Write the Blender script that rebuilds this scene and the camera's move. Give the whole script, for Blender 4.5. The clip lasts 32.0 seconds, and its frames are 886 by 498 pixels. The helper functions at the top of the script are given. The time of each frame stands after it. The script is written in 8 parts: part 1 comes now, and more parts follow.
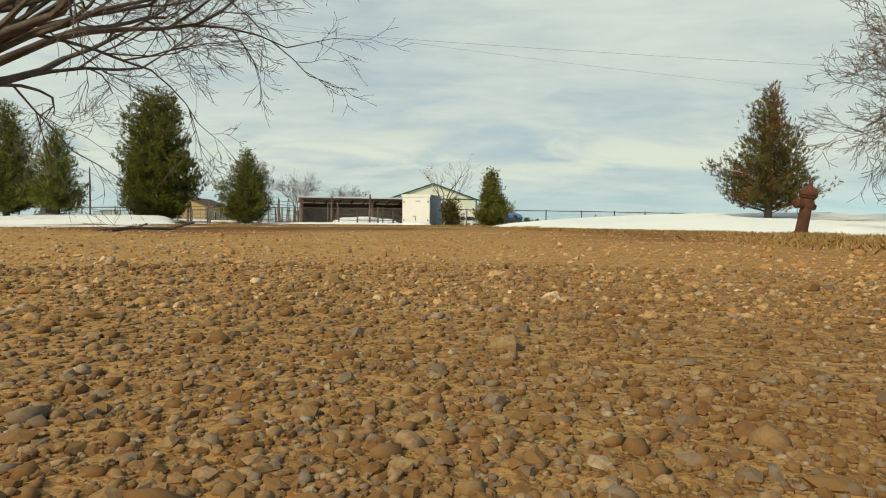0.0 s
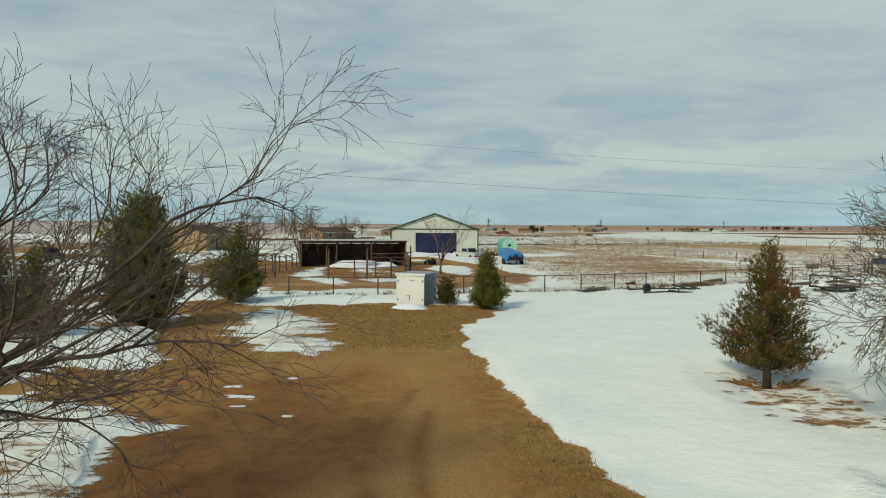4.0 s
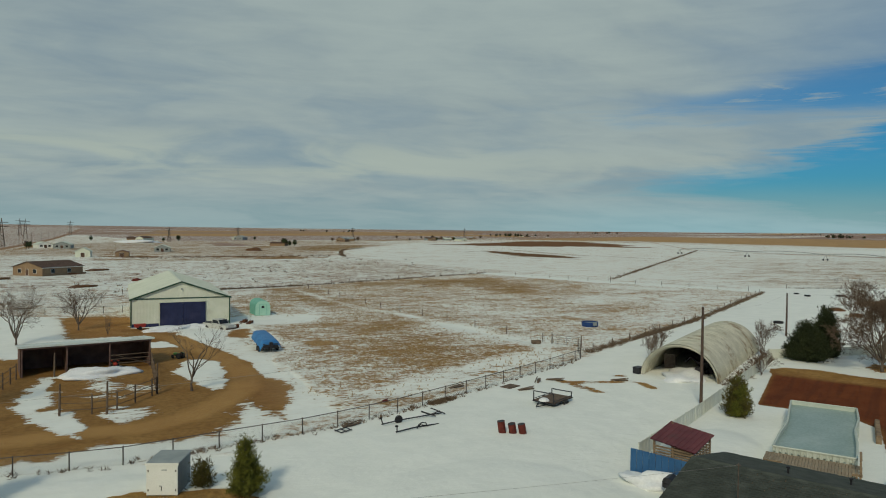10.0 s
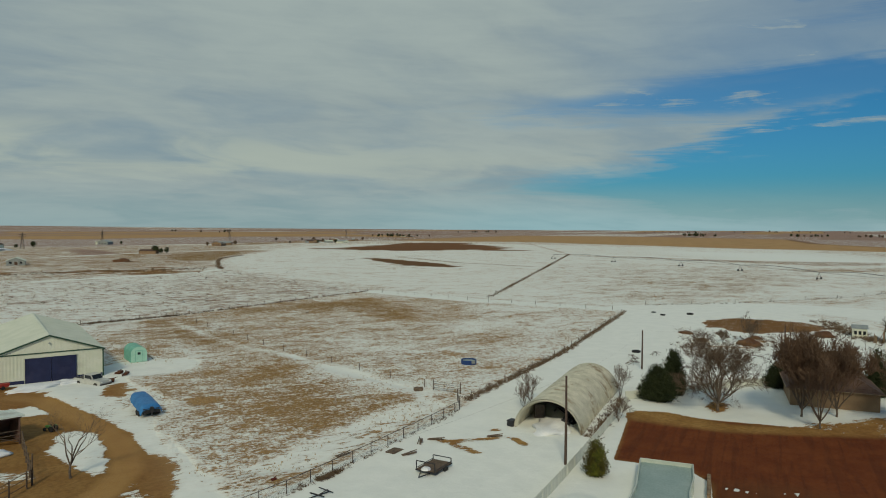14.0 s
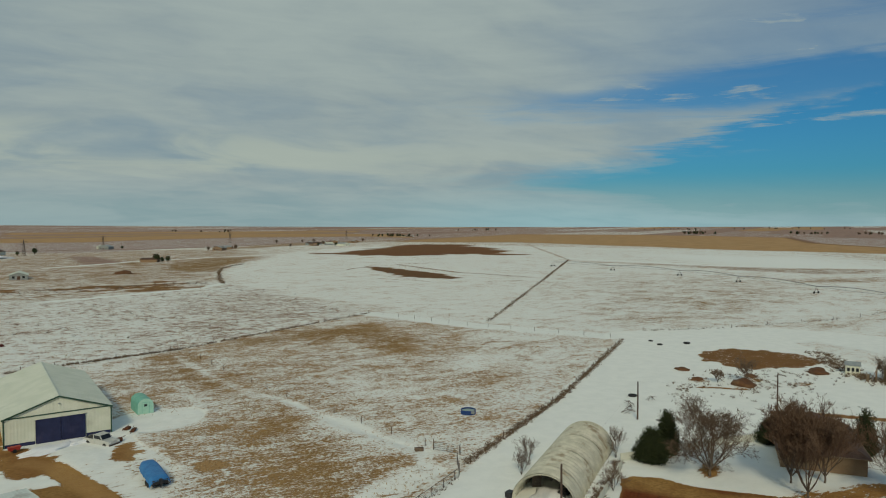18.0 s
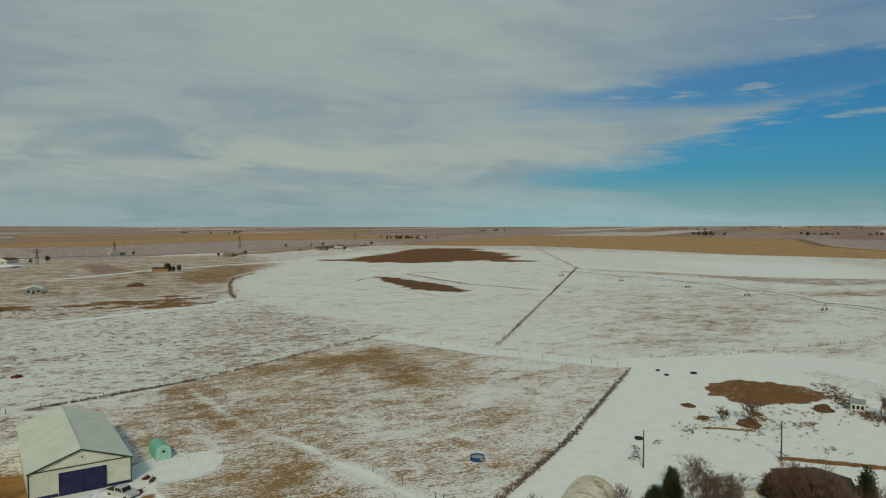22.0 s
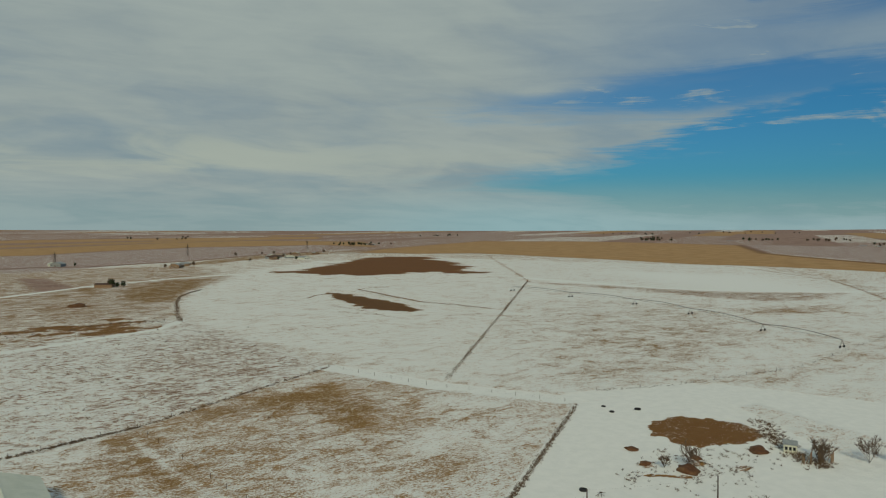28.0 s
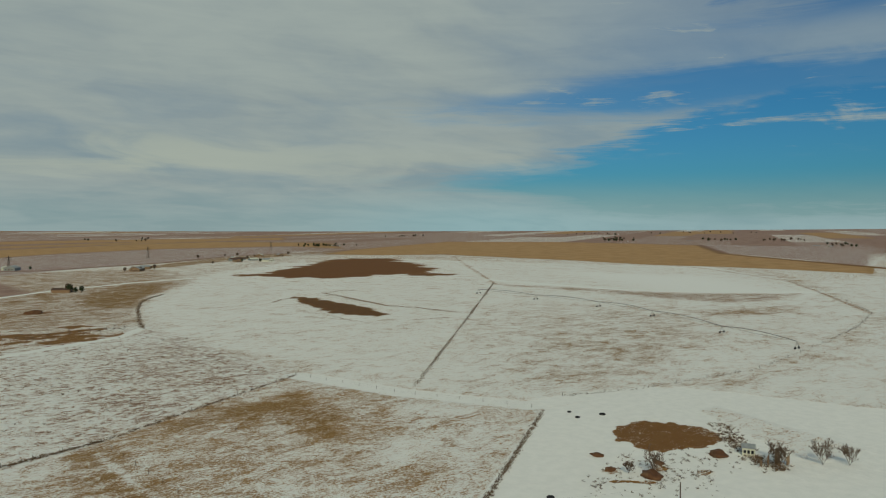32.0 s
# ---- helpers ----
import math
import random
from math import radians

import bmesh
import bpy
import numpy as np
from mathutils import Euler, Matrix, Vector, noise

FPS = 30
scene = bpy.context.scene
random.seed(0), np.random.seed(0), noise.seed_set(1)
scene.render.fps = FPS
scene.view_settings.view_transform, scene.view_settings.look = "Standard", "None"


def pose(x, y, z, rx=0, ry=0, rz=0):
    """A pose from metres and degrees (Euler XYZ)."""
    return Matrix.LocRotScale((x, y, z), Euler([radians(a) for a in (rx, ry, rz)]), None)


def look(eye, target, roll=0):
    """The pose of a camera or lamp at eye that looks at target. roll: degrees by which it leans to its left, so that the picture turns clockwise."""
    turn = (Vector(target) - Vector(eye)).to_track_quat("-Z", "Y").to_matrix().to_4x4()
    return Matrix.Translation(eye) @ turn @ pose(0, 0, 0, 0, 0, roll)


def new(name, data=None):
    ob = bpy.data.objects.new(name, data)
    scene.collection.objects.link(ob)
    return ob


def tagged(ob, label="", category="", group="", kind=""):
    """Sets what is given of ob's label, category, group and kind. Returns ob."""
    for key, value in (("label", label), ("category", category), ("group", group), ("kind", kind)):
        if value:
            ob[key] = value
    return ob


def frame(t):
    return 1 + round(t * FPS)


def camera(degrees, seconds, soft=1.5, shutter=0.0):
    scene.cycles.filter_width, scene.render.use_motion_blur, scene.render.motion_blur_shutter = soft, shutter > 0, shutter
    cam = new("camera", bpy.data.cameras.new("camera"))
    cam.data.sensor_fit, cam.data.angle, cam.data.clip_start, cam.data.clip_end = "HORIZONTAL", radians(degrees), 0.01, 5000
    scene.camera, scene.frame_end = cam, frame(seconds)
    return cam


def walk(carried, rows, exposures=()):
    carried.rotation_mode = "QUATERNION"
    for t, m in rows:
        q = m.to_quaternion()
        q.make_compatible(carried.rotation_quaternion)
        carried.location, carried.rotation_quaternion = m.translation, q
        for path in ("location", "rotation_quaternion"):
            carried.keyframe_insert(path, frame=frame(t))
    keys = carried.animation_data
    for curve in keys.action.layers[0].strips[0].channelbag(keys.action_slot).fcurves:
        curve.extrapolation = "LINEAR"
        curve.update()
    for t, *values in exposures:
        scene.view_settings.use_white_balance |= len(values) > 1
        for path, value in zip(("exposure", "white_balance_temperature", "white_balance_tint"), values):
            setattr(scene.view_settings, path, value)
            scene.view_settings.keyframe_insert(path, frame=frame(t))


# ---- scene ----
cam = camera(66.31, 32.0, soft=1.05)
PATH = [
    (0.0, pose(0.003, 0.006, 0.100, 87.918, -0.482, -0.431)),
    (0.5, pose(0.037, 0.356, 0.183, 88.020, -0.492, -0.469)),
    (1.0, pose(0.182, 0.637, 0.575, 88.147, -0.630, -0.446)),
    (1.5, pose(0.362, 0.861, 0.996, 88.088, -0.599, -0.568)),
    (2.0, pose(0.535, 1.045, 1.537, 88.028, -0.522, -0.482)),
    (2.5, pose(0.671, 1.151, 2.147, 87.938, -0.487, -0.279)),
    (3.0, pose(0.720, 1.168, 2.950, 87.870, -0.378, -0.147)),
    (3.5, pose(0.659, 1.160, 3.764, 87.949, -0.389, -0.052)),
    (4.0, pose(0.607, 0.999, 4.604, 88.184, -0.383, 0.027)),
    (4.5, pose(0.618, 0.810, 5.594, 88.307, -0.255, 0.201)),
    (6.5, pose(0.286, 0.597, 9.648, 87.971, -0.437, -1.308)),
    (7.0, pose(0.292, 0.439, 10.212, 88.226, -0.423, -1.764)),
    (7.5, pose(0.281, 0.273, 11.150, 88.107, -0.427, -2.239)),
    (8.0, pose(0.298, 0.226, 12.013, 88.156, -0.411, -4.457)),
    (8.5, pose(0.221, 0.374, 12.812, 88.244, -0.562, -9.551)),
    (9.0, pose(0.165, 0.437, 13.632, 88.323, -0.567, -13.903)),
    (9.5, pose(0.085, 0.231, 14.311, 88.487, -0.693, -17.381)),
    (10.0, pose(0.001, -0.151, 15.085, 88.558, -0.609, -20.648)),
    (10.5, pose(-0.079, -0.585, 15.917, 88.525, -0.431, -23.500)),
    (11.0, pose(-0.173, -1.028, 16.989, 88.369, -0.318, -25.567)),
    (11.5, pose(-0.325, -1.456, 17.583, 88.473, -0.311, -27.528)),
    (12.0, pose(-0.527, -1.880, 18.369, 88.438, -0.275, -28.942)),
    (12.5, pose(-0.784, -2.274, 19.384, 88.392, -0.292, -29.591)),
    (13.0, pose(-1.115, -2.635, 20.640, 88.321, -0.318, -30.029)),
    (13.5, pose(-1.406, -2.934, 21.586, 88.436, -0.348, -30.339)),
    (14.0, pose(-1.633, -3.182, 22.900, 88.421, -0.367, -30.589)),
    (14.5, pose(-1.747, -3.398, 24.116, 88.343, -0.406, -30.739)),
    (16.5, pose(-2.062, -4.335, 28.944, 88.223, -0.240, -30.874)),
    (17.0, pose(-2.243, -4.582, 30.235, 88.195, -0.159, -30.789)),
    (17.5, pose(-2.451, -4.835, 31.678, 88.127, -0.073, -30.721)),
    (18.0, pose(-2.632, -5.088, 32.844, 88.089, -0.071, -30.584)),
    (18.5, pose(-2.772, -5.334, 33.888, 88.087, -0.106, -30.463)),
    (19.0, pose(-2.907, -5.560, 34.858, 88.078, -0.182, -30.299)),
    (19.5, pose(-3.064, -5.780, 35.987, 88.094, -0.180, -30.171)),
    (20.0, pose(-3.228, -6.009, 37.268, 88.055, -0.085, -30.043)),
    (20.5, pose(-3.407, -6.267, 38.492, 87.993, -0.080, -29.901)),
    (21.0, pose(-3.589, -6.529, 39.714, 88.002, -0.010, -29.770)),
    (21.5, pose(-3.766, -6.786, 40.984, 88.004, -0.006, -29.815)),
    (22.0, pose(-3.992, -7.074, 42.157, 87.988, 0.055, -29.879)),
    (22.5, pose(-4.213, -7.356, 43.224, 88.007, 0.040, -30.065)),
    (23.0, pose(-4.374, -7.583, 43.967, 88.051, -0.012, -30.323)),
    (23.5, pose(-4.488, -7.742, 45.408, 87.969, 0.062, -30.712)),
    (24.0, pose(-4.487, -7.838, 46.492, 87.975, 0.123, -31.044)),
    (24.5, pose(-4.378, -7.877, 47.051, 88.016, -0.012, -31.424)),
    (25.0, pose(-4.224, -7.889, 47.761, 88.143, -0.092, -31.703)),
    (25.5, pose(-4.065, -7.912, 48.640, 88.235, -0.131, -32.049)),
    (27.5, pose(-3.467, -8.119, 52.173, 88.268, -0.062, -33.476)),
    (28.0, pose(-3.324, -8.188, 53.070, 88.187, 0.039, -33.797)),
    (28.5, pose(-3.175, -8.260, 53.671, 88.216, -0.021, -34.150)),
    (29.0, pose(-3.086, -8.313, 54.345, 88.269, -0.093, -34.476)),
    (29.5, pose(-3.085, -8.369, 54.804, 88.308, -0.072, -34.857)),
    (30.0, pose(-3.189, -8.449, 55.075, 88.301, -0.090, -35.137)),
    (30.5, pose(-3.413, -8.541, 55.138, 88.309, -0.050, -35.502)),
    (31.0, pose(-3.757, -8.641, 55.175, 88.275, -0.027, -35.873)),
    (31.5, pose(-4.204, -8.744, 55.368, 88.224, 0.032, -36.268)),
    (32.0, pose(-4.717, -8.843, 55.766, 88.180, 0.137, -36.730)),
]
EXPOSURE = [(0.0, 0.36, 7150, 8), (2.0, 0.17, 6850, 8), (4.0, -0.05, 6380, 6), (6.5, -0.35, 6320, 5), (9.0, -0.49, 6380, 5), (13.0, -0.51, 6560, 5), (19.0, -0.51, 6560, 5), (28.0, -0.59, 6720, 6), (32.0, -0.59, 6760, 6)]
walk(cam, PATH, EXPOSURE)

# ---- world, sun ----
SUN_EL, SUN_AZ = 36.0, 216.0      # degrees; azimuth clockwise from +y
world = bpy.data.worlds.new("winter_sky")
scene.world = world
world.use_nodes = True
nt = world.node_tree
nt.nodes.clear()


def node(tree, kind, operation="", data_type="", interpolation_type="", blend_type="", attribute_name="", sky_type="", use_clamp=False):
    n = tree.nodes.new(kind)
    if operation:
        n.operation = operation
    if data_type:
        n.data_type = data_type
    if interpolation_type:
        n.interpolation_type = interpolation_type
    if blend_type:
        n.blend_type = blend_type
    if attribute_name:
        n.attribute_name = attribute_name
    if sky_type:
        n.sky_type = sky_type
    if use_clamp:
        n.use_clamp = True
    return n


def wn(kind, **props):
    return node(nt, kind, **props)


def wmath(op, a, b=None, c=None, clamp=False):
    n = wn("ShaderNodeMath", operation=op, use_clamp=clamp)
    for i, v in enumerate((a, b, c)):
        if v is None:
            continue
        if isinstance(v, (int, float)):
            n.inputs[i].default_value = v
        else:
            nt.links.new(v, n.inputs[i])
    return n.outputs[0]


def wrange(v, a, b, c=0.0, d=1.0):
    n = wn("ShaderNodeMapRange", interpolation_type="SMOOTHSTEP")
    nt.links.new(v, n.inputs[0])
    for i, q in enumerate((a, b, c, d)):
        n.inputs[i + 1].default_value = q
    return n.outputs[0]


def wmix(f, a, b):
    n = wn("ShaderNodeMix", data_type="RGBA")
    for sock, v in ((n.inputs[0], f), (n.inputs[6], a), (n.inputs[7], b)):
        if isinstance(v, tuple):
            sock.default_value = (*v, 1)
        elif isinstance(v, (int, float)):
            sock.default_value = v
        else:
            nt.links.new(v, sock)
    return n.outputs[2]


sky = wn("ShaderNodeTexSky", sky_type="NISHITA")
sky.sun_disc = False
sky.sun_elevation, sky.sun_rotation = radians(SUN_EL), radians(SUN_AZ)
sky.air_density, sky.dust_density, sky.ozone_density = 1.2, 0.6, 3.0
coord = wn("ShaderNodeTexCoord")
sep = wn("ShaderNodeSeparateXYZ")
nt.links.new(coord.outputs["Generated"], sep.inputs[0])
dx, dy, dz = sep.outputs
up = wmath("MAXIMUM", dz, 0.0)
deep = wmath("ADD", up, 0.17)
flat = wn("ShaderNodeCombineXYZ")
nt.links.new(wmath("DIVIDE", dx, deep), flat.inputs[0])
nt.links.new(wmath("DIVIDE", dy, deep), flat.inputs[1])
turned = wn("ShaderNodeMapping")
turned.inputs["Rotation"].default_value = (0, 0, radians(38))
turned.inputs["Scale"].default_value = (0.85, 1.25, 1)
nt.links.new(flat.outputs[0], turned.inputs[0])


def wnoise(scale, detail, rough, distort=0.0, off=0.0):
    m = wn("ShaderNodeMapping")
    m.inputs["Location"].default_value = (off, off * 0.7, 0)
    nt.links.new(turned.outputs[0], m.inputs[0])
    n = wn("ShaderNodeTexNoise")
    n.inputs["Scale"].default_value, n.inputs["Detail"].default_value = scale, detail
    n.inputs["Roughness"].default_value, n.inputs["Distortion"].default_value = rough, distort
    nt.links.new(m.outputs[0], n.inputs[0])
    return n.outputs[0]


big, mid, fine = wnoise(0.7, 3, 0.5, 0.4, 3.1), wnoise(1.5, 5, 0.50, 0.8), wnoise(4.2, 6, 0.56, 0.5, 9.0)
# the deck of cloud breaks up towards the east (+x): a clear wedge low down, a thinner streak above it, wisps between
azim = wmath("MULTIPLY", wmath("ARCTAN2", dx, dy), 180 / math.pi)
elev = wmath("MULTIPLY", wmath("ARCSINE", up), 180 / math.pi)
level_sky = wn("ShaderNodeCombineXYZ")
nt.links.new(wmath("MULTIPLY", azim, 0.055), level_sky.inputs[0])
nt.links.new(wmath("MULTIPLY", elev, 0.55), level_sky.inputs[1])
wisps = wn("ShaderNodeTexNoise")
wisps.inputs["Scale"].default_value, wisps.inputs["Detail"].default_value = 1.3, 6
wisps.inputs["Roughness"].default_value, wisps.inputs["Distortion"].default_value = 0.62, 0.5
nt.links.new(level_sky.outputs[0], wisps.inputs[0])
strand = wmath("SUBTRACT", wisps.outputs[0], 0.5)
warp = wmath("MULTIPLY", wmath("SUBTRACT", mid, 0.5), 9.0)
fray = wmath("MULTIPLY", wmath("SUBTRACT", fine, 0.5), 7.0)
ela = wmath("ADD", wmath("ADD", elev, wmath("MULTIPLY", strand, 3.2)), wmath("ADD", wmath("MULTIPLY", warp, 0.16), wmath("MULTIPLY", fray, 0.14)))
aza = wmath("ADD", wmath("ADD", azim, wmath("MULTIPLY", strand, 34.0)), wmath("ADD", wmath("MULTIPLY", warp, 0.7), fray))


def band(lo, hi, soft, foot=0.0):
    """1 between two heights of the sky, each a number or a field; foot: a softer lower edge."""
    a = wmath("DIVIDE", wmath("SUBTRACT", ela, lo), foot or soft)
    b = wmath("DIVIDE", wmath("SUBTRACT", hi, ela), soft)
    return wmath("MULTIPLY", wrange(a, -0.6, 0.8), wrange(b, -0.6, 0.8))


wedge = wmath("MULTIPLY", band(wrange(azim, 30, 58, 3.9, 1.2), wmath("ADD", wrange(azim, 30, 48, 4.3, 5.0), wrange(aza, 44, 64, 0.0, 6.2)), 1.7, 1.9), wrange(aza, 29, 42))
streak = wmath("MULTIPLY", band(9.0, wrange(azim, 32, 60, 10.8, 12.4), 1.1), wrange(aza, 30, 54, 0.0, 0.85))
crown = wmath("MULTIPLY", wrange(elev, 13.8, 16.5), wrange(aza, 57, 66, 0.0, 0.85))
clear = wmath("MAXIMUM", wmath("MAXIMUM", wedge, streak), crown)
wisp = wmath("MULTIPLY", wrange(wmath("ADD", wmath("MULTIPLY", strand, 1.3), wmath("MULTIPLY", fine, 0.6)), 0.34, 0.56), wrange(elev, 5.0, 8.0, 0.0, 0.8))
thin = wrange(wmath("ADD", wmath("MULTIPLY", mid, 0.7), wmath("ADD", wmath("MULTIPLY", big, 0.5), wmath("MULTIPLY", fine, 0.25))), 0.46, 0.80, 0.84, 1.0)
thin = wmath("MULTIPLY", thin, wmath("SUBTRACT", 1.0, wmath("MULTIPLY", wrange(azim, 34, 62), wmath("MULTIPLY", wrange(elev, 6.0, 12.0), 0.42))))
cover = wmath("MAXIMUM", wmath("MULTIPLY", thin, wmath("SUBTRACT", 1.0, clear)), wisp)
haze = wmath("MULTIPLY", wrange(elev, 4.6, 0.0), wrange(azim, 70, 30, 0.62, 0.92))
shade = wrange(wmath("ADD", wmath("MULTIPLY", fine, 0.34), wmath("ADD", wmath("MULTIPLY", mid, 0.48), wmath("ADD", wmath("MULTIPLY", big, 0.42), wmath("MULTIPLY", strand, 0.34)))), 0.34, 0.86)
cloud = wmix(shade, (0.355, 0.438, 0.476), (0.492, 0.576, 0.570))
lit = wmath("MULTIPLY", band(4.2, 7.2, 1.6), wrange(azim, 44, 12, 0.25, 0.75))
cloud = wmix(wmath("MULTIPLY", lit, wrange(mid, 0.36, 0.58)), cloud, (0.560, 0.630, 0.560))
cloud = wmix(wmath("MULTIPLY", haze, wrange(azim, 20, 40, 0.70, 0.95)), cloud, wmix(wrange(azim, 15, 45), (0.37, 0.53, 0.57), (0.38, 0.63, 0.70)))
amount = wmath("MAXIMUM", cover, haze)
bg_sky, bg_cloud = wn("ShaderNodeBackground"), wn("ShaderNodeBackground")
tint = wn("ShaderNodeMix", data_type="RGBA", blend_type="MULTIPLY")
tint.inputs[0].default_value, tint.inputs[7].default_value = 1.0, (0.178, 0.595, 0.93, 1)
nt.links.new(sky.outputs[0], tint.inputs[6])
nt.links.new(tint.outputs[2], bg_sky.inputs[0])
bg_sky.inputs[1].default_value = 0.088
nt.links.new(cloud, bg_cloud.inputs[0])
bg_cloud.inputs[1].default_value = 1.0
mixs, wout = wn("ShaderNodeMixShader"), wn("ShaderNodeOutputWorld")
nt.links.new(amount, mixs.inputs[0])
nt.links.new(bg_sky.outputs[0], mixs.inputs[1])
nt.links.new(bg_cloud.outputs[0], mixs.inputs[2])
nt.links.new(mixs.outputs[0], wout.inputs[0])

sun = new("sun", bpy.data.lights.new("sun", "SUN"))
sun.data.energy, sun.data.angle, sun.data.color = 2.25, radians(9), (1.0, 0.88, 0.66)
sa, se = radians(SUN_AZ), radians(SUN_EL)
sun.matrix_world = look((0, 0, 60), (-math.sin(sa) * math.cos(se), -math.cos(sa) * math.cos(se), 60 - math.sin(se)))


# ---- materials ----
class Nodes:
    def __init__(self, name):
        self.m = bpy.data.materials.new(name)
        self.m.use_nodes = True
        self.t = self.m.node_tree
        self.b = self.t.nodes["Principled BSDF"]

    def put(self, sock, v):
        if isinstance(v, tuple):
            sock.default_value = (*v, 1) if len(v) == 3 and len(sock.default_value) == 4 else v
        elif isinstance(v, (int, float)):
            sock.default_value = v
        else:
            self.t.links.new(v, sock)

    def add(self, kind, **props):
        return node(self.t, kind, **props)

    def place(self):
        return self.add("ShaderNodeTexCoord").outputs["Object"]

    def position(self):
        return self.add("ShaderNodeNewGeometry").outputs["Position"]

    def noise(self, scale, detail=4, rough=0.55, vec=None, stretch=None, distort=0.0):
        n = self.add("ShaderNodeTexNoise")
        n.inputs["Scale"].default_value, n.inputs["Detail"].default_value = scale, detail
        n.inputs["Roughness"].default_value, n.inputs["Distortion"].default_value = rough, distort
        vec = vec or self.place()
        if stretch:
            m = self.add("ShaderNodeMapping")
            m.inputs["Scale"].default_value = stretch
            self.t.links.new(vec, m.inputs[0])
            vec = m.outputs[0]
        self.t.links.new(vec, n.inputs[0])
        return n.outputs[0]

    def math(self, op, a, b=0.0, clamp=False):
        n = self.add("ShaderNodeMath", operation=op, use_clamp=clamp)
        self.put(n.inputs[0], a)
        self.put(n.inputs[1], b)
        return n.outputs[0]

    def step(self, v, a, b, c=0.0, d=1.0):
        n = self.add("ShaderNodeMapRange", interpolation_type="SMOOTHSTEP")
        self.put(n.inputs[0], v)
        for i, q in enumerate((a, b, c, d)):
            n.inputs[i + 1].default_value = q
        return n.outputs[0]

    def mix(self, f, a, b, blend="MIX"):
        n = self.add("ShaderNodeMix", data_type="RGBA", blend_type=blend)
        self.put(n.inputs[0], f)
        self.put(n.inputs[6], a)
        self.put(n.inputs[7], b)
        return n.outputs[2]

    def bump(self, v, strength, dist):
        n = self.add("ShaderNodeBump")
        n.inputs["Strength"].default_value, n.inputs["Distance"].default_value = strength, dist
        self.t.links.new(v, n.inputs["Height"])
        self.t.links.new(n.outputs[0], self.b.inputs["Normal"])

    def attr(self, name):
        return self.add("ShaderNodeAttribute", attribute_name=name).outputs["Fac"]

    def island(self):
        return self.add("ShaderNodeNewGeometry").outputs["Random Per Island"]

    def objrand(self):
        return self.add("ShaderNodeObjectInfo").outputs["Random"]


def surface(name, c1, c2, scale=3.0, rough=0.75, metal=0.0, bump=0.25, dist=0.01, fine=40.0, stain=None, stretch=None, vary=0.0, island=0.0, spec=0.35):
    """A two-scale procedural surface: broad mottling, fine grain, optional stains."""
    n = Nodes(name)
    a, g = n.noise(scale, 4, stretch=stretch), n.noise(fine, 3, stretch=stretch)
    col = n.mix(n.step(a, 0.34, 0.66), c1, c2)
    col = n.mix(n.step(g, 0.3, 0.75, 0.0, 0.35), col, tuple(x * 0.72 for x in c1))
    if stain:
        col = n.mix(n.step(n.noise(scale * 0.6, 6, 0.65), 0.52, 0.70), col, stain)
    for amount, source in ((vary, n.objrand), (island, n.island)):
        if amount:
            r = source()
            col = n.mix(n.step(r, 0.0, 1.0, 0.0, amount), col, tuple(x * 0.4 for x in c2))
    n.put(n.b.inputs["Base Color"], col)
    n.b.inputs["Metallic"].default_value = metal
    n.b.inputs["Specular IOR Level"].default_value = spec
    n.put(n.b.inputs["Roughness"], n.step(g, 0.2, 0.8, rough - 0.08, min(1.0, rough + 0.08)))
    n.bump(g, bump, dist)
    return n.m


M_CREAM = surface("cream_sheet_metal", (0.66, 0.68, 0.55), (0.74, 0.75, 0.63), 0.5, 0.5, 0, 0.1, 0.004, 14, (0.56, 0.56, 0.46))
M_ROOFSHEET = surface("pale_roof_sheet", (0.60, 0.64, 0.53), (0.68, 0.71, 0.60), 0.35, 0.48, 0.05, 0.1, 0.004, 9, (0.54, 0.58, 0.49))
M_GREENTRIM = surface("dark_green_trim", (0.03, 0.07, 0.045), (0.045, 0.09, 0.06), 2, 0.5)
M_NAVY = surface("navy_door_sheet", (0.014, 0.018, 0.062), (0.022, 0.028, 0.086), 0.6, 0.5, 0, 0.15, 0.004, 12, (0.03, 0.03, 0.08))
M_SHEDDARK = surface("weathered_dark_shed_boards", (0.125, 0.074, 0.064), (0.21, 0.128, 0.105), 0.9, 0.9, 0, 0.4, 0.02, 20, (0.15, 0.09, 0.07))
M_SHEDROOF = surface("galvanised_shed_roof", (0.62, 0.68, 0.64), (0.70, 0.75, 0.71), 0.5, 0.5, 0.08, 0.1, 0.004, 12, (0.45, 0.46, 0.42))
M_GALV = surface("rust_stained_pipe", (0.085, 0.066, 0.055), (0.145, 0.118, 0.098), 3, 0.6, 0.3, 0.15, 0.002, 40, (0.09, 0.05, 0.03))
M_WIRE = surface("fence_wire", (0.30, 0.28, 0.26), (0.38, 0.36, 0.33), 5, 0.55, 0.4, 0.0)
M_RUST = surface("rusted_iron", (0.085, 0.036, 0.018), (0.15, 0.058, 0.028), 5, 0.85, 0.15, 0.6, 0.01, 60, (0.07, 0.03, 0.02))
M_RUSTRED = surface("rust_red_barrel", (0.115, 0.022, 0.016), (0.18, 0.036, 0.024), 3, 0.7, 0.2, 0.3, 0.006, 30, (0.08, 0.03, 0.02))
M_MAROON = surface("maroon_roof_sheet", (0.12, 0.03, 0.035), (0.17, 0.045, 0.05), 1.2, 0.6, 0.1, 0.2, 0.005, 14, (0.10, 0.04, 0.04))
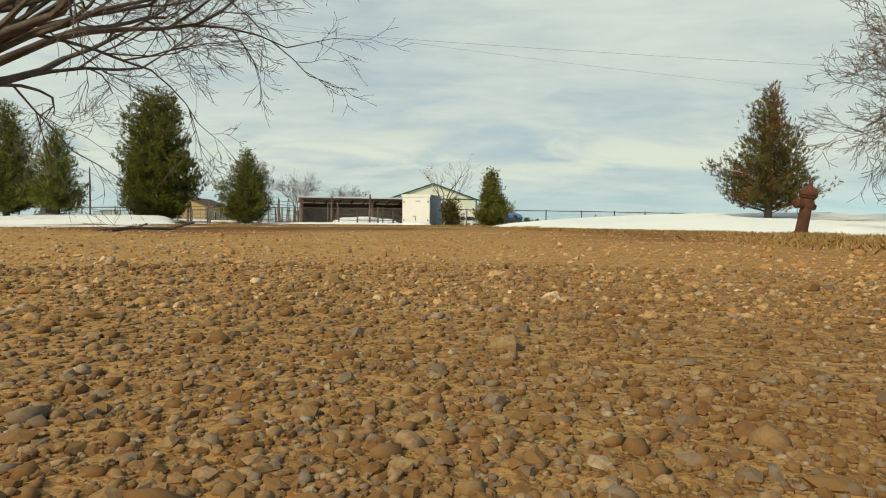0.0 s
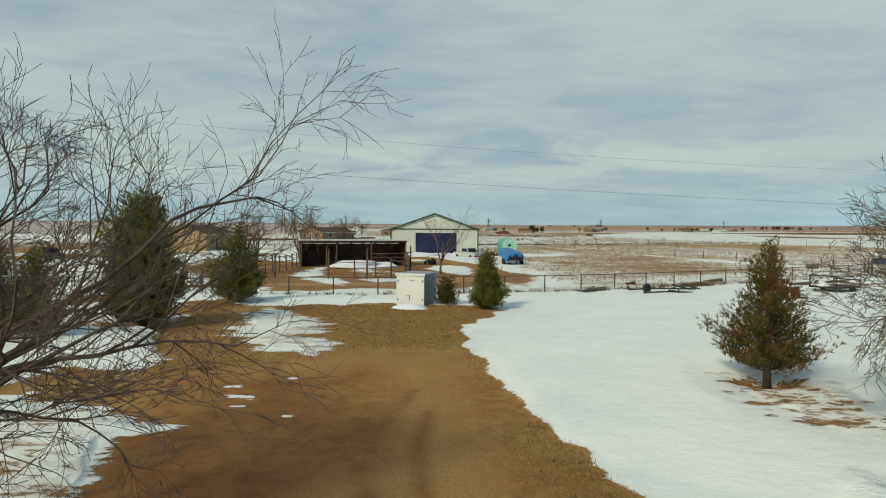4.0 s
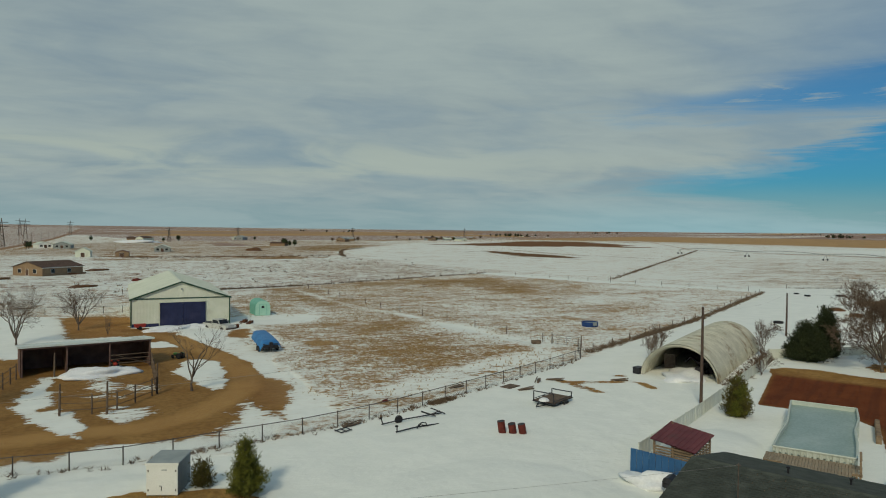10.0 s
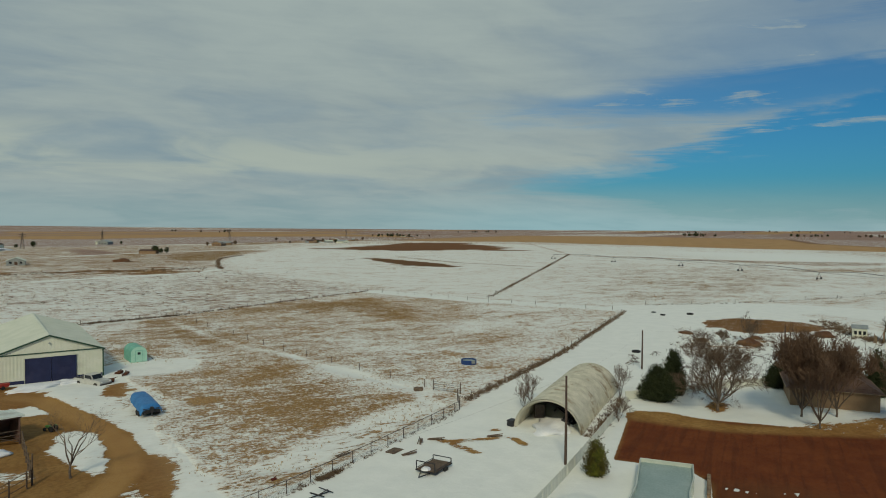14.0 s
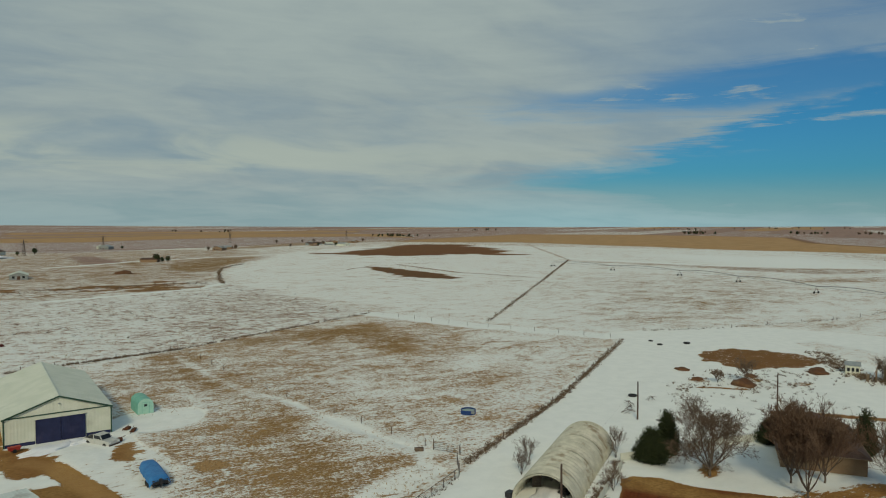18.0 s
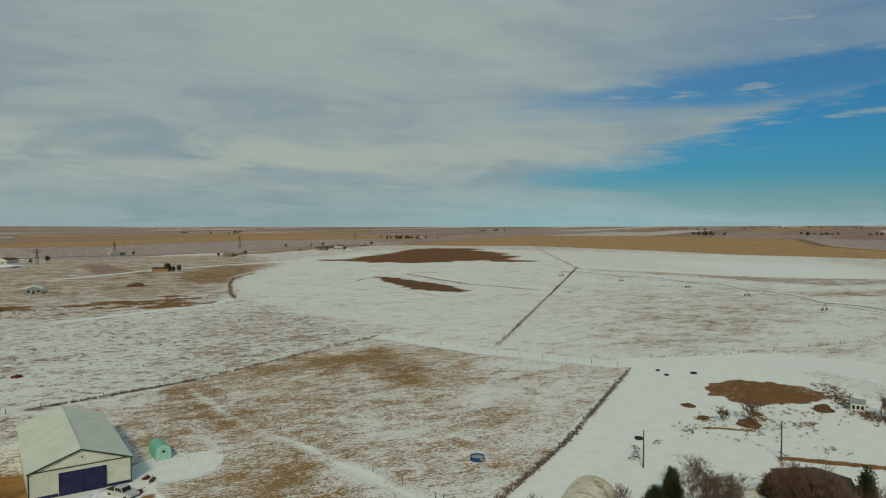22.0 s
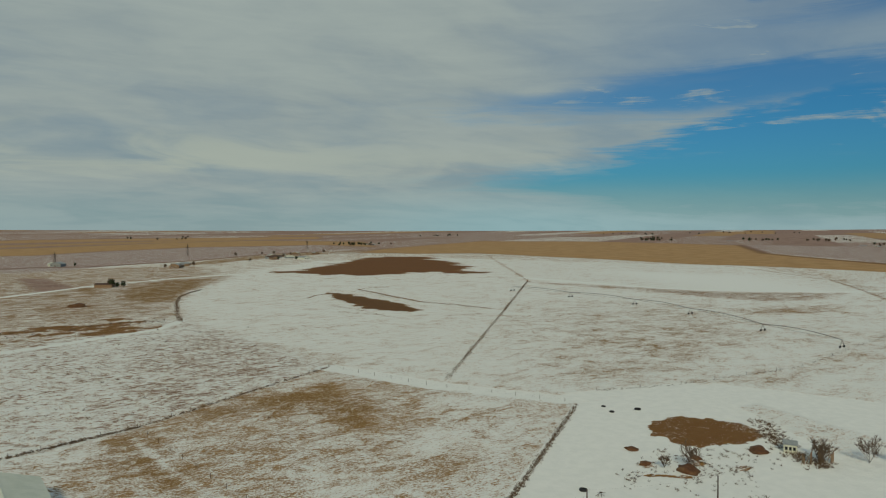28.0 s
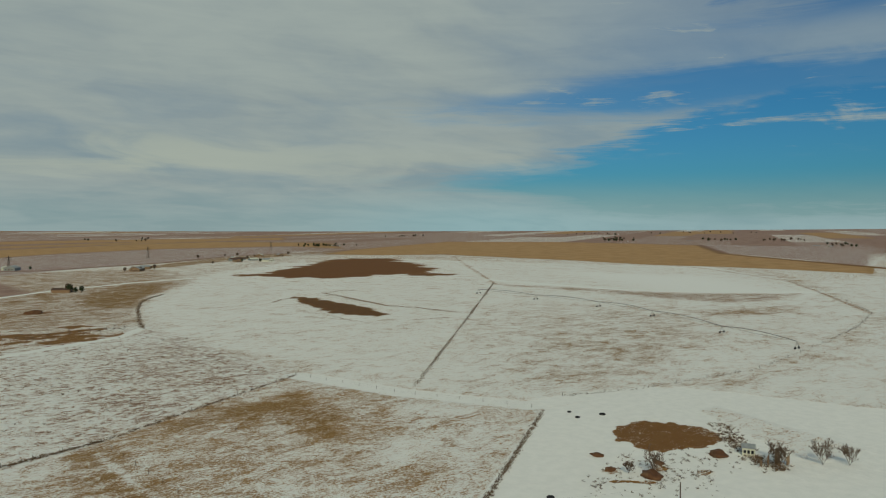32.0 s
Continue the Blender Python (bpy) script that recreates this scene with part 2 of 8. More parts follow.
M_WOOD = surface("weathered_pallet_wood", (0.22, 0.15, 0.09), (0.36, 0.26, 0.16), 2, 0.85, 0, 0.4, 0.008, 30, (0.15, 0.10, 0.07), (1, 1, 6), 0.35)
M_DECK = surface("deck_planks", (0.27, 0.21, 0.14), (0.38, 0.30, 0.21), 2, 0.8, 0, 0.3, 0.006, 30, (0.2, 0.16, 0.11), (6, 1, 1), 0.3)
M_POLE = surface("creosoted_pole", (0.06, 0.04, 0.035), (0.12, 0.08, 0.06), 3, 0.85, 0, 0.4, 0.006, 40, None, (6, 6, 0.6))
M_POST = surface("weathered_post_wood", (0.10, 0.07, 0.05), (0.18, 0.13, 0.09), 3, 0.9, 0, 0.4, 0.006, 30)
M_TARP = surface("blue_tarpaulin", (0.035, 0.17, 0.42), (0.05, 0.22, 0.50), 1.4, 0.5, 0, 0.5, 0.03, 6)
M_BLUEWALL = surface("faded_blue_boards", (0.03, 0.11, 0.25), (0.045, 0.14, 0.30), 1.0, 0.7, 0, 0.3, 0.01, 12, (0.03, 0.08, 0.17))
M_TEAL = surface("mint_green_sheet", (0.16, 0.42, 0.33), (0.22, 0.50, 0.40), 1.2, 0.5, 0.05, 0.2, 0.005, 12)
M_TEALL = surface("pale_mint_trim", (0.36, 0.62, 0.50), (0.42, 0.68, 0.55), 1.2, 0.55)
M_QUONSET = surface("aged_galvanised_arch", (0.52, 0.50, 0.40), (0.68, 0.65, 0.53), 0.7, 0.42, 0.25, 0.15, 0.005, 10, (0.30, 0.24, 0.16))
M_WHITEFENCE = surface("chalky_white_fence_panel", (0.68, 0.70, 0.61), (0.77, 0.78, 0.70), 0.8, 0.7, 0, 0.3, 0.01, 12, (0.44, 0.43, 0.36), None, 0.2)
M_STUCCO = surface("ochre_siding", (0.42, 0.30, 0.14), (0.48, 0.35, 0.17), 0.6, 0.85, 0, 0.3, 0.006, 16, (0.37, 0.26, 0.13))
M_BROWNWALL = surface("brown_siding", (0.26, 0.17, 0.10), (0.32, 0.22, 0.13), 0.6, 0.85, 0, 0.3, 0.006, 16)
M_BROWNROOF = surface("brown_shingle_roof", (0.095, 0.055, 0.040), (0.14, 0.085, 0.062), 0.8, 0.9, 0, 0.5, 0.012, 12, None, None, 0.25)
M_DARKROOF = surface("dark_green_grey_shingles", (0.050, 0.058, 0.048), (0.085, 0.095, 0.08), 1.5, 0.9, 0, 0.5, 0.01, 30, None, None, 0.35)
M_WHITEPAINT = surface("white_enamel", (0.86, 0.87, 0.80), (0.90, 0.90, 0.84), 0.9, 0.45, 0, 0.1, 0.003, 20, (0.80, 0.80, 0.72))
M_GREYTOP = surface("grey_sheet_top", (0.30, 0.33, 0.33), (0.38, 0.41, 0.40), 1.2, 0.5, 0.2, 0.15, 0.004, 20)
# grey farm walls; on the white box it paints in the side's shade
M_GREYSIDE = surface("grey_shaded_side_and_wall", (0.26, 0.29, 0.28), (0.34, 0.36, 0.35), 1.0, 0.6, 0.1, 0.15, 0.004, 20)
M_YELLOW = surface("yellow_module_wrap", (0.78, 0.72, 0.03), (0.85, 0.80, 0.06), 0.8, 0.45, 0, 0.3, 0.02, 5)
M_BLACK = surface("black_rubber", (0.018, 0.018, 0.02), (0.03, 0.03, 0.03), 4, 0.85)
M_BLACKMETAL = surface("black_painted_steel", (0.022, 0.022, 0.026), (0.04, 0.04, 0.045), 4, 0.5, 0.2)
M_TRUCKDARK = surface("charcoal_car_paint", (0.025, 0.025, 0.028), (0.04, 0.038, 0.04), 1, 0.3, 0.3, 0.05)
M_TRUCKWHITE = surface("dull_white_car_paint", (0.48, 0.49, 0.46), (0.56, 0.56, 0.53), 1, 0.35, 0, 0.05)
M_GLASS = surface("dark_tinted_window", (0.02, 0.025, 0.03), (0.03, 0.035, 0.04), 1, 0.08, 0, 0.0)
M_RED = surface("faded_red_paint", (0.34, 0.035, 0.025), (0.42, 0.05, 0.035), 2, 0.55)
M_GREEN = surface("tractor_green", (0.05, 0.14, 0.03), (0.07, 0.18, 0.04), 2, 0.5)
M_LIME = surface("lime_plastic", (0.09, 0.38, 0.05), (0.12, 0.45, 0.08), 2, 0.4)
M_TANKBLUE = surface("blue_stock_tank", (0.012, 0.045, 0.17), (0.02, 0.06, 0.22), 2, 0.5)
M_ICE = surface("frozen_pool_ice", (0.27, 0.36, 0.33), (0.33, 0.42, 0.39), 0.4, 0.4, 0, 0.05, 0.003, 5, (0.38, 0.46, 0.43), None, 0, 0, 0.5)
M_POOLWALL = surface("pool_wall_panel", (0.52, 0.57, 0.50), (0.60, 0.64, 0.57), 0.8, 0.5, 0, 0.1, 0.004, 12)
M_SNOW = surface("packed_snow", (0.80, 0.82, 0.84), (0.86, 0.87, 0.88), 0.7, 0.7, 0, 0.5, 0.04, 6)
M_CONCRETE = surface("stained_concrete", (0.32, 0.30, 0.27), (0.40, 0.38, 0.34), 1.0, 0.9, 0, 0.3, 0.006, 20)
M_DIRT = surface("bare_brown_earth", (0.105, 0.048, 0.023), (0.16, 0.078, 0.036), 0.8, 0.95, 0, 0.6, 0.05, 4, (0.19, 0.11, 0.055))
M_HAY = surface("dry_tumbleweed", (0.150, 0.100, 0.060), (0.235, 0.165, 0.105), 3, 0.95, 0, 0.3, 0.01, 30, None, None, 0, 0.5)
M_BARK = surface("dark_grey_bark", (0.092, 0.070, 0.054), (0.165, 0.128, 0.100), 4, 0.9, 0, 0.5, 0.01, 40, (0.125, 0.10, 0.078))
M_TWIGRED = surface("grey_brown_twig_bark", (0.120, 0.082, 0.056), (0.185, 0.132, 0.092), 3, 0.9, 0, 0.3)
M_TWIGDARK = surface("dark_brown_twig_bark", (0.112, 0.068, 0.043), (0.172, 0.107, 0.068), 3, 0.9, 0, 0.3)
M_PINE = surface("green_needles", (0.055, 0.066, 0.009), (0.270, 0.272, 0.036), 2.6, 0.75, 0, 0.0, 0.01, 30, None, None, 0, 0.6)
M_CEDARG = surface("olive_cedar_sprays", (0.060, 0.056, 0.012), (0.185, 0.155, 0.034), 2.6, 0.8, 0, 0.0, 0.01, 30, None, None, 0, 0.6)
M_CEDARB = surface("rust_brown_cedar_sprays", (0.12, 0.058, 0.015), (0.30, 0.160, 0.044), 2.6, 0.8, 0, 0.0, 0.01, 30, None, None, 0, 0.6)
M_JUNIPER = surface("dark_juniper_sprays", (0.030, 0.042, 0.014), (0.056, 0.072, 0.024), 1.0, 0.8, 0, 0.0, 0.01, 30, None, None, 0, 0.6)
M_STRAW = surface("pale_straw_tufts", (0.44, 0.325, 0.18), (0.56, 0.435, 0.265), 3, 0.9, 0, 0.0, 0.01, 30, None, None, 0, 0.3)
M_BLADE = surface("dead_grass_blades", (0.30, 0.185, 0.062), (0.42, 0.275, 0.100), 3, 0.9, 0, 0.0, 0.01, 30, None, None, 0, 0.35)


def pebble_material(name, tone):
    n = Nodes(name)
    r = n.island()
    ramp = n.add("ShaderNodeValToRGB")
    n.put(ramp.inputs[0], r)
    e = ramp.color_ramp
    e.interpolation = "CONSTANT"
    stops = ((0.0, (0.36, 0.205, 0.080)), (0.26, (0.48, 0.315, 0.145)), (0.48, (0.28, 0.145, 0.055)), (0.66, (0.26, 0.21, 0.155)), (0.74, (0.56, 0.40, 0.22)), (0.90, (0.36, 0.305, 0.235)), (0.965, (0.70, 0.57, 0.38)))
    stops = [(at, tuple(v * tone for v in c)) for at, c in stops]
    e.elements[0].color = (*stops[0][1], 1)
    e.elements[1].position, e.elements[1].color = stops[1][0], (*stops[1][1], 1)
    for pos, c in stops[2:]:
        el = e.elements.new(pos)
        el.color = (*c, 1)
    g = n.noise(300, 3)
    n.put(n.b.inputs["Base Color"], n.mix(n.step(g, 0.3, 0.7, 0.1, 0.75), ramp.outputs[0], (0.36 * tone, 0.180 * tone, 0.056 * tone)))
    n.b.inputs["Roughness"].default_value = 0.85
    n.b.inputs["Specular IOR Level"].default_value = 0.25
    n.bump(g, 0.4, 0.001)
    return n.m


# one pebble mix in two tones: brighter far off, near shade put into colour
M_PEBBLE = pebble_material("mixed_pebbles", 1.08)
M_PEBBLEDARK = pebble_material("shaded_near_pebbles", 0.60)


def ground_material():
    """Snow, dead grass, bare earth, red soil, stubble and plough-land, shared out by the ground's cover fields."""
    n = Nodes("winter_ground")
    p = n.position()
    n1, n2, n3 = n.noise(0.35, 5, 0.6, p), n.noise(2.2, 5, 0.62, p), n.noise(14, 4, 0.6, p)
    n4 = n.noise(90, 3, 0.6, p)
    nbig = n.noise(0.035, 4, 0.55, p)
    wind = n.noise(0.22, 5, 0.62, p, (1.0, 1.7, 1.0), 0.8)
    streak = n.noise(0.85, 5, 0.62, p, (0.75, 2.2, 1.0), 0.5)
    grass = n.mix(n.step(n1, 0.3, 0.7), (0.31, 0.180, 0.052), (0.45, 0.285, 0.092))
    grass = n.mix(n.step(n2, 0.38, 0.75, 0.0, 0.7), grass, (0.165, 0.092, 0.030))
    dirt = n.mix(n.step(n1, 0.3, 0.7), (0.32, 0.146, 0.040), (0.43, 0.228, 0.074))
    dirt = n.mix(n.step(n2, 0.35, 0.7, 0.0, 0.5), dirt, (0.17, 0.070, 0.025))
    gravel = n.mix(n.step(n2, 0.3, 0.7), (0.50, 0.290, 0.098), (0.62, 0.390, 0.150))
    gravel = n.mix(n.step(n4, 0.45, 0.62), gravel, (0.32, 0.155, 0.054))
    gravel = n.mix(n.step(n4, 0.62, 0.72), gravel, (0.64, 0.45, 0.23))
    red = n.mix(n.step(n1, 0.3, 0.7), (0.135, 0.032, 0.009), (0.195, 0.052, 0.014))
    red = n.mix(n.step(n2, 0.4, 0.7, 0.0, 0.5), red, (0.110, 0.027, 0.008))
    row = n.add("ShaderNodeMapping")
    row.inputs["Rotation"].default_value = (0, 0, radians(-35))
    n.put(row.inputs[0], p)
    furrow = n.noise(0.9, 3, 0.5, row.outputs[0], (0.10, 1.5, 1.0), 0.5)
    red = n.mix(n.step(furrow, 0.46, 0.66, 0.0, 0.38), red, (0.060, 0.017, 0.007))
    stub = n.mix(n.step(nbig, 0.35, 0.65), (0.50, 0.315, 0.145), (0.42, 0.255, 0.112))
    plough = n.mix(n.step(nbig, 0.35, 0.65), (0.29, 0.188, 0.155), (0.38, 0.262, 0.220))
    col = n.mix(n.attr("dirt"), grass, dirt)
    col = n.mix(n.attr("gravel"), col, gravel)
    col = n.mix(n.attr("stubble"), col, stub)
    col = n.mix(n.attr("plough"), col, plough)
    col = n.mix(n.attr("red"), col, red)
    # dark brown overlay: damp earth, and the painted shade at the take-off spot
    wet_shade_mix = n.math("MULTIPLY", n.attr("wet_shade"), n.step(n1, 0.25, 0.6, 0.6, 1.0))
    col = n.mix(wet_shade_mix, col, n.mix(0.25, (0.052, 0.027, 0.013), (0.30, 0.14, 0.05)))
    col = n.mix(n.step(n3, 0.35, 0.7, 0.0, 0.45), col, n.mix(0.5, col, (0.08, 0.045, 0.02)))
    col = n.mix(n.math("MULTIPLY", n.step(n.attr("ragged"), 1.18, 1.32), n.step(n2, 0.52, 0.38, 0.0, 0.45)), col, (0.13, 0.082, 0.042))
    # snow lies where its cover field, roughened by wind and tussocks, is above one half
    tuft = n.noise(1.15, 3, 0.7, p, (1.0, 1.25, 1.0), 1.2)
    speck = n.noise(1.9, 3, 0.62, p, (1.0, 1.5, 1.0), 0.9)
    hollow = n.noise(0.34, 4, 0.62, p, (1.0, 1.2, 1.0), 0.7)
    lumpy = n.attr("lump")
    patch = n.noise(0.085, 4, 0.6, p, (1.0, 1.5, 1.0), 0.6)
    rag = n.math("ADD", n.math("MULTIPLY", n.math("SUBTRACT", wind, 0.5), 0.70), n.math("MULTIPLY", n.math("SUBTRACT", streak, 0.5), 0.85))
    rag = n.math("ADD", rag, n.math("ADD", n.math("MULTIPLY", n.math("SUBTRACT", n2, 0.5), 0.45), n.math("MULTIPLY", n.math("SUBTRACT", n3, 0.5), 0.22)))
    # open ground: tussocks and broad bare patches come on top
    reach = n.attr("ragged")
    wild = n.step(reach, 1.18, 1.32)
    more = n.math("ADD", n.math("MULTIPLY", n.math("SUBTRACT", tuft, 0.5), 0.80), n.math("ADD", n.math("MULTIPLY", n.math("SUBTRACT", patch, 0.5), 0.80), n.math("MULTIPLY", n.math("SUBTRACT", nbig, 0.5), 0.45)))
    more = n.math("ADD", more, n.math("MULTIPLY", n.math("SUBTRACT", speck, 0.5), 1.15))
    # lumpy fields: hollows lose snow, so the colour below paints the drifts' shade
    more = n.math("ADD", more, n.math("MULTIPLY", n.math("SUBTRACT", hollow, 0.5), n.math("MULTIPLY", lumpy, 1.5)))
    rag = n.math("ADD", rag, n.math("MULTIPLY", more, wild))
    level = n.math("ADD", n.attr("snow"), n.math("MULTIPLY", rag, reach))
    crisp = n.step(level, 0.46, 0.55)
    dusted = n.math("MULTIPLY", n.step(level, 0.33, 0.60), 0.96)
    cover = n.math("ADD", n.math("MULTIPLY", crisp, n.math("SUBTRACT", 1.0, wild)), n.math("MULTIPLY", dusted, wild))
    white = n.mix(n.step(n1, 0.3, 0.7), (0.81, 0.83, 0.78), (0.87, 0.885, 0.83))
    thin_snow = n.math("MULTIPLY", n.step(level, 0.85, 0.45), n.math("ADD", n.math("MULTIPLY", wild, 0.64), 0.12))
    white = n.mix(thin_snow, white, (0.53, 0.345, 0.205))
    col = n.mix(cover, col, white)
    n.put(n.b.inputs["Base Color"], col)
    n.put(n.b.inputs["Roughness"], n.mix(cover, (0.95, 0.95, 0.95), (0.7, 0.7, 0.7)))
    n.b.inputs["Specular IOR Level"].default_value = 0.15
    h = n.math("ADD", n.math("MULTIPLY", n2, 0.5), n.math("ADD", n.math("MULTIPLY", n3, 0.4), n.math("MULTIPLY", n4, 0.10)))
    h = n.math("MULTIPLY", h, n.math("SUBTRACT", 1.0, n.math("MULTIPLY", cover, 0.75)))
    h = n.math("ADD", h, n.math("MULTIPLY", cover, n.math("ADD", n.math("MULTIPLY", n1, 2.0), n.math("MULTIPLY", streak, 0.6))))
    h = n.math("ADD", h, n.math("MULTIPLY", wild, n.math("ADD", n.math("MULTIPLY", tuft, 1.6), n.math("ADD", n.math("MULTIPLY", speck, 1.3), n.math("MULTIPLY", wind, 2.6)))))
    h = n.math("ADD", h, n.math("MULTIPLY", lumpy, n.math("MULTIPLY", hollow, 11.0)))
    n.bump(h, 0.8, 0.09)
    return n.m


M_GROUND = ground_material()


# ---- mesh building ----
class Build:
    """Collects vertices and faces of one mesh."""

    def __init__(self):
        self.v, self.f = [], []

    def poly(self, pts):
        k = len(self.v)
        self.v += [tuple(p) for p in pts]
        self.f.append(tuple(range(k, k + len(pts))))
        return self

    def box(self, a, b, c=0.0):
        """A box from corner a to corner b, its edges chamfered by c."""
        k = len(self.v)
        if c <= 0:
            for z in (a[2], b[2]):
                self.v += [(a[0], a[1], z), (b[0], a[1], z), (b[0], b[1], z), (a[0], b[1], z)]
            self.f += [(k + 3, k + 2, k + 1, k), (k + 4, k + 5, k + 6, k + 7)]
            self.f += [(k + i, k + (i + 1) % 4, k + 4 + (i + 1) % 4, k + 4 + i) for i in range(4)]
            return self
        c = min(c, 0.45 * min(b[i] - a[i] for i in range(3)))
        rings = ((a[2], c), (a[2] + c, 0), (b[2] - c, 0), (b[2], c))
        for z, s in rings:
            x0, y0, x1, y1 = a[0] + s, a[1] + s, b[0] - s, b[1] - s
            self.v += [(x0 + c, y0, z), (x1 - c, y0, z), (x1, y0 + c, z), (x1, y1 - c, z), (x1 - c, y1, z), (x0 + c, y1, z), (x0, y1 - c, z), (x0, y0 + c, z)]
        self.f.append(tuple(k + 7 - i for i in range(8)))
        self.f.append(tuple(k + 24 + i for i in range(8)))
        for r in range(3):
            for i in range(8):
                j = (i + 1) % 8
                self.f.append((k + 8 * r + i, k + 8 * r + j, k + 8 * r + 8 + j, k + 8 * r + 8 + i))
        return self

    def tube(self, pts, radii, sides=8, cap=True):
        """A round bar along pts; radii one number or one a point."""
        pts = [Vector(p) for p in pts]
        radii = [radii] * len(pts) if isinstance(radii, (int, float)) else list(radii)
        k = len(self.v)
        side = None
        for i, p in enumerate(pts):
            d = (pts[min(i + 1, len(pts) - 1)] - pts[max(i - 1, 0)]).normalized()
            if side is None:
                side = d.cross(Vector((0.31, 0.2, 0.93)))
                side = side if side.length > 1e-3 else d.cross(Vector((1, 0, 0)))
            side = (side - d * side.dot(d)).normalized()
            other = d.cross(side)
            for s in range(sides):
                a = 2 * math.pi * s / sides
                self.v.append(tuple(p + (side * math.cos(a) + other * math.sin(a)) * radii[i]))
        for i in range(len(pts) - 1):
            for s in range(sides):
                t = (s + 1) % sides
                self.f.append((k + i * sides + s, k + i * sides + t, k + (i + 1) * sides + t, k + (i + 1) * sides + s))
        if cap:
            self.f.append(tuple(k + sides - 1 - s for s in range(sides)))
            self.f.append(tuple(k + (len(pts) - 1) * sides + s for s in range(sides)))
        return self

    def lathe(self, profile, sides=16, at=(0, 0, 0)):
        """Profile of (radius, height) turned about z."""
        k = len(self.v)
        for r, z in profile:
            for s in range(sides):
                a = 2 * math.pi * s / sides
                self.v.append((at[0] + r * math.cos(a), at[1] + r * math.sin(a), at[2] + z))
        for i in range(len(profile) - 1):
            for s in range(sides):
                t = (s + 1) % sides
                self.f.append((k + i * sides + s, k + i * sides + t, k + (i + 1) * sides + t, k + (i + 1) * sides + s))
        self.f.append(tuple(k + sides - 1 - s for s in range(sides)))
        self.f.append(tuple(k + (len(profile) - 1) * sides + s for s in range(sides)))
        return self

    def extrude(self, outline, d):
        """A closed outline of points, extruded by the vector d."""
        k, n, d = len(self.v), len(outline), Vector(d)
        self.v += [tuple(p) for p in outline] + [tuple(Vector(p) + d) for p in outline]
        self.f.append(tuple(k + n - 1 - i for i in range(n)))
        self.f.append(tuple(k + n + i for i in range(n)))
        self.f += [(k + i, k + (i + 1) % n, k + n + (i + 1) % n, k + n + i) for i in range(n)]
        return self

    def blob(self, at, size, seed=0, rings=7, sides=12, rough=0.25, flat=True):
        """An uneven mound."""
        k = len(self.v)
        for i in range(rings + 1):
            u = (0.0 if flat else -0.5 * math.pi) + (0.5 if flat else 1.0) * math.pi * i / rings
            for s in range(sides):
                a = 2 * math.pi * s / sides
                d = Vector((math.cos(a) * math.cos(u), math.sin(a) * math.cos(u), math.sin(u)))
                w = 1 + rough * noise.noise(d * 1.7 + Vector((seed * 3.1, seed, 0)))
                self.v.append((at[0] + d.x * size[0] * w, at[1] + d.y * size[1] * w, at[2] + d.z * size[2] * w))
        for i in range(rings):
            for s in range(sides):
                t = (s + 1) % sides
                self.f.append((k + i * sides + s, k + i * sides + t, k + (i + 1) * sides + t, k + (i + 1) * sides + s))
        return self

    def mesh(self, name, material, smooth=False):
        m = bpy.data.meshes.new(name)
        m.from_pydata(self.v, [], self.f)
        m.materials.append(material)
        if smooth:
            m.polygons.foreach_set("use_smooth", [True] * len(m.polygons))
        m.update()
        return m


def thing(name, label, category, at=(0, 0, 0), turn=0.0, group="", kind=""):
    """An Empty at a thing's base, which parents its parts."""
    ob = new(name)
    ob.empty_display_size = 0.2
    ob.matrix_world = pose(*at, 0, 0, turn)
    return tagged(ob, label, category, group, kind)


def part(name, b, material, parent, label="", smooth=False, at=None):
    ob = new(name, b.mesh(name, material, smooth) if isinstance(b, Build) else b)
    ob.parent = parent
    if at is not None:
        ob.matrix_basis = at if isinstance(at, Matrix) else Matrix.Translation(at)
    if label:
        tagged(ob, label)
    return ob


def solo(name, b, material, label, category, at=(0, 0, 0), turn=0.0, group="", kind="", smooth=False):
    """A thing of one mesh."""
    ob = new(name, b.mesh(name, material, smooth))
    ob.matrix_world = pose(*at, 0, 0, turn)
    return tagged(ob, label, category, group, kind)


# ---- ground: one sheet from the camera's foot to the horizon ----
def cover_distance(X, Y, pts):
    """Signed distance to a closed outline, positive inside."""
    d = np.full(X.shape, 1e9)
    inside = np.zeros(X.shape, bool)
    n = len(pts)
    for i in range(n):
        (ax, ay), (bx, by) = pts[i], pts[(i + 1) % n]
        ex, ey = bx - ax, by - ay
        t = np.clip(((X - ax) * ex + (Y - ay) * ey) / (ex * ex + ey * ey + 1e-9), 0, 1)
        d = np.minimum(d, np.hypot(X - ax - t * ex, Y - ay - t * ey))
        cross = (ay > Y) != (by > Y)
        inside ^= cross & (X < (bx - ax) * (Y - ay) / (by - ay + 1e-12) + ax)
    return np.where(inside, d, -d)


def line_distance(X, Y, pts):
    d = np.full(X.shape, 1e9)
    for (ax, ay), (bx, by) in zip(pts, pts[1:]):
        ex, ey = bx - ax, by - ay
        t = np.clip(((X - ax) * ex + (Y - ay) * ey) / (ex * ex + ey * ey), 0, 1)
        d = np.minimum(d, np.hypot(X - ax - t * ex, Y - ay - t * ey))
    return d


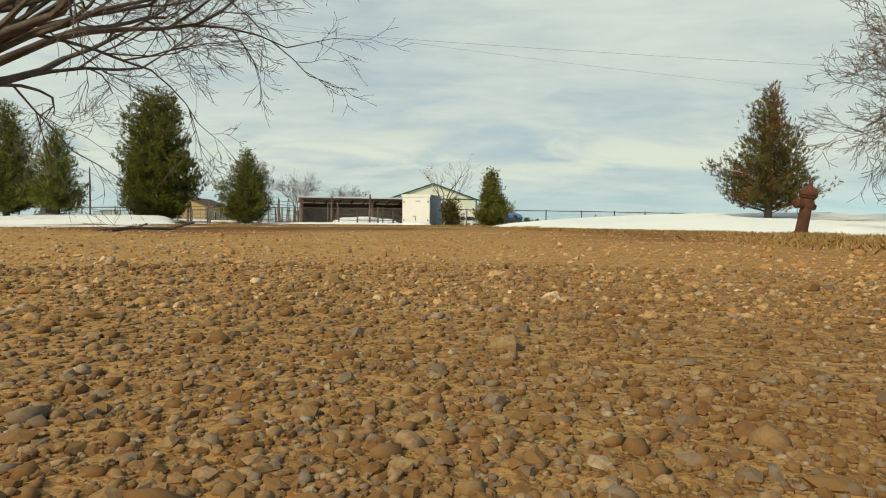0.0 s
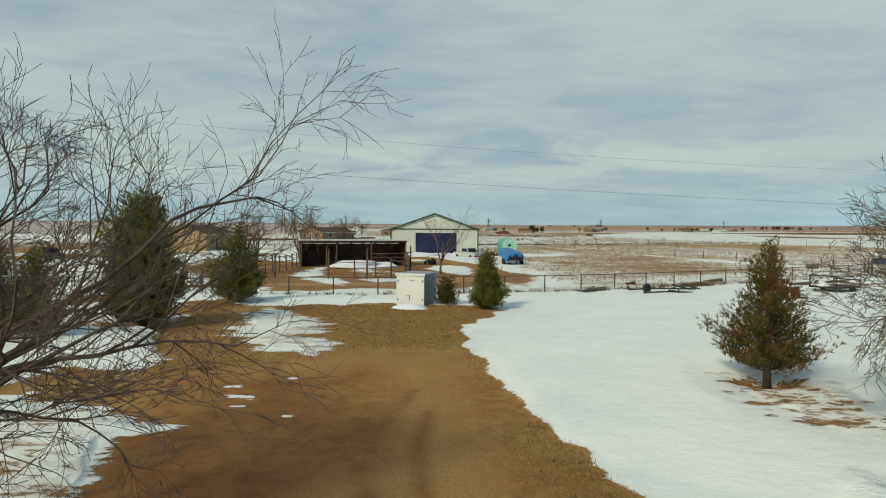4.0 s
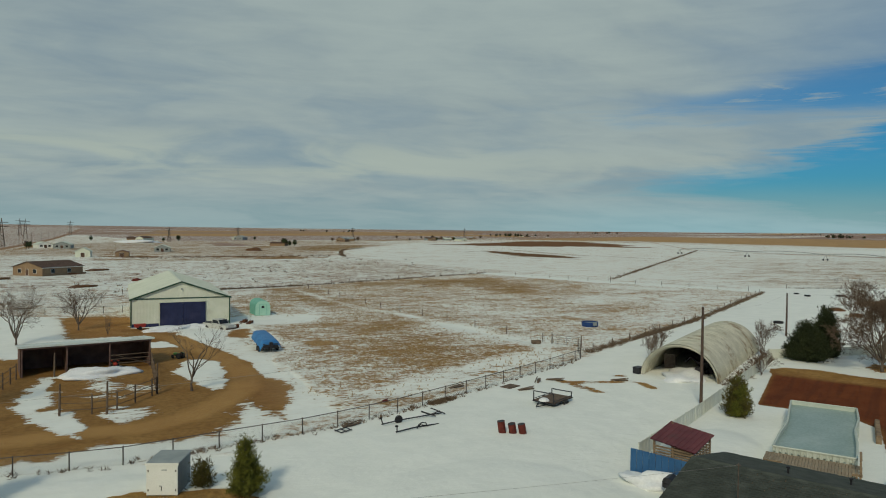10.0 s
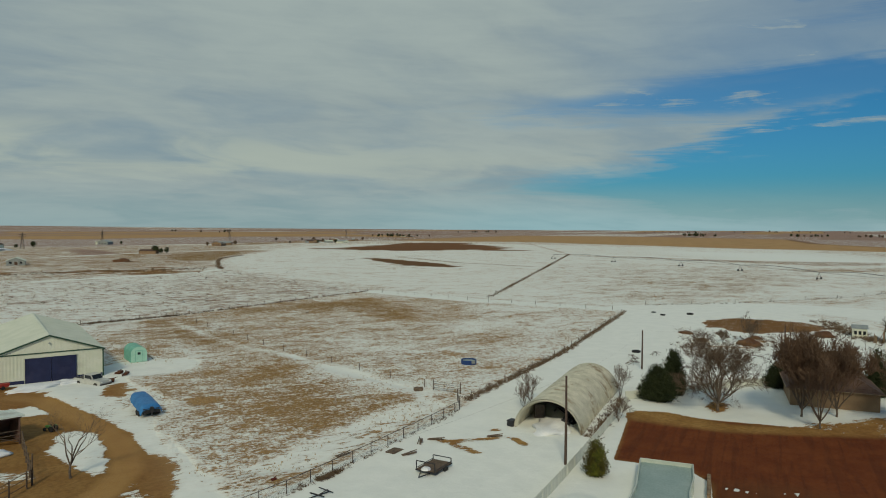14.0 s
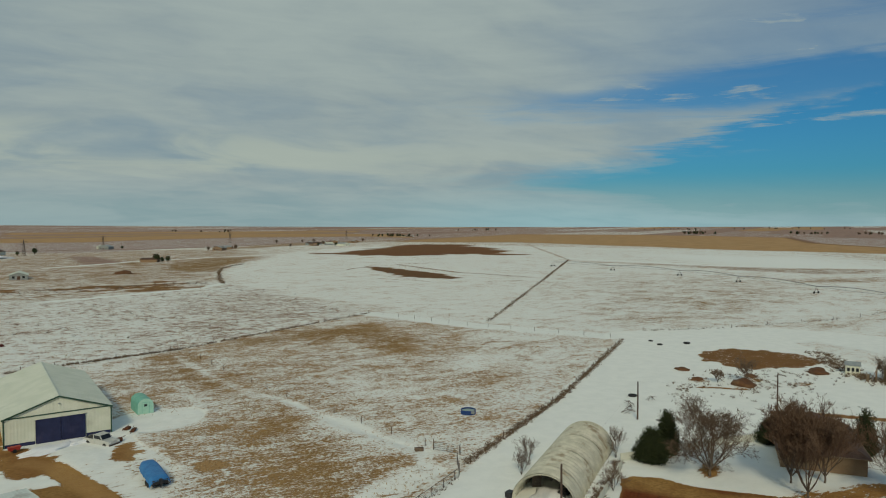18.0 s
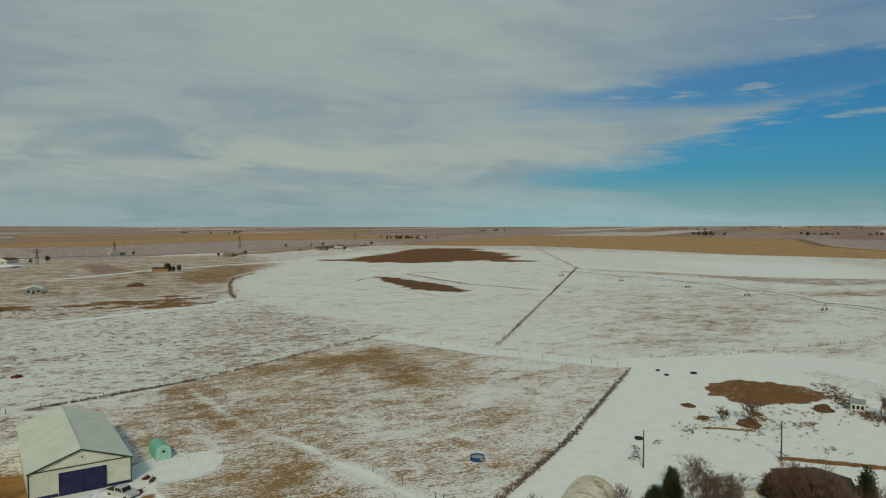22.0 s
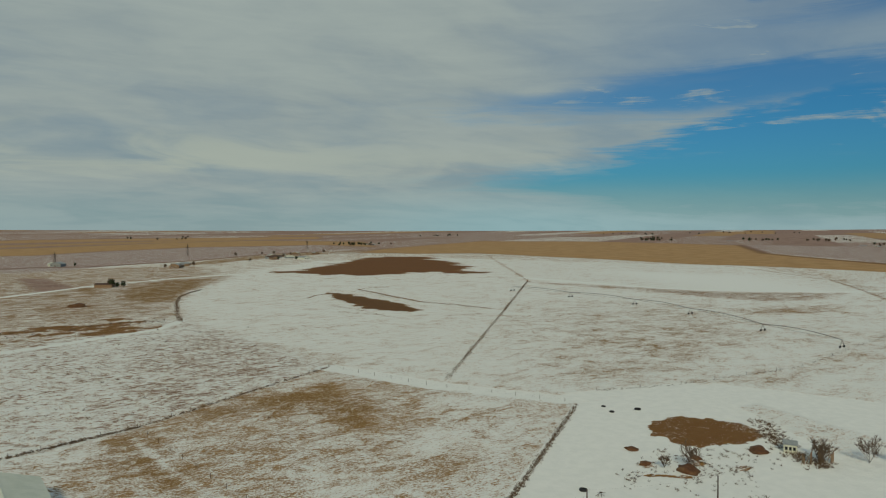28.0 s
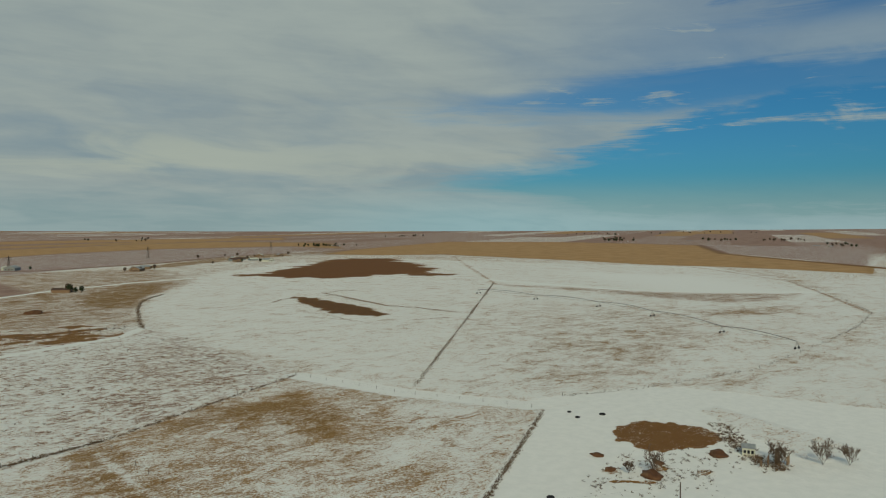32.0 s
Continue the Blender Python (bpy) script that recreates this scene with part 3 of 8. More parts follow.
class Land:
    """The cover fields of the ground, painted region by region."""

    def __init__(self, X, Y):
        self.X, self.Y = X, Y
        self.cover = {k: np.zeros(X.shape) for k in ("snow", "ragged", "dirt", "gravel", "stubble", "plough", "red", "wet_shade", "lump", "drift")}

    def put(self, mask, where, values):
        for k, v in values.items():
            f = self.cover[k]
            f[where] = f[where] * (1 - mask) + v * mask

    def near(self, pts, margin):
        xs, ys = [p[0] for p in pts], [p[1] for p in pts]
        return np.nonzero((self.X > min(xs) - margin) & (self.X < max(xs) + margin) & (self.Y > min(ys) - margin) & (self.Y < max(ys) + margin))

    def area(self, pts, soft, **values):
        w = self.near(pts, soft * 2)
        if not w[0].size:
            return
        self.put(np.clip(0.5 + cover_distance(self.X[w], self.Y[w], pts) / (2 * soft), 0, 1), w, values)

    def oval(self, x, y, rx, ry, turn=0.0, soft=0.25, **values):
        r = max(rx, ry)
        w = self.near([(x - r, y - r), (x + r, y + r)], r * soft + 1)
        c, s = math.cos(radians(turn)), math.sin(radians(turn))
        u, v = (self.X[w] - x) * c + (self.Y[w] - y) * s, -(self.X[w] - x) * s + (self.Y[w] - y) * c
        self.put(np.clip(0.5 + (1 - np.hypot(u / rx, v / ry)) / (2 * soft), 0, 1), w, values)

    def band(self, pts, width, soft, **values):
        w = self.near(pts, width + soft * 2)
        if not w[0].size:
            return
        self.put(np.clip(0.5 + (width / 2 - line_distance(self.X[w], self.Y[w], pts)) / (2 * soft), 0, 1), w, values)


OUTLINES = {}


def jag(pts, step, amount, seed):
    """An outline with uneven edges."""
    key = (pts[0], step, amount, seed)
    if key in OUTLINES:
        return OUTLINES[key]
    rng, out = random.Random(seed), []
    for (ax, ay), (bx, by) in zip(pts, pts[1:] + pts[:1]):
        d = math.hypot(bx - ax, by - ay)
        n = max(1, round(d / step))
        for i in range(n):
            s, o = i / n, rng.gauss(0, amount)
            out.append((ax + (bx - ax) * s + (by - ay) / d * o, ay + (by - ay) * s - (bx - ax) / d * o))
    OUTLINES[key] = out
    return out


def paint(land):
    X, Y = land.X, land.Y
    c = land.cover
    R = np.hypot(X, Y)
    # --- open plain: fields of snow, stubble and plough-land in large blocks ---
    c["snow"][:], c["ragged"][:] = 0.72, 1.4
    u, v = X * 0.86 + Y * 0.5, -X * 0.5 + Y * 0.86
    shift = np.floor(v / 170)
    cell = np.floor((u + 0.22 * v + 517 * shift) / 1300) * 7.13 + shift * 3.71
    pick = np.modf(np.abs(np.sin(cell * 12.9898) * 43758.5453))[0]
    far = np.clip((R - 1150) / 500, 0, 1)
    for lo, hi, vals in ((0.0, 0.36, dict(snow=0.24, plough=0.9)), (0.36, 0.46, dict(snow=0.16, stubble=0.9, plough=0.1)), (0.46, 0.80, dict(snow=0.42, plough=0.9)), (0.80, 1.0, dict(snow=0.50, plough=0.8))):
        m = far * ((pick >= lo) & (pick < hi))
        for k, val in vals.items():
            c[k][:] = c[k] * (1 - m) + val * m
    c["ragged"][:] = c["ragged"] * (1 - 0.4 * far)
    land.area([(-75, 190), (-30, 185), (-18, 215), (-22, 280), (-62, 285)], 8, snow=0.44, dirt=0.6, red=0.4, ragged=1.25)
    # --- plough-land west of the road, the road and its verge ---
    land.area([(-4000, 60), (-81, 128), (-152, 860), (-480, 3800), (-4000, 3800)], 3, snow=0.47, plough=0.9, ragged=0.9)
    land.area([(-360, 225), (-95, 185), (-118, 330), (-370, 375)], 10, snow=0.62)
    land.band([(-66, 60), (-83, 140), (-146, 830), (-390, 3000)], 7, 1.5, snow=0.25, plough=0.5, dirt=0.6, ragged=0.5)
    land.band([(-58, 60), (-73, 130), (-128, 760)], 9, 2, snow=0.28, dirt=0.2, ragged=0.7)
    # --- mid distance, north of the barn ---
    # plough colour here is no plough-land: it paints shade into the drifts' hollows
    land.area([(-60, 130), (28, 187), (103, 228), (88, 408), (0, 380), (-100, 420)], 4, snow=0.81, plough=0.7, ragged=1.45, lump=1.0)
    land.area([(-40, 190), (10, 190), (60, 260), (50, 330), (-60, 320)], 25, snow=0.80)
    land.area([(30, 196), (100, 235), (95, 330), (66, 330), (40, 270)], 16, snow=0.66)
    land.area([(-120, 430), (85, 415), (190, 640), (240, 960), (-20, 1020), (-110, 700)], 20, snow=0.49, ragged=1.4, stubble=0.3, plough=0.3)
    land.area(jag([(-40, 352), (8, 345), (20, 355), (44, 358), (74, 383), (72, 443), (49, 450), (24, 418), (-40, 418)], 8, 5, 4), 6, snow=0.62, dirt=0.6, plough=0.2, ragged=1.3, stubble=0.0)
    rng = random.Random(41)
    for k in range(26):
        x = rng.uniform(-38, 70)
        y = 352 + 0.33 * max(0, x - 5) + rng.uniform(0, 58)
        r = rng.uniform(2.5, 7.5)
        land.area(jag([(x - r * 1.6, y - r * 0.5), (x + r * 1.6, y - r * 0.6), (x + r * 1.9, y + r * 0.6), (x - r * 1.3, y + r * 0.7)], 3, 1.5, k), 1.5, snow=0.10, dirt=0.7, red=0.12, wet_shade=0.45, plough=0.0, ragged=1.17)
    land.area(jag([(80, 584), (88, 639), (182, 711), (180, 648), (132, 550), (102, 476), (86, 395), (78, 460)], 12, 6, 5), 8, snow=0.52, stubble=0.5, wet_shade=0.1, ragged=1.4)
    for pts, amount, seed in (([(84, 590), (106, 651), (147, 712), (181, 714), (145, 591), (118, 539), (104, 495), (86, 508), (81, 542)], 0.24, 61), ([(61, 664), (69, 665), (71, 598), (65, 578), (60, 606)], 0.2, 62), ([(36, 610), (46, 606), (46, 585), (36, 588)], 0.15, 63), ([(205, 985), (284, 1100), (430, 1252), (579, 1335), (560, 1250), (388, 1129), (264, 1000)], 0.30, 64)):
        land.area(jag(pts, 7, 4, seed), 3, snow=amount + 0.06, stubble=0.15, plough=0.0, dirt=0.1, wet_shade=0.25, ragged=1.32)
    land.area([(20, 830), (46, 810), (62, 657), (26, 642)], 6, snow=0.36, plough=0.9, stubble=0.2, ragged=0.9)
    land.band([(0, 605), (26, 631), (70, 677), (152, 734), (258, 772), (300, 815)], 5, 1.5, snow=0.97, ragged=0.3)
    land.band([(0, 334), (12, 338), (39, 353), (70, 368), (85, 392)], 4, 1.5, snow=0.97, ragged=0.3)
    land.oval(45, 505, 9, 6, 0, 0.4, snow=0.1, red=0.4)
    land.area([(-60, 1000), (28, 918), (164, 1040), (441, 1270), (625, 1689), (251, 1925), (49, 1524), (-200, 1500)], 15, snow=0.47, plough=1.0, ragged=0.6)
    land.area([(0, 1000), (45, 1039), (108, 1023), (184, 1068), (275, 1120), (438, 1274), (602, 1356), (789, 1780), (440, 1786), (193, 1619), (66, 1464), (-60, 1400)], 12, snow=0.46, plough=1.0, stubble=0.0, ragged=0.6)
    land.area([(-100, 1480), (66, 1464), (193, 1619), (440, 1786), (789, 1780), (824, 1543), (1038, 2023), (770, 2354), (466, 2226), (216, 2018), (87, 1912), (-100, 1800)], 14, snow=0.10, stubble=1.0, plough=0.0, ragged=0.6)
    land.area([(-100, 2350), (111, 2421), (442, 2538), (1069, 2463), (1232, 2838), (502, 2880), (129, 2784), (-100, 2700)], 14, snow=0.10, stubble=1.0, plough=0.0, ragged=0.6)
    land.band([(-40, 1010), (45, 1039), (108, 1023), (184, 1068), (275, 1120), (438, 1274), (602, 1356)], 14, 4, snow=0.15, dirt=0.6, wet_shade=0.4, ragged=0.7)
    # --- the circle of snowy pivot land, the ploughed strip and the ponds ---
    land.area([(88, 405), (102, 476), (129, 566), (182, 660), (250, 800), (420, 990), (640, 1000), (800, 640), (861, 533), (684, 322), (476, 173), (341, 141), (250, 128), (160, 145), (118, 185)], 8, snow=0.90, ragged=1.32, lump=0.10)
    land.area([(190, 190), (330, 170), (420, 300), (300, 330), (230, 270)], 40, snow=0.74, ragged=1.45, lump=0.25)
    land.area([(143, 166), (200, 190), (244, 230), (321, 237), (318, 199), (240, 162), (165, 152)], 14, snow=0.68, ragged=1.45, lump=0.25)
    land.area([(480, 320), (560, 260), (690, 420), (620, 560)], 40, snow=0.93, ragged=1.2, lump=0.0)
    land.area(jag([(269, 786), (320, 784), (406, 879), (548, 1054), (644, 1033), (554, 781), (497, 690), (480, 677), (341, 669)], 14, 9, 2), 6, snow=0.0, dirt=0.5, red=0.62, wet_shade=0.42, plough=0.0, stubble=0.0, ragged=1.17, lump=0.0)
    land.area(jag([(438, 703), (472, 690), (488, 619), (444, 630)], 8, 4, 65), 4, snow=0.12, dirt=0.5, red=0.5, wet_shade=0.4, ragged=1.1)
    for line in ([(416, 565), (444, 564), (449, 532)], [(422, 517), (449, 514)], [(380, 655), (430, 650), (470, 620)], [(402, 249), (433, 232)], [(415, 229), (438, 231)], [(454, 231), (470, 228)], [(396, 222), (436, 214)], [(386, 236), (410, 226)], [(227, 330), (248, 324)], [(177, 386), (192, 359)]):
        land.band(line, 2.4, 1.8, snow=0.34, dirt=0.5, wet_shade=0.5, ragged=1.15)
    land.area(jag([(226, 502), (234, 480), (236, 430), (227, 363), (216, 356), (204, 395), (209, 445)], 6, 2.5, 3), 2.5, snow=0.0, dirt=0.5, red=0.2, wet_shade=0.9, ragged=1.1)
    for ring, wide, amount in (([(259, 515), (258, 480), (255, 440), (253, 404), (263, 376), (266, 354), (270, 344)], 3.4, 0.16), ([(191, 412), (195, 387), (194, 348), (199, 330)], 2.2, 0.30), ([(240, 520), (252, 490), (250, 440)], 2.2, 0.30), ([(196, 473), (209, 488), (231, 496)], 2.6, 0.22), ([(259, 515), (285, 528), (306, 512)], 2.6, 0.30)):
        land.band(ring, wide, 1.5, snow=amount, dirt=0.5, wet_shade=0.7, ragged=1.1)
    land.band([(785, 1015), (583, 716), (474, 552), (436, 496)], 3.2, 1.5, snow=0.40, dirt=0.5)
    land.area([(436, 490), (465, 415), (485, 361), (510, 318), (569, 264), (511, 252), (458, 262), (448, 312), (450, 394), (430, 466)], 7, snow=0.56, ragged=1.4, plough=0.5)
    land.band([(464, 540), (482, 380), (500, 345), (580, 272), (640, 228)], 6, 2.5, snow=0.97, ragged=0.4)
    land.area([(405, 249), (473, 222), (428, 205), (385, 227)], 12, snow=0.52, ragged=1.4, stubble=0.3)
    land.area([(978, 541), (900, 337), (689, 256), (684, 313), (778, 388)], 12, snow=0.60, stubble=0.6, ragged=1.2)
    land.area([(636, 1263), (792, 1425), (1040, 1610), (1407, 1856), (1655, 1589), (1699, 1324), (1685, 1070), (1284, 760), (1132, 550), (998, 374), (879, 329), (884, 428), (870, 513), (841, 602), (848, 760), (835, 943), (822, 1102), (714, 1146)], 8, snow=0.06, stubble=1.0, plough=0.0, ragged=0.6, lump=0.0)
    land.area([(1688, 1065), (1777, 1055), (1819, 845), (1671, 633), (1070, 402), (1040, 400), (1167, 567), (1292, 753)], 8, snow=0.46, plough=1.0, stubble=0.0, ragged=0.6)
    land.band([(1685, 1070), (1259, 745), (1132, 550), (1026, 386), (960, 300)], 20, 5, snow=0.05, dirt=0.8, wet_shade=0.6, ragged=0.6)
    land.band([(854, 611), (811, 494), (691, 333), (585, 253), (473, 173)], 2.6, 1.3, snow=0.25, dirt=0.6, wet_shade=0.3)
    # --- the horse pasture beside the barn ---
    land.area([(8, 60), (20, 57), (46, 72), (83, 95), (142, 138), (118, 182), (103, 228), (28, 186), (9, 160), (8, 118)], 2.5, snow=0.60, ragged=1.55, stubble=0.78, plough=0.0, dirt=0.3, lump=0.22)
    land.area([(22, 64), (27, 66), (33, 67), (38, 75), (37, 92), (35, 110), (33, 126), (26, 128), (23, 104), (21, 84)], 6, snow=0.42, ragged=1.5, stubble=0.35, dirt=0.2)
    land.area(jag([(45, 187), (68, 201), (90, 205), (92, 192), (93, 168), (86, 156), (75, 151), (74, 170), (62, 181)], 4, 2.6, 6), 4, snow=0.32, ragged=1.45, stubble=0.2, dirt=0.2, wet_shade=0.15)
    land.area([(22, 177), (28, 180), (31, 139), (26, 131), (20, 156)], 5, snow=0.30, ragged=1.4, stubble=0.2, dirt=0.2, wet_shade=0.1)
    land.area([(9, 124), (17, 123), (22, 144), (26, 118), (15, 112), (8, 96)], 3.5, snow=0.80, ragged=1.35)
    land.area([(54, 134), (70, 118), (60, 99), (51, 107)], 8, snow=0.72, ragged=1.4)
    land.area([(46, 73), (83, 96), (141, 138), (119, 180), (98, 150), (76, 128), (56, 96)], 8, snow=0.77, ragged=1.5)
    land.area([(70, 112), (76, 122), (92, 124), (88, 112)], 6, snow=0.52, stubble=0.5)
    land.area([(100, 142), (106, 150), (114, 148), (110, 138)], 6, snow=0.56, stubble=0.5)
    land.band([(26, 176), (29, 148), (32, 130), (37.4, 116)], 1.6, 0.9, snow=0.74, ragged=1.3)
    land.band([(32, 130), (35.5, 121), (37.8, 113)], 2.0, 1.4, snow=0.80, ragged=1.22)
    land.band([(37.2, 116), (38.6, 107), (41, 95)], 2.8, 1.8, snow=0.86, ragged=1.2)
    land.band([(39.5, 102), (42.2, 90), (44.6, 80)], 4.4, 2.4, snow=0.90, ragged=1.2)
    land.area([(8, 60), (20, 57), (46, 72), (44, 80), (20, 66)], 2.0, snow=0.66, ragged=1.2)
    land.oval(16.6, 90.2, 2.0, 2.0, 0, 0.3, snow=0.0, dirt=0.6)
    land.band([(103, 228), (119, 182), (142, 144), (158, 142), (190, 133)], 8, 2, snow=0.88, ragged=0.6)
    land.area([(150, 133), (245, 118), (345, 126), (482, 168), (700, 316), (900, 300), (700, 60), (230, 50), (200, 120)], 6, snow=0.90, ragged=1.35, lump=0.12)
    # --- east yard: snow all over, the red garden, the bare mounds ---
    land.area([(12, 30), (3.8, 41), (5, 47.5), (10, 50.2), (24.5, 57.8), (46, 70), (142, 137), (200, 130), (230, 60), (120, -60), (12, -40)], 1.5, snow=0.95, ragged=0.30, dirt=0.3)
    land.area(jag([(137, 107), (146, 112), (155, 113), (162, 107), (166, 96), (160, 88), (155, 87), (146, 89), (136, 94), (137, 101)], 1.6, 0.9, 1), 0.8, snow=0.14, dirt=0.8, red=0.15, wet_shade=0.42, ragged=1.45)
    land.band([(139, 104), (150, 110), (161, 103)], 0.8, 0.5, snow=0.44, ragged=1.17)
    for x, y, r in ((147.5, 82.6, 3.2), (122.5, 83.7, 3.0), (123.5, 100.2, 2.2), (118, 91, 3.0), (128, 86, 3.4), (134, 78, 2.6)):
        land.oval(x, y, r, r * 0.8, 0, 0.6, snow=0.44, dirt=0.7, wet_shade=0.2, ragged=1.3)
    land.band([(110, 67.5), (118.5, 58.2), (121, 55)], 2.6, 1.0, snow=0.20, dirt=0.8, red=0.2, wet_shade=0.25, ragged=1.17)
    land.band([(113, 87), (115.5, 85.1), (119.5, 81.0)], 1.6, 0.8, snow=0.20, dirt=0.8, red=0.2, wet_shade=0.25, ragged=1.17)
    land.area([(150, 60), (185, 55), (195, 112), (176, 116), (160, 84)], 8, snow=0.88, ragged=1.35, lump=0.4)
    land.area([(47.6, 46.1), (60.5, 56.6), (61.8, 58.2), (79, 38.5), (84, 26), (44, 22), (44.7, 26.4), (45.3, 27.7), (43.9, 29.0), (44.3, 31.0), (45.6, 32.7), (50.7, 37.0), (52.0, 41.2), (49.4, 43.5)], 0.4, snow=0.0, red=1.0, ragged=0.5)
    land.area([(44.3, 31.0), (45.6, 32.7), (50.7, 37.0), (56, 34), (60, 26), (46, 23), (44.7, 26.4)], 1.5, wet_shade=0.35)
    land.area([(60.0, 56.6), (63.4, 58.4), (66.5, 55.9), (68.6, 48.4), (80, 38.8), (79, 36.6), (65.6, 46.6), (60.2, 55.0)], 0.8, snow=0.06, dirt=0.4, red=0.1, ragged=0.8)
    for x, y, r in ((50.7, 35.4, 0.35), (51.3, 34.8, 0.5), (51.6, 34.0, 0.35), (51.9, 33.4, 0.3), (53.5, 32.4, 0.22), (54.3, 32.1, 0.22), (55.0, 31.5, 0.42)):
        land.oval(x, y, r, r * 0.6, 35, 0.5, snow=0.9, ragged=0.5)
    land.area([(35.3, 61.0), (36.4, 59.7), (37.0, 57.5), (37.4, 54.2), (36.2, 54.2), (35.4, 57.4)], 0.4, snow=0.34, dirt=0.6, ragged=1.15)
    land.area([(42.6, 57.8), (43.6, 56.4), (43.2, 53.6), (42.0, 54.2)], 0.35, snow=0.24, dirt=0.4, ragged=1.0)
    for x, y, rx, ry, t in ((74.5, 54.5, 3.4, 1.6, 30), (80, 40, 6, 3, -40), (88, 38, 6, 3, -30), (38.5, 58.5, 4.5, 0.7, -18), (47.5, 57, 2.2, 0.5, -30), (43.0, 60.2, 1.0, 0.6, 0)):
        land.oval(x, y, rx, ry, t, 0.5, snow=0.34, dirt=0.7, ragged=1.1)
    # --- west yard: snow, the corral's bare earth and the loop track ---
    land.area([(-70, 47), (-12, 47.4), (4, 49), (8, 60), (8, 118), (-66, 145)], 2, snow=0.88, ragged=0.5, dirt=0.5)
    for pts, seed in (([(-64, 98), (-58, 116), (-48, 114), (-46, 100), (-52, 92), (-60, 86)], 21), ([(-46, 112), (-46, 124), (-42, 116), (-42, 102)], 22), ([(-32, 112), (-27, 118), (-26, 106), (-31, 100)], 23), ([(-24, 78), (-22, 88), (-16, 92), (-18, 82), (-22, 74)], 24)):
        land.area(jag(pts, 1.6, 0.9, seed), 1.5, snow=0.26, dirt=0.5, wet_shade=0.2, ragged=1.17)
    land.area([(-50, 106), (-40, 114), (-38, 122), (-56, 125), (-64, 106)], 3, snow=0.45, ragged=1.0)
    land.area(jag([(-28, 72), (-17, 57), (-12, 50), (2, 51.5), (7, 58), (9, 66), (7, 74), (5.4, 84), (-2, 94), (-17, 88), (-30, 92)], 2.0, 0.8, 7), 1.6, snow=0.06, dirt=0.45, red=0.06, wet_shade=0.24, ragged=1.17)
    land.area([(-27.5, 78.3), (-27.9, 86), (-25.2, 89.3), (-21.7, 73.0), (-21.5, 67.4)], 2, snow=0.42, dirt=0.5, red=0.25, ragged=1.2)
    land.area([(-15, 103), (-8, 104), (-8, 128), (-20, 128)], 2.5, snow=0.12, dirt=0.8)
    land.area([(-6, 94), (4, 92), (7, 112), (-6, 112)], 2, snow=0.78, ragged=0.8)
    land.area(jag([(-1.5, 100.4), (1.3, 101.4), (3.9, 95.9), (7.8, 86.4), (8.2, 70.0), (7.2, 71.7), (5.7, 80.7), (1.9, 89.0), (-0.4, 91.8)], 1.2, 0.5, 13), 1.0, snow=0.74, ragged=1.0)
    land.band([(-24, 50.5), (-15, 54.0), (-8.4, 55.6), (-3.0, 55.6), (0.0, 57.6), (2.7, 61.5), (5.0, 66.2), (5.5, 72.8), (4.7, 79), (3.2, 85.4), (1.7, 90), (-2, 100.4), (-5, 104)], 2.9, 0.5, snow=0.0, dirt=0.35, gravel=0.65, red=0.10, wet_shade=0.0, ragged=0.4)
    land.area(jag([(3.0, 89.0), (5.6, 81.0), (7.2, 71.7), (9.4, 65.9), (8.5, 60.2), (7.4, 54.8), (6.3, 56.1), (5.4, 62.5)], 1.0, 0.4, 12), 0.8, snow=0.06, dirt=0.6, red=0.2, ragged=1.1)
    land.area(jag([(-1.4, 76.8), (-0.8, 82.3), (1.7, 83.4), (3.5, 80.6), (3.9, 72.9), (3.4, 66.7), (2.0, 66.3), (1.0, 69.4), (-0.3, 72.0)], 0.8, 0.25, 9), 0.6, snow=0.76, ragged=1.1)
    land.area(jag([(-7.2, 63.0), (-5.5, 63.5), (-3.0, 62.3), (-2.5, 59.7), (-3.5, 57.2), (-4.4, 56.2), (-5.6, 56.8), (-6.6, 59.7)], 0.8, 0.35, 10), 0.8, snow=0.58, ragged=1.2)
    land.area(jag([(-14.1, 65.1), (-14.0, 78), (-12.2, 77.0), (-10.9, 64.5), (-8.4, 61.7), (-6.8, 56.1), (-7.4, 53.8), (-9.0, 55.4), (-11.6, 59.7)], 0.8, 0.35, 11), 0.8, snow=0.78, ragged=1.1)
    land.area([(-9.8, 76.8), (-6.6, 77.8), (-6.0, 72.8), (-5.4, 65.6), (-8.1, 65.9)], 1.9, snow=0.62, ragged=1.2)
    land.area([(-5.7, 71.6), (-2.5, 71.2), (-2.1, 67.9), (-5.3, 66.9)], 0.6, snow=0.50, ragged=1.1, stubble=0.4)
    land.area([(3.8, 58.9), (5.0, 62.5), (6.7, 56.0), (6.8, 54.0), (2.0, 52.0), (0.9, 50.6), (3.5, 54.4)], 1.9, snow=0.74, ragged=1.1)
    land.area([(10.1, 77.1), (11.2, 67.6), (11.0, 60.2), (11.4, 55.6), (8.0, 54.0), (8.4, 59.4), (9.4, 65.9)], 1.9, snow=0.82, ragged=1.0)
    land.oval(9, 93, 4, 10, 0, 0.6, snow=0.6, ragged=1.0)
    land.area(jag([(-8.4, 111.9), (-3.5, 109.6), (-1.4, 103.5), (-2.8, 97.5), (-7.8, 98.6)], 1.0, 0.5, 14), 1.0, snow=0.10, dirt=0.7, red=0.15, wet_shade=0.2, ragged=1.1)
    land.area(jag([(6.3, 106.0), (8.7, 106.3), (7.6, 98.2), (5.4, 99.4)], 0.8, 0.4, 15), 0.8, snow=0.10, dirt=0.7, red=0.15, wet_shade=0.2, ragged=1.1)
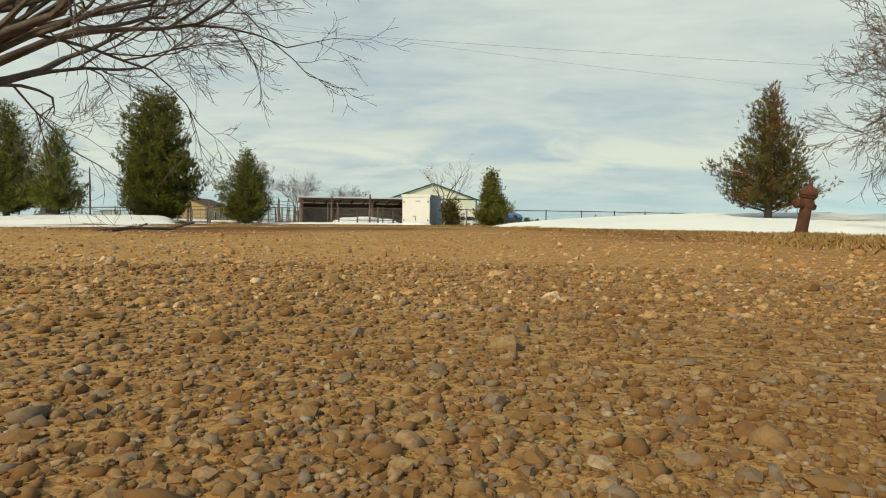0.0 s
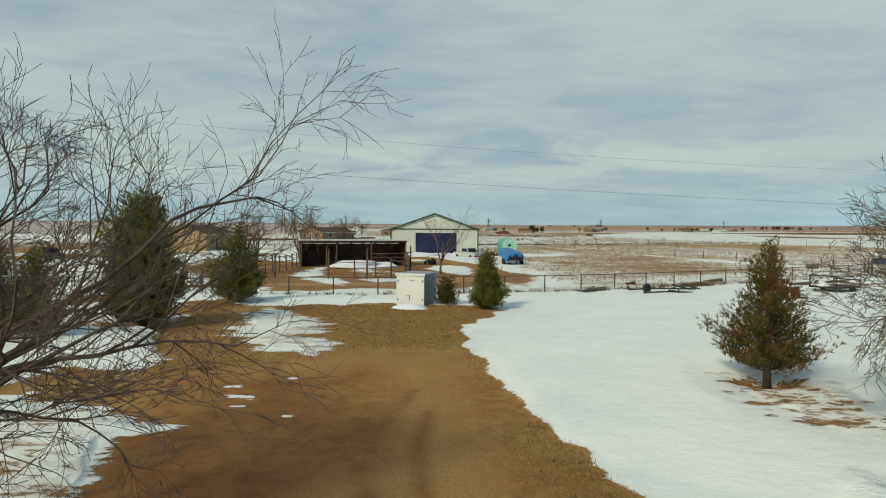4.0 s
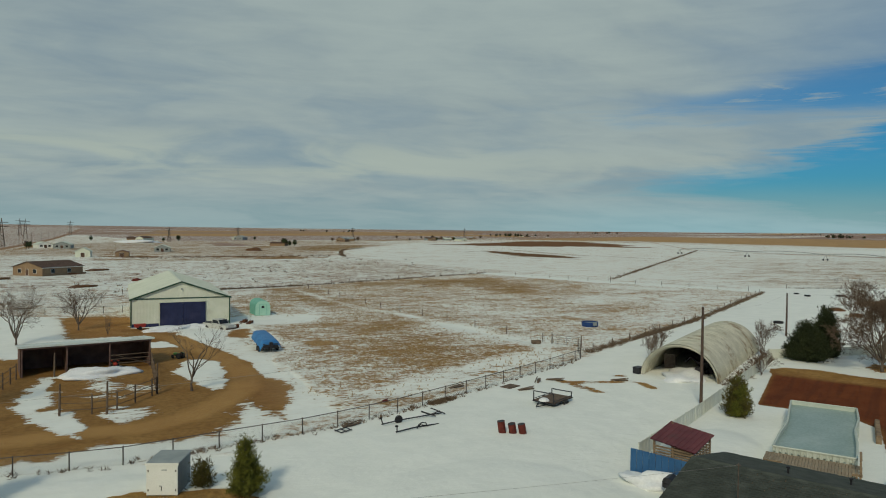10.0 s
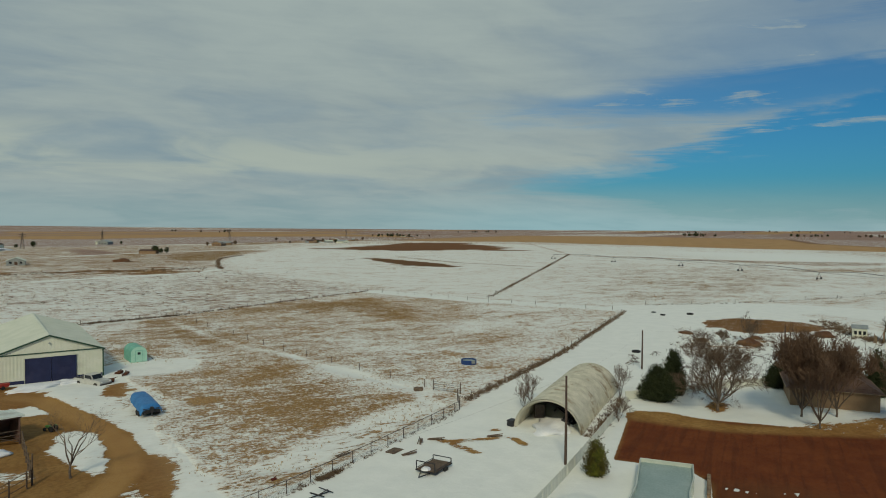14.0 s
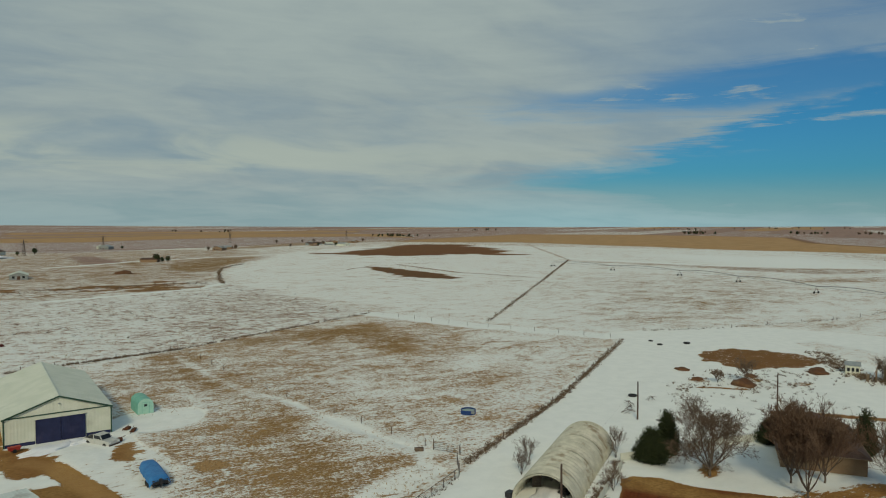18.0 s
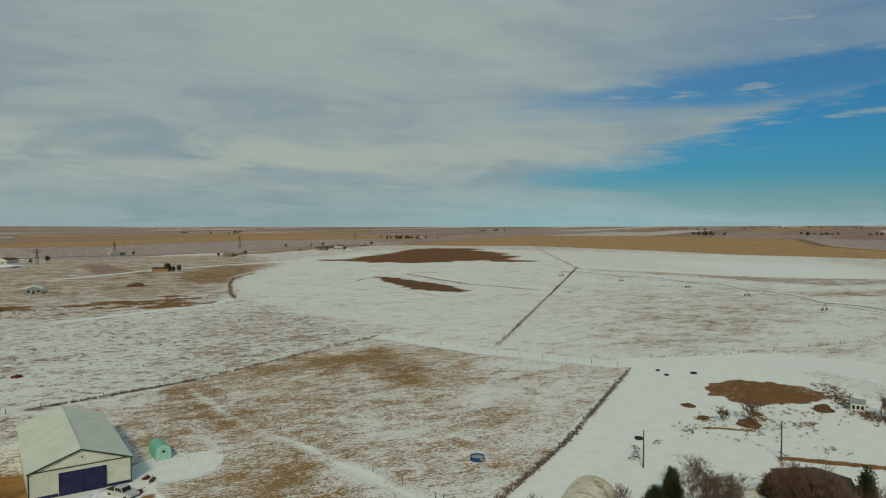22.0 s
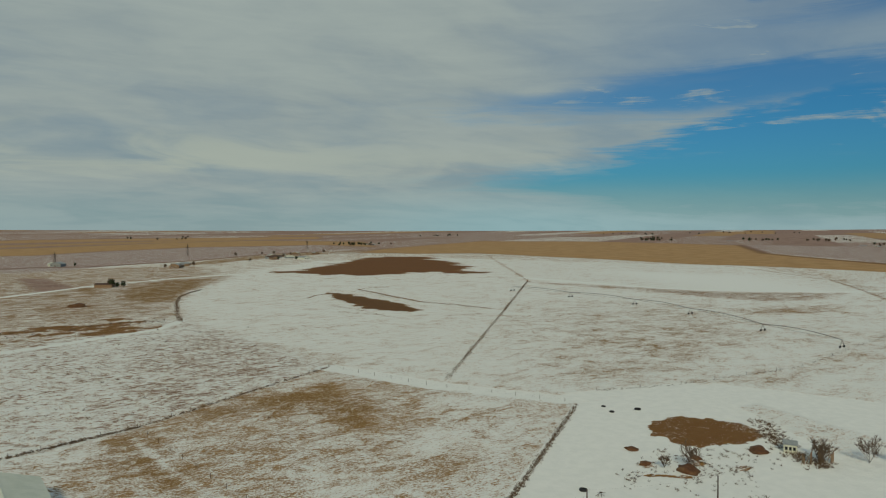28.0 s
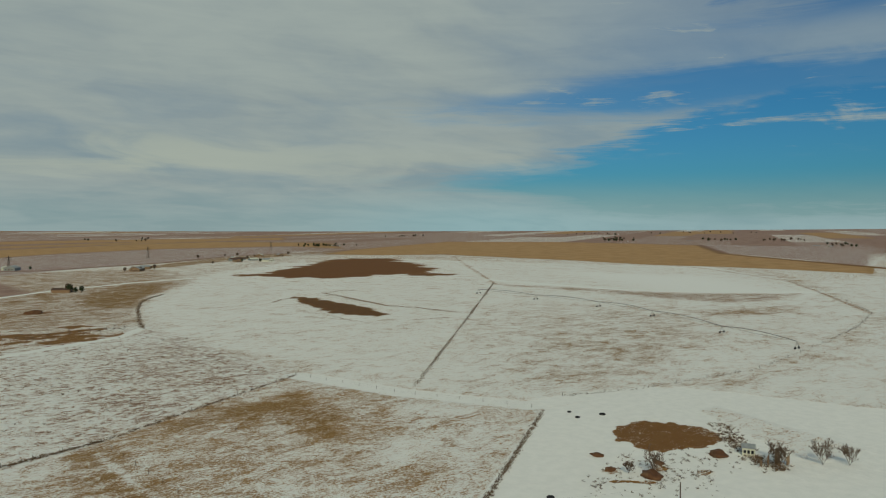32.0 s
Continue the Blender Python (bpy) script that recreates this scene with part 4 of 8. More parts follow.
    land.oval(14, 118, 6, 6, 0, 0.5, snow=0.75, ragged=0.7)
    # --- front yard: dead grass, driveway, drifts ---
    land.area([(-60, -60), (60, -60), (60, 10), (14, 38), (10, 46), (-12, 47.0), (-34, 51), (-60, 50)], 1.0, snow=0.90, ragged=0.5, dirt=0.15)
    land.area(jag([(-14, -30), (8, -30), (5.2, 3), (4.7, 8.6), (4.5, 10.6), (3.9, 13.2), (3.1, 15.8), (2.3, 19.5), (1.5, 25), (1.6, 33), (3.9, 38.6), (2.6, 41), (-2, 41.8), (-6.5, 41.4), (-9.5, 40.5), (-15.5, 38.5), (-15, 34), (-11.5, 29), (-12, 20), (-14, 10)], 0.8, 0.2, 51), 0.4, snow=0.04, dirt=0.12, ragged=0.85)
    land.area([(-6, -30), (2.4, -30), (2.0, 6), (2.2, 12), (2.6, 17), (1.9, 23), (1.5, 26.5), (-3, 26.4), (-8, 22), (-7.4, 17), (-6.2, 8)], 0.8, dirt=1.0, snow=0.0)
    land.area([(-3.6, -30), (1.7, -30), (1.2, 6), (0.6, 14), (-2.5, 14), (-3.6, 5)], 1.2, gravel=0.9)
    land.area(jag([(-10.6, 37.3), (-9.6, 40.6), (-8.2, 38.2), (-6.6, 37.0), (-5.0, 34.5), (-4.2, 31.0), (-3.2, 27.0), (-3.6, 24.8), (-6.4, 25.8), (-8.6, 29.0), (-9.6, 33.2)], 0.7, 0.35, 8), 0.8, snow=0.70, ragged=1.25)
    land.area([(-10.6, 41.4), (-8.1, 39.9), (-7.3, 41.6), (-5.1, 40.4), (-4.2, 43.6), (-8, 44.6)], 0.5, snow=0.85, ragged=0.9)
    land.area([(-6.0, 8), (-1.6, 9.5), (-0.8, 14), (-0.6, 20), (-4.5, 20.5), (-6.6, 15)], 1.8, red=0.30, wet_shade=0.06, gravel=0.0)
    land.area([(-6.5, 22.5), (1.4, 23.0), (1.4, 26.4), (-3, 26.2)], 1.0, gravel=0.45, red=0.0)
    # shade at the take-off spot, painted as a soft dark disc
    land.oval(0, 0, 1.2, 1.2, 0, 0.8, wet_shade=0.45)
    land.area([(-3.4, 3.4), (-2.8, 6.5), (-4.2, 10), (-9, 10), (-9, 3)], 0.9, wet_shade=0.50, red=0.42, gravel=0.0)
    land.area(jag([(1.7, 4.5), (3.5, 5.2), (3.5, 8.5), (2.8, 12), (1.9, 13)], 0.5, 0.2, 54), 0.5, dirt=0.95, red=0.15)
    land.band([(0.9, 5), (0.8, 10), (0.5, 15), (0.1, 20), (-0.6, 24)], 1.3, 0.9, gravel=0.62, red=0.0)
    land.area(jag([(-3.0, 8.2), (-3.0, 9.6), (-4.0, 11.2), (-7, 11), (-7, 8)], 0.5, 0.3, 57), 0.8, red=0.55, wet_shade=0.40, gravel=0.0)
    land.area(jag([(-5.8, 10.9), (-4.7, 11.5), (-2.9, 9.2), (-2.3, 7.3), (-1.9, 5.6), (-2.4, 4.6), (-7, 4.6), (-8, 10)], 0.5, 0.25, 58), 0.7, red=0.42, wet_shade=0.34, gravel=0.0)
    land.area(jag([(3.1, 14.3), (3.5, 12.7), (2.9, 6.8), (2.4, 5.2), (1.7, 5.0), (2.0, 7.2), (2.4, 11)], 0.5, 0.25, 59), 0.6, red=0.30, wet_shade=0.16, gravel=0.0, dirt=0.9)
    for tyre in ([(-0.6, 11.7), (-0.95, 14.2), (-0.9, 16.5), (-0.2, 20)], [(0.3, 12.5), (0.1, 15), (0.3, 18)], [(-2.8, 9), (-4.4, 15), (-5.6, 20)], [(-1.9, 8), (-3.2, 15), (-4.4, 20.5), (-5.0, 24)]):
        land.band(tyre, 0.25, 0.2, red=0.35, wet_shade=0.06, gravel=0.0)
    land.area(jag([(-12.0, 20.5), (-12.3, 22.9), (-10.6, 22.4), (-9.6, 21.8), (-8.7, 23.1), (-8.7, 24.0), (-11.2, 28.4), (-14.2, 33.0), (-16.5, 36.5), (-24, 38), (-24, 20)], 0.7, 0.3, 52), 0.6, snow=0.78, ragged=1.17)
    land.oval(-12.4, 34.5, 1.3, 2.6, -20, 0.3, snow=0.7, ragged=0.6)
    land.area(jag([(-21.6, 39.6), (-22.8, 42.8), (-21.9, 44.9), (-20.2, 45.0), (-18.8, 42.4), (-20.2, 41.0)], 0.6, 0.4, 55), 0.6, snow=0.08, dirt=0.5, red=0.25, wet_shade=0.2, ragged=1.17)
    land.area(jag([(-14.2, 38.2), (-14.8, 42.6), (-12.4, 43.6), (-11.2, 41.0), (-11.2, 37.0), (-9.8, 32.8), (-9.4, 30.2), (-10.8, 30.2), (-11.6, 33.0), (-12.4, 36.4)], 0.6, 0.35, 56), 0.6, snow=0.06, dirt=0.45, red=0.2, wet_shade=0.2, ragged=1.17)
    land.area(jag([(-14, 20.5), (-11.2, 19.3), (-10.7, 20.0), (-9.7, 19.2), (-7.3, 17.7), (-5.1, 16.4), (-5.5, 15.8), (-6.4, 15.6), (-5.9, 14.5), (-5.7, 13.8), (-5.5, 12.9), (-4.8, 12.2), (-4.8, 11.6), (-5.4, 11.8), (-6.0, 11.2), (-8.0, 9.6), (-14, 9)], 0.5, 0.2, 53), 0.6, snow=0.72, ragged=1.25)
    for x, y, rx, ry in ((-4.9, 19.2, 0.7, 0.3), (-4.6, 18.2, 0.35, 0.2), (-5.4, 20.4, 0.5, 0.2), (-3.6, 20.3, 0.3, 0.15), (-3.2, 17.4, 0.25, 0.15), (-4.0, 21.5, 0.5, 0.12)):
        land.oval(x, y, rx, ry, -20, 0.5, snow=0.75, ragged=1.1)
    land.oval(-13.6, 31.2, 2.0, 1.4, 0, 0.5, snow=0.2, dirt=0.5, ragged=0.8)
    land.oval(9.8, 18.3, 1.6, 2.8, 12, 0.8, snow=0.46, dirt=0.6, wet_shade=0.3, ragged=1.3)
    land.oval(9.85, 20.1, 0.8, 0.6, 0, 0.5, snow=0.1, dirt=0.8)
    # litter-flecked snow by the elm, dulled to paint in the tree's shade
    land.area([(4.9, 7.5), (9.5, 7.5), (11, 13), (8.0, 14.0), (5.2, 11.5)], 1.5, snow=1.02, ragged=1.32)
    land.area(jag([(9.4, 19.7), (12.0, 20.5), (13.0, 19.8), (8.6, 13.1), (8.5, 14.0), (9.0, 16.6)], 0.8, 0.3, 16), 1.6, snow=0.66, ragged=1.4, dirt=0.5, wet_shade=0.25)
    land.oval(5.5, 10.0, 0.55, 0.5, 0, 0.6, snow=0.30, ragged=1.2)
    land.oval(-1.2, 39.3, 1.0, 0.7, 0, 0.4, snow=0.95, ragged=0.3)
    land.oval(-1.5, 19.0, 0.35, 5.5, 8, 0.6, dirt=1.0, red=0.15)
    # --- height of the drifts ---
    for x, y, rx, ry, t, h in ((13, 26, 10.5, 15, -28, 0.62), (20, 42, 14, 9, 25, 0.25), (-14, 29, 6, 7, 0, 0.42), (-6, 43.4, 8, 1.8, 0, 0.18), (-30, 85, 12, 22, 20, 0.5), (-8.2, 72.5, 3.2, 4.6, 0, 0.35), (0, 102, 5, 7, 0, 0.3), (57, 62, 10, 5, 30, 0.2), (35, 37.5, 5, 3, 40, 0.5)):
        k, s = math.cos(radians(t)), math.sin(radians(t))
        a, b = ((X - x) * k + (Y - y) * s) / rx, (-(X - x) * s + (Y - y) * k) / ry
        c["drift"] += h * np.clip(1 - (a * a + b * b), 0, 1) ** 0.8 * np.clip(c["snow"] * 2 - 0.6, 0, 1)


def ground_height(X, Y, drift):
    R = np.hypot(X, Y)
    roll = 0.12 * np.sin(X * 0.031 + 1.0) * np.sin(Y * 0.027) * np.clip((R - 60) / 60, 0, 1)
    rise = 28.0 * np.clip((R - 1100) / 3900, 0, 3) ** 1.3
    hump = 0.06 * np.exp(-(((X + 2.6) / 0.9) ** 2 + ((Y - 4.2) / 1.2) ** 2))
    lumps = 0.008 * np.sin(X * 3.1 + np.sin(Y * 2.3)) * np.sin(Y * 2.7 + 1.3) * np.clip((R - 0.5) / 2, 0, 1)
    return roll + rise + hump + lumps + drift - 0.004


def make_ground():
    turn = np.radians(np.concatenate([np.arange(-76, 41, 0.225), np.arange(41, 284, 3.0)]))
    radius = np.concatenate([[0.0], 0.2 * 1.0166 ** np.arange(0, 300), 27.9 * 1.0088 ** np.arange(0, 460), 1570 * 1.022 ** np.arange(0, 104)])
    A, Rr = np.meshgrid(turn, radius)
    X, Y = -np.sin(A) * Rr, np.cos(A) * Rr
    land = Land(X, Y)
    paint(land)
    Z = ground_height(X, Y, land.cover["drift"])
    nr, na = X.shape
    idx = np.arange(nr * na).reshape(nr, na)
    a, b = idx[:-1], idx[1:]
    quads = np.stack([a, np.roll(a, -1, 1), np.roll(b, -1, 1), b], -1).reshape(-1, 4)[:, ::-1]
    m = bpy.data.meshes.new("ground")
    m.vertices.add(nr * na)
    m.vertices.foreach_set("co", np.stack([X, Y, Z], -1).astype(np.float32).ravel())
    m.loops.add(quads.size)
    m.loops.foreach_set("vertex_index", quads.astype(np.int32).ravel())
    m.polygons.add(len(quads))
    m.polygons.foreach_set("loop_start", np.arange(0, quads.size, 4, dtype=np.int32))
    m.polygons.foreach_set("use_smooth", np.ones(len(quads), bool))
    m.update(calc_edges=True)
    for k in ("snow", "ragged", "dirt", "gravel", "stubble", "plough", "red", "wet_shade", "lump"):
        m.attributes.new(k, "FLOAT", "POINT").data.foreach_set("value", land.cover[k].astype(np.float32).ravel())
    m.materials.append(M_GROUND)
    return tagged(new("ground", m), "snow-patched winter plain of dead grass and bare red earth", "ground", kind="structure")


make_ground()


def level(x, y):
    """The ground's height at a place, by the same fields."""
    X, Y = np.array([[float(x)]]), np.array([[float(y)]])
    land = Land(X, Y)
    paint(land)
    return float(ground_height(X, Y, land.cover["drift"])[0, 0])


# ---- trees ----
def grow(rng, base, heading, length, radius, depth, out, bend=0.25, lift=0.12, kids=(3, 4), shrink=0.66, steps=4, spread=0.75, thin=0.6, tips=1):
    """Adds a limb and its side limbs to out, as (points, radii, depth)."""
    pts, radii = [base.copy()], [radius]
    d, p = heading.normalized(), base.copy()
    for i in range(steps):
        d = (d + Vector((rng.uniform(-1, 1), rng.uniform(-1, 1), rng.uniform(-1, 1))) * bend * 0.5 + Vector((0, 0, lift))).normalized()
        p = p + d * (length / steps)
        pts.append(p.copy())
        radii.append(radius * (1 - (1 - thin) * (i + 1) / steps))
    out.append((pts, radii, depth))
    if depth <= 0:
        return
    for k in range(rng.randint(*kids)):
        at = rng.uniform(0.35, 1.0) if k else 1.0
        i = min(int(at * steps), steps - 1)
        q = pts[i].lerp(pts[i + 1], at * steps - i) if at < 1 else pts[-1]
        axis = Vector((rng.uniform(-1, 1), rng.uniform(-1, 1), rng.uniform(-1, 1)))
        side = (axis - d * axis.dot(d)).normalized()
        h = (d + side * rng.uniform(0.5, 1.2) * spread).normalized()
        grow(rng, q, h, length * shrink * rng.uniform(0.75, 1.15), radius * rng.uniform(0.45, 0.62), depth - 1, out, bend * 1.1, lift, kids, shrink, max(2, steps - 1) if depth > 2 else tips, spread, 0.5, tips)


def bare_tree(label, at, seed, trunks, height, depth=4, twig=M_BARK, kids=(3, 4), spread=0.75, lift=0.12, shrink=0.66, girth=0.12, bend=0.3, group="", stem=0.0, name="bare_tree", fine=0.0045, tips=1):
    """A leafless tree: trunk and crown of tapered limbs. trunks: headings of the main limbs."""
    rng = random.Random(seed)
    tree = thing(name, label, "tree", (at[0], at[1], level(*at[:2]) - 0.03), 0, group)
    limbs, trunk = [], Build()
    top = Vector((0, 0, stem))
    if stem:
        lean = Vector((rng.uniform(-0.05, 0.05), rng.uniform(-0.05, 0.05), stem * 0.5))
        trunk.tube([(0, 0, -0.1), (0, 0, 0.12), lean, top], [girth * 1.9, girth * 1.4, girth * 1.15, girth * 1.1], 10)
    for h in trunks:
        h = Vector(h)
        grow(rng, top.copy(), h, height * 0.42 * h.length, girth * rng.uniform(0.7, 1.0), depth, limbs, bend, lift, kids, shrink, 5, spread, 0.6, tips)
    crown = Build()
    for pts, radii, d in limbs:
        if d >= depth:
            trunk.tube(pts, radii, 7, False)
        else:
            crown.tube(pts, [max(r, fine) for r in radii], 5 if d >= depth - 1 else 3, False)
    part("trunk", trunk, M_BARK, tree, smooth=True)
    part("crown", crown, twig, tree)
    return tree


def conifer(label, at, height, width, seed, needles=M_PINE, second=None, bare=0.06, density=1.0, tip=1.0, name="pine_tree", group="", spray=0.20, lumps=0.22, taper=0.80, mixed=-0.02, blades=7, wide=0.11):
    """An evergreen: trunk, whorled limbs, and a crown of many small needle sprays with gaps."""
    rng = random.Random(seed)
    z0 = level(*at[:2])
    tree = thing(name, label, "tree", (at[0], at[1], z0 - 0.03), 0, group)
    trunk = Build().tube([(0, 0, -0.1), (0.02, 0, height * 0.3), (0, 0.02, height * 0.7), (0, 0, height * 0.97)], [height * 0.028, height * 0.022, height * 0.012, 0.01], 8)
    crowns = [Build(), Build()]
    n = int(46 * density * height ** 0.6)
    up3 = Vector((0, 0, 1))
    for i in range(n):
        t = (i + rng.random()) / n
        f = 1 - (1 - t) ** 0.62
        z = height * (bare + (0.985 - bare) * f)
        a = i * 2.39996 + rng.uniform(-0.35, 0.35)
        env = width * 0.5 * min(1.0, 0.62 + f * 3.2) * (1 - f) ** taper + 0.05
        env *= rng.uniform(0.80, 1.14) * (1 + lumps * noise.noise(Vector((math.cos(a) * 1.6, math.sin(a) * 1.6, z * 1.1 + seed * 3))))
        out = Vector((math.cos(a), math.sin(a), 0))
        foot = Vector((0, 0, z - env * 0.22))
        end = out * env + Vector((0, 0, z + env * 0.16))
        midp = foot.lerp(end, 0.55) - up3 * env * 0.05
        trunk.tube([foot, midp, end], [0.008 + height * 0.0028, 0.008, 0.003], 3, False)
        tone = noise.noise(end * 0.9 + Vector((seed, 0, 0))) + rng.uniform(-0.35, 0.35)
        b = crowns[1] if second and tone > mixed else crowns[0]
        for k in range(int(7 + 26 * env / (width * 0.5))):
            s = 0.22 + 0.80 * rng.random() ** 0.7
            q = (foot.lerp(midp, s / 0.55) if s < 0.55 else midp.lerp(end, (s - 0.55) / 0.45))
            q = q + Vector((rng.gauss(0, 1), rng.gauss(0, 1), rng.gauss(0, 0.8))) * spray * (0.35 + 0.55 * s)
            tuft = (out * 0.6 + up3 * rng.uniform(0.35, 1.1) + Vector((rng.uniform(-1, 1), rng.uniform(-1, 1), rng.uniform(-1, 1))) * 0.45).normalized()
            for j in range(blades):
                d = (tuft * 0.75 + Vector((rng.uniform(-1, 1), rng.uniform(-1, 1), rng.uniform(-1, 1))) * 0.75).normalized()
                ln = spray * rng.uniform(0.55, 1.1)
                side = d.cross(Vector((rng.uniform(-1, 1), rng.uniform(-1, 1), rng.uniform(-1, 1)))).normalized() * ln * wide
                m = q + tuft * spray * rng.uniform(0.0, 0.9)
                b.poly([m - side, m + side, m + d * ln])
    part("trunk", trunk, M_BARK, tree, smooth=True)
    part("crown", crowns[0], needles, tree)
    if second:
        part("browned_crown", crowns[1], second, tree, "winter-browned sprays")
    return tree


# the two yard trees whose twigs frame the take-off
bare_tree("large leafless elm with long drooping limbs beside the driveway", (-7.0, 8.6), 11,
          [(1.08, 0.24, 0.58), (0.84, 0.46, 0.46), (0.88, 0.05, 0.58), (0.5, 0.6, 0.6), (-0.5, 0.3, 0.8), (0.75, -0.2, 0.50), (-0.2, -0.6, 0.8), (0.7, 0.7, 0.50), (0.35, 0.5, 0.6), (-0.5, -0.1, 1.0), (0.85, 0.3, 0.50)],
          5.8, 6, M_BARK, (3, 3), 0.66, 0.0, 0.68, 0.09, 0.34, "", 1.6, "bare_tree", 0.0034, 2)
bare_tree("leafless elm with fine dark twigs on the snow", (14.2, 15.5), 23,
          [(-0.90, 0.0, 0.45), (-0.80, -0.4, 0.62), (-0.80, 0.45, 0.55), (-0.6, 0.1, 0.9), (0.5, 0.2, 0.8), (0.2, -0.6, 0.8), (-0.88, -0.1, 0.25), (-0.3, -0.2, 1.0), (-0.85, 0.2, 0.70), (-0.9, -0.25, 0.3), (-0.7, 0.3, 0.35), (-0.75, -0.2, 0.85)],
          5.4, 6, M_BARK, (3, 3), 0.62, -0.012, 0.67, 0.085, 0.34, "", 1.2, "bare_tree", 0.0055, 2)

conifer("tall dense green pine on the snowy lawn edge", (-13.0, 31.6), 6.3, 3.1, 3, density=3.8, group="yard pines", blades=11, spray=0.15, lumps=0.7, taper=0.38, wide=0.10)
conifer("rounded green pine by the pipe gate", (-11.7, 41.8), 4.7, 3.2, 4, density=2.6, group="yard pines", blades=10, spray=0.15, lumps=0.8, taper=0.75, wide=0.075)
conifer("thin young pine with open branches in the snow", (-14.9, 26.7), 3.5, 1.9, 5, density=1.3, group="yard pines", blades=10, spray=0.16, lumps=0.8, taper=0.9, wide=0.07)
conifer("tall green pine beyond the bare elm", (-17.2, 27.2), 4.6, 2.6, 6, density=2.0, group="yard pines", blades=9, spray=0.17, lumps=0.7, wide=0.08)
conifer("small pointed green pine standing beside the white box", (3.1, 39.6), 3.4, 2.1, 7, density=2.1, group="yard pines", blades=11, spray=0.15, lumps=0.9, taper=1.0, wide=0.075)
conifer("open red cedar, half browned, on a bare snow-free ring", (9.85, 20.2), 4.4, 2.55, 8, M_CEDARG, M_CEDARB, 0.17, 2.1, 1, "cedar_tree", "", 0.12, 1.0, 0.9, 0.16, 9, 0.085)
conifer("scraggly dark shrub against the white box", (0.85, 41.6), 1.7, 1.0, 9, M_CEDARG, None, 0.05, 0.45, 1, "shrub", "", 0.2, 0.4)
conifer("dark cedar bush at the white panel fence", (42.9, 43.7), 3.4, 1.9, 10, M_CEDARG, M_PINE, 0.02, 1.4, 1, "cedar_bush", "", 0.2, 0.3, 0.5)
conifer("broad blackish juniper behind the red garden", (70.3, 60.9), 4.7, 5.0, 12, M_JUNIPER, None, 0.0, 2.2, 1, "juniper", "junipers", 0.34, 0.2)
conifer("tall blackish juniper next to a broad one", (74.8, 62.0), 6.3, 3.1, 13, M_JUNIPER, None, 0.0, 2.0, 1, "juniper", "junipers", 0.34, 0.2)
conifer("small blackish juniper beside the bare thicket", (92.0, 57.8), 3.6, 3.4, 14, M_JUNIPER, None, 0.0, 1.2, 1, "juniper", "junipers", 0.32, 0.2)
conifer("narrow dark cypress by the brown house", (99.4, 47.4), 6.6, 3.0, 15, M_JUNIPER, None, 0.0, 1.3, 1, "juniper", "junipers", 0.34, 0.2)
conifer("narrow dark cypress at the garden's corner", (88.5, 36.4), 5.4, 2.4, 16, M_JUNIPER, None, 0.0, 1.3, 1, "juniper", "junipers", 0.34, 0.2)

UPRIGHT = [(0.25, 0.1, 1.0), (-0.3, 0.15, 0.9), (0.1, -0.35, 0.95), (-0.1, 0.35, 1.0)]
bare_tree("small bare forked tree in the snow oval", (0.4, 67.0), 31, [(0.45, 0.0, 1.0), (-0.25, 0.1, 1.15), (0.1, -0.4, 0.8), (0.3, 0.3, 1.0)], 5.2, 5, M_TWIGRED, (2, 3), 0.75, 0.10, 0.68, 0.09, 0.3, "", 1.2)
bare_tree("small bare tree with upswept twigs at the corral", (-17.2, 65.4), 32, UPRIGHT, 5.2, 5, M_TWIGRED, (3, 4), 0.75, 0.16, 0.66, 0.10, 0.3, "corral trees", 1.3)
bare_tree("bare grey tree behind the loafing shed", (-20.5, 100.0), 33, UPRIGHT + [(0.5, -0.2, 0.8), (-0.5, 0.3, 0.7)], 7.0, 5, M_TWIGRED, (3, 4), 0.85, 0.1, 0.66, 0.1, 0.3, "corral trees", 0.8)
bare_tree("bare grey tree near the barn's corner", (-15.0, 112.0), 34, UPRIGHT + [(0.5, -0.2, 0.8), (-0.5, 0.3, 0.7)], 6.0, 5, M_TWIGRED, (3, 4), 0.85, 0.1, 0.66, 0.09, 0.3, "corral trees", 0.8)
bare_tree("low bare bush at the barn's side", (-10.5, 106.0), 35, UPRIGHT, 3.2, 3, M_TWIGRED, (3, 4), 0.8, 0.1, 0.62, 0.04, 0.3, "", 0.0, "bare_bush")
WIDE = [(0.7, 0.2, 0.75), (-0.7, 0.2, 0.75), (0.2, -0.7, 0.8), (0.0, 0.7, 0.85), (0.1, 0.0, 1.1), (-0.5, -0.5, 0.8)]
bare_tree("wide spreading bare elm in the east yard", (72.6, 53.0), 36, WIDE + [(0.6, -0.4, 0.5), (-0.6, 0.4, 0.5), (0.3, 0.5, 0.9)], 8.4, 6, M_TWIGRED, (3, 4), 0.85, 0.08, 0.66, 0.13, 0.34, "east yard trees", 1.0, "bare_tree", 0.009)
for j, (x, y, h, d) in enumerate(((76.4, 42.0, 8.6, 6), (79.6, 46.2, 7.8, 6), (83.4, 44.0, 7.6, 5), (85.6, 36.2, 7.4, 5))):
    bare_tree("dense brown leafless tree in front of the cottage", (x, y), 40 + j, WIDE + [(0.3, 0.4, 1.0), (-0.3, 0.3, 1.0)], h, d, M_TWIGDARK, (3, 4), 0.66, 0.17, 0.68, 0.10, 0.3, "east yard trees", 0.9, "bare_tree", 0.0155)
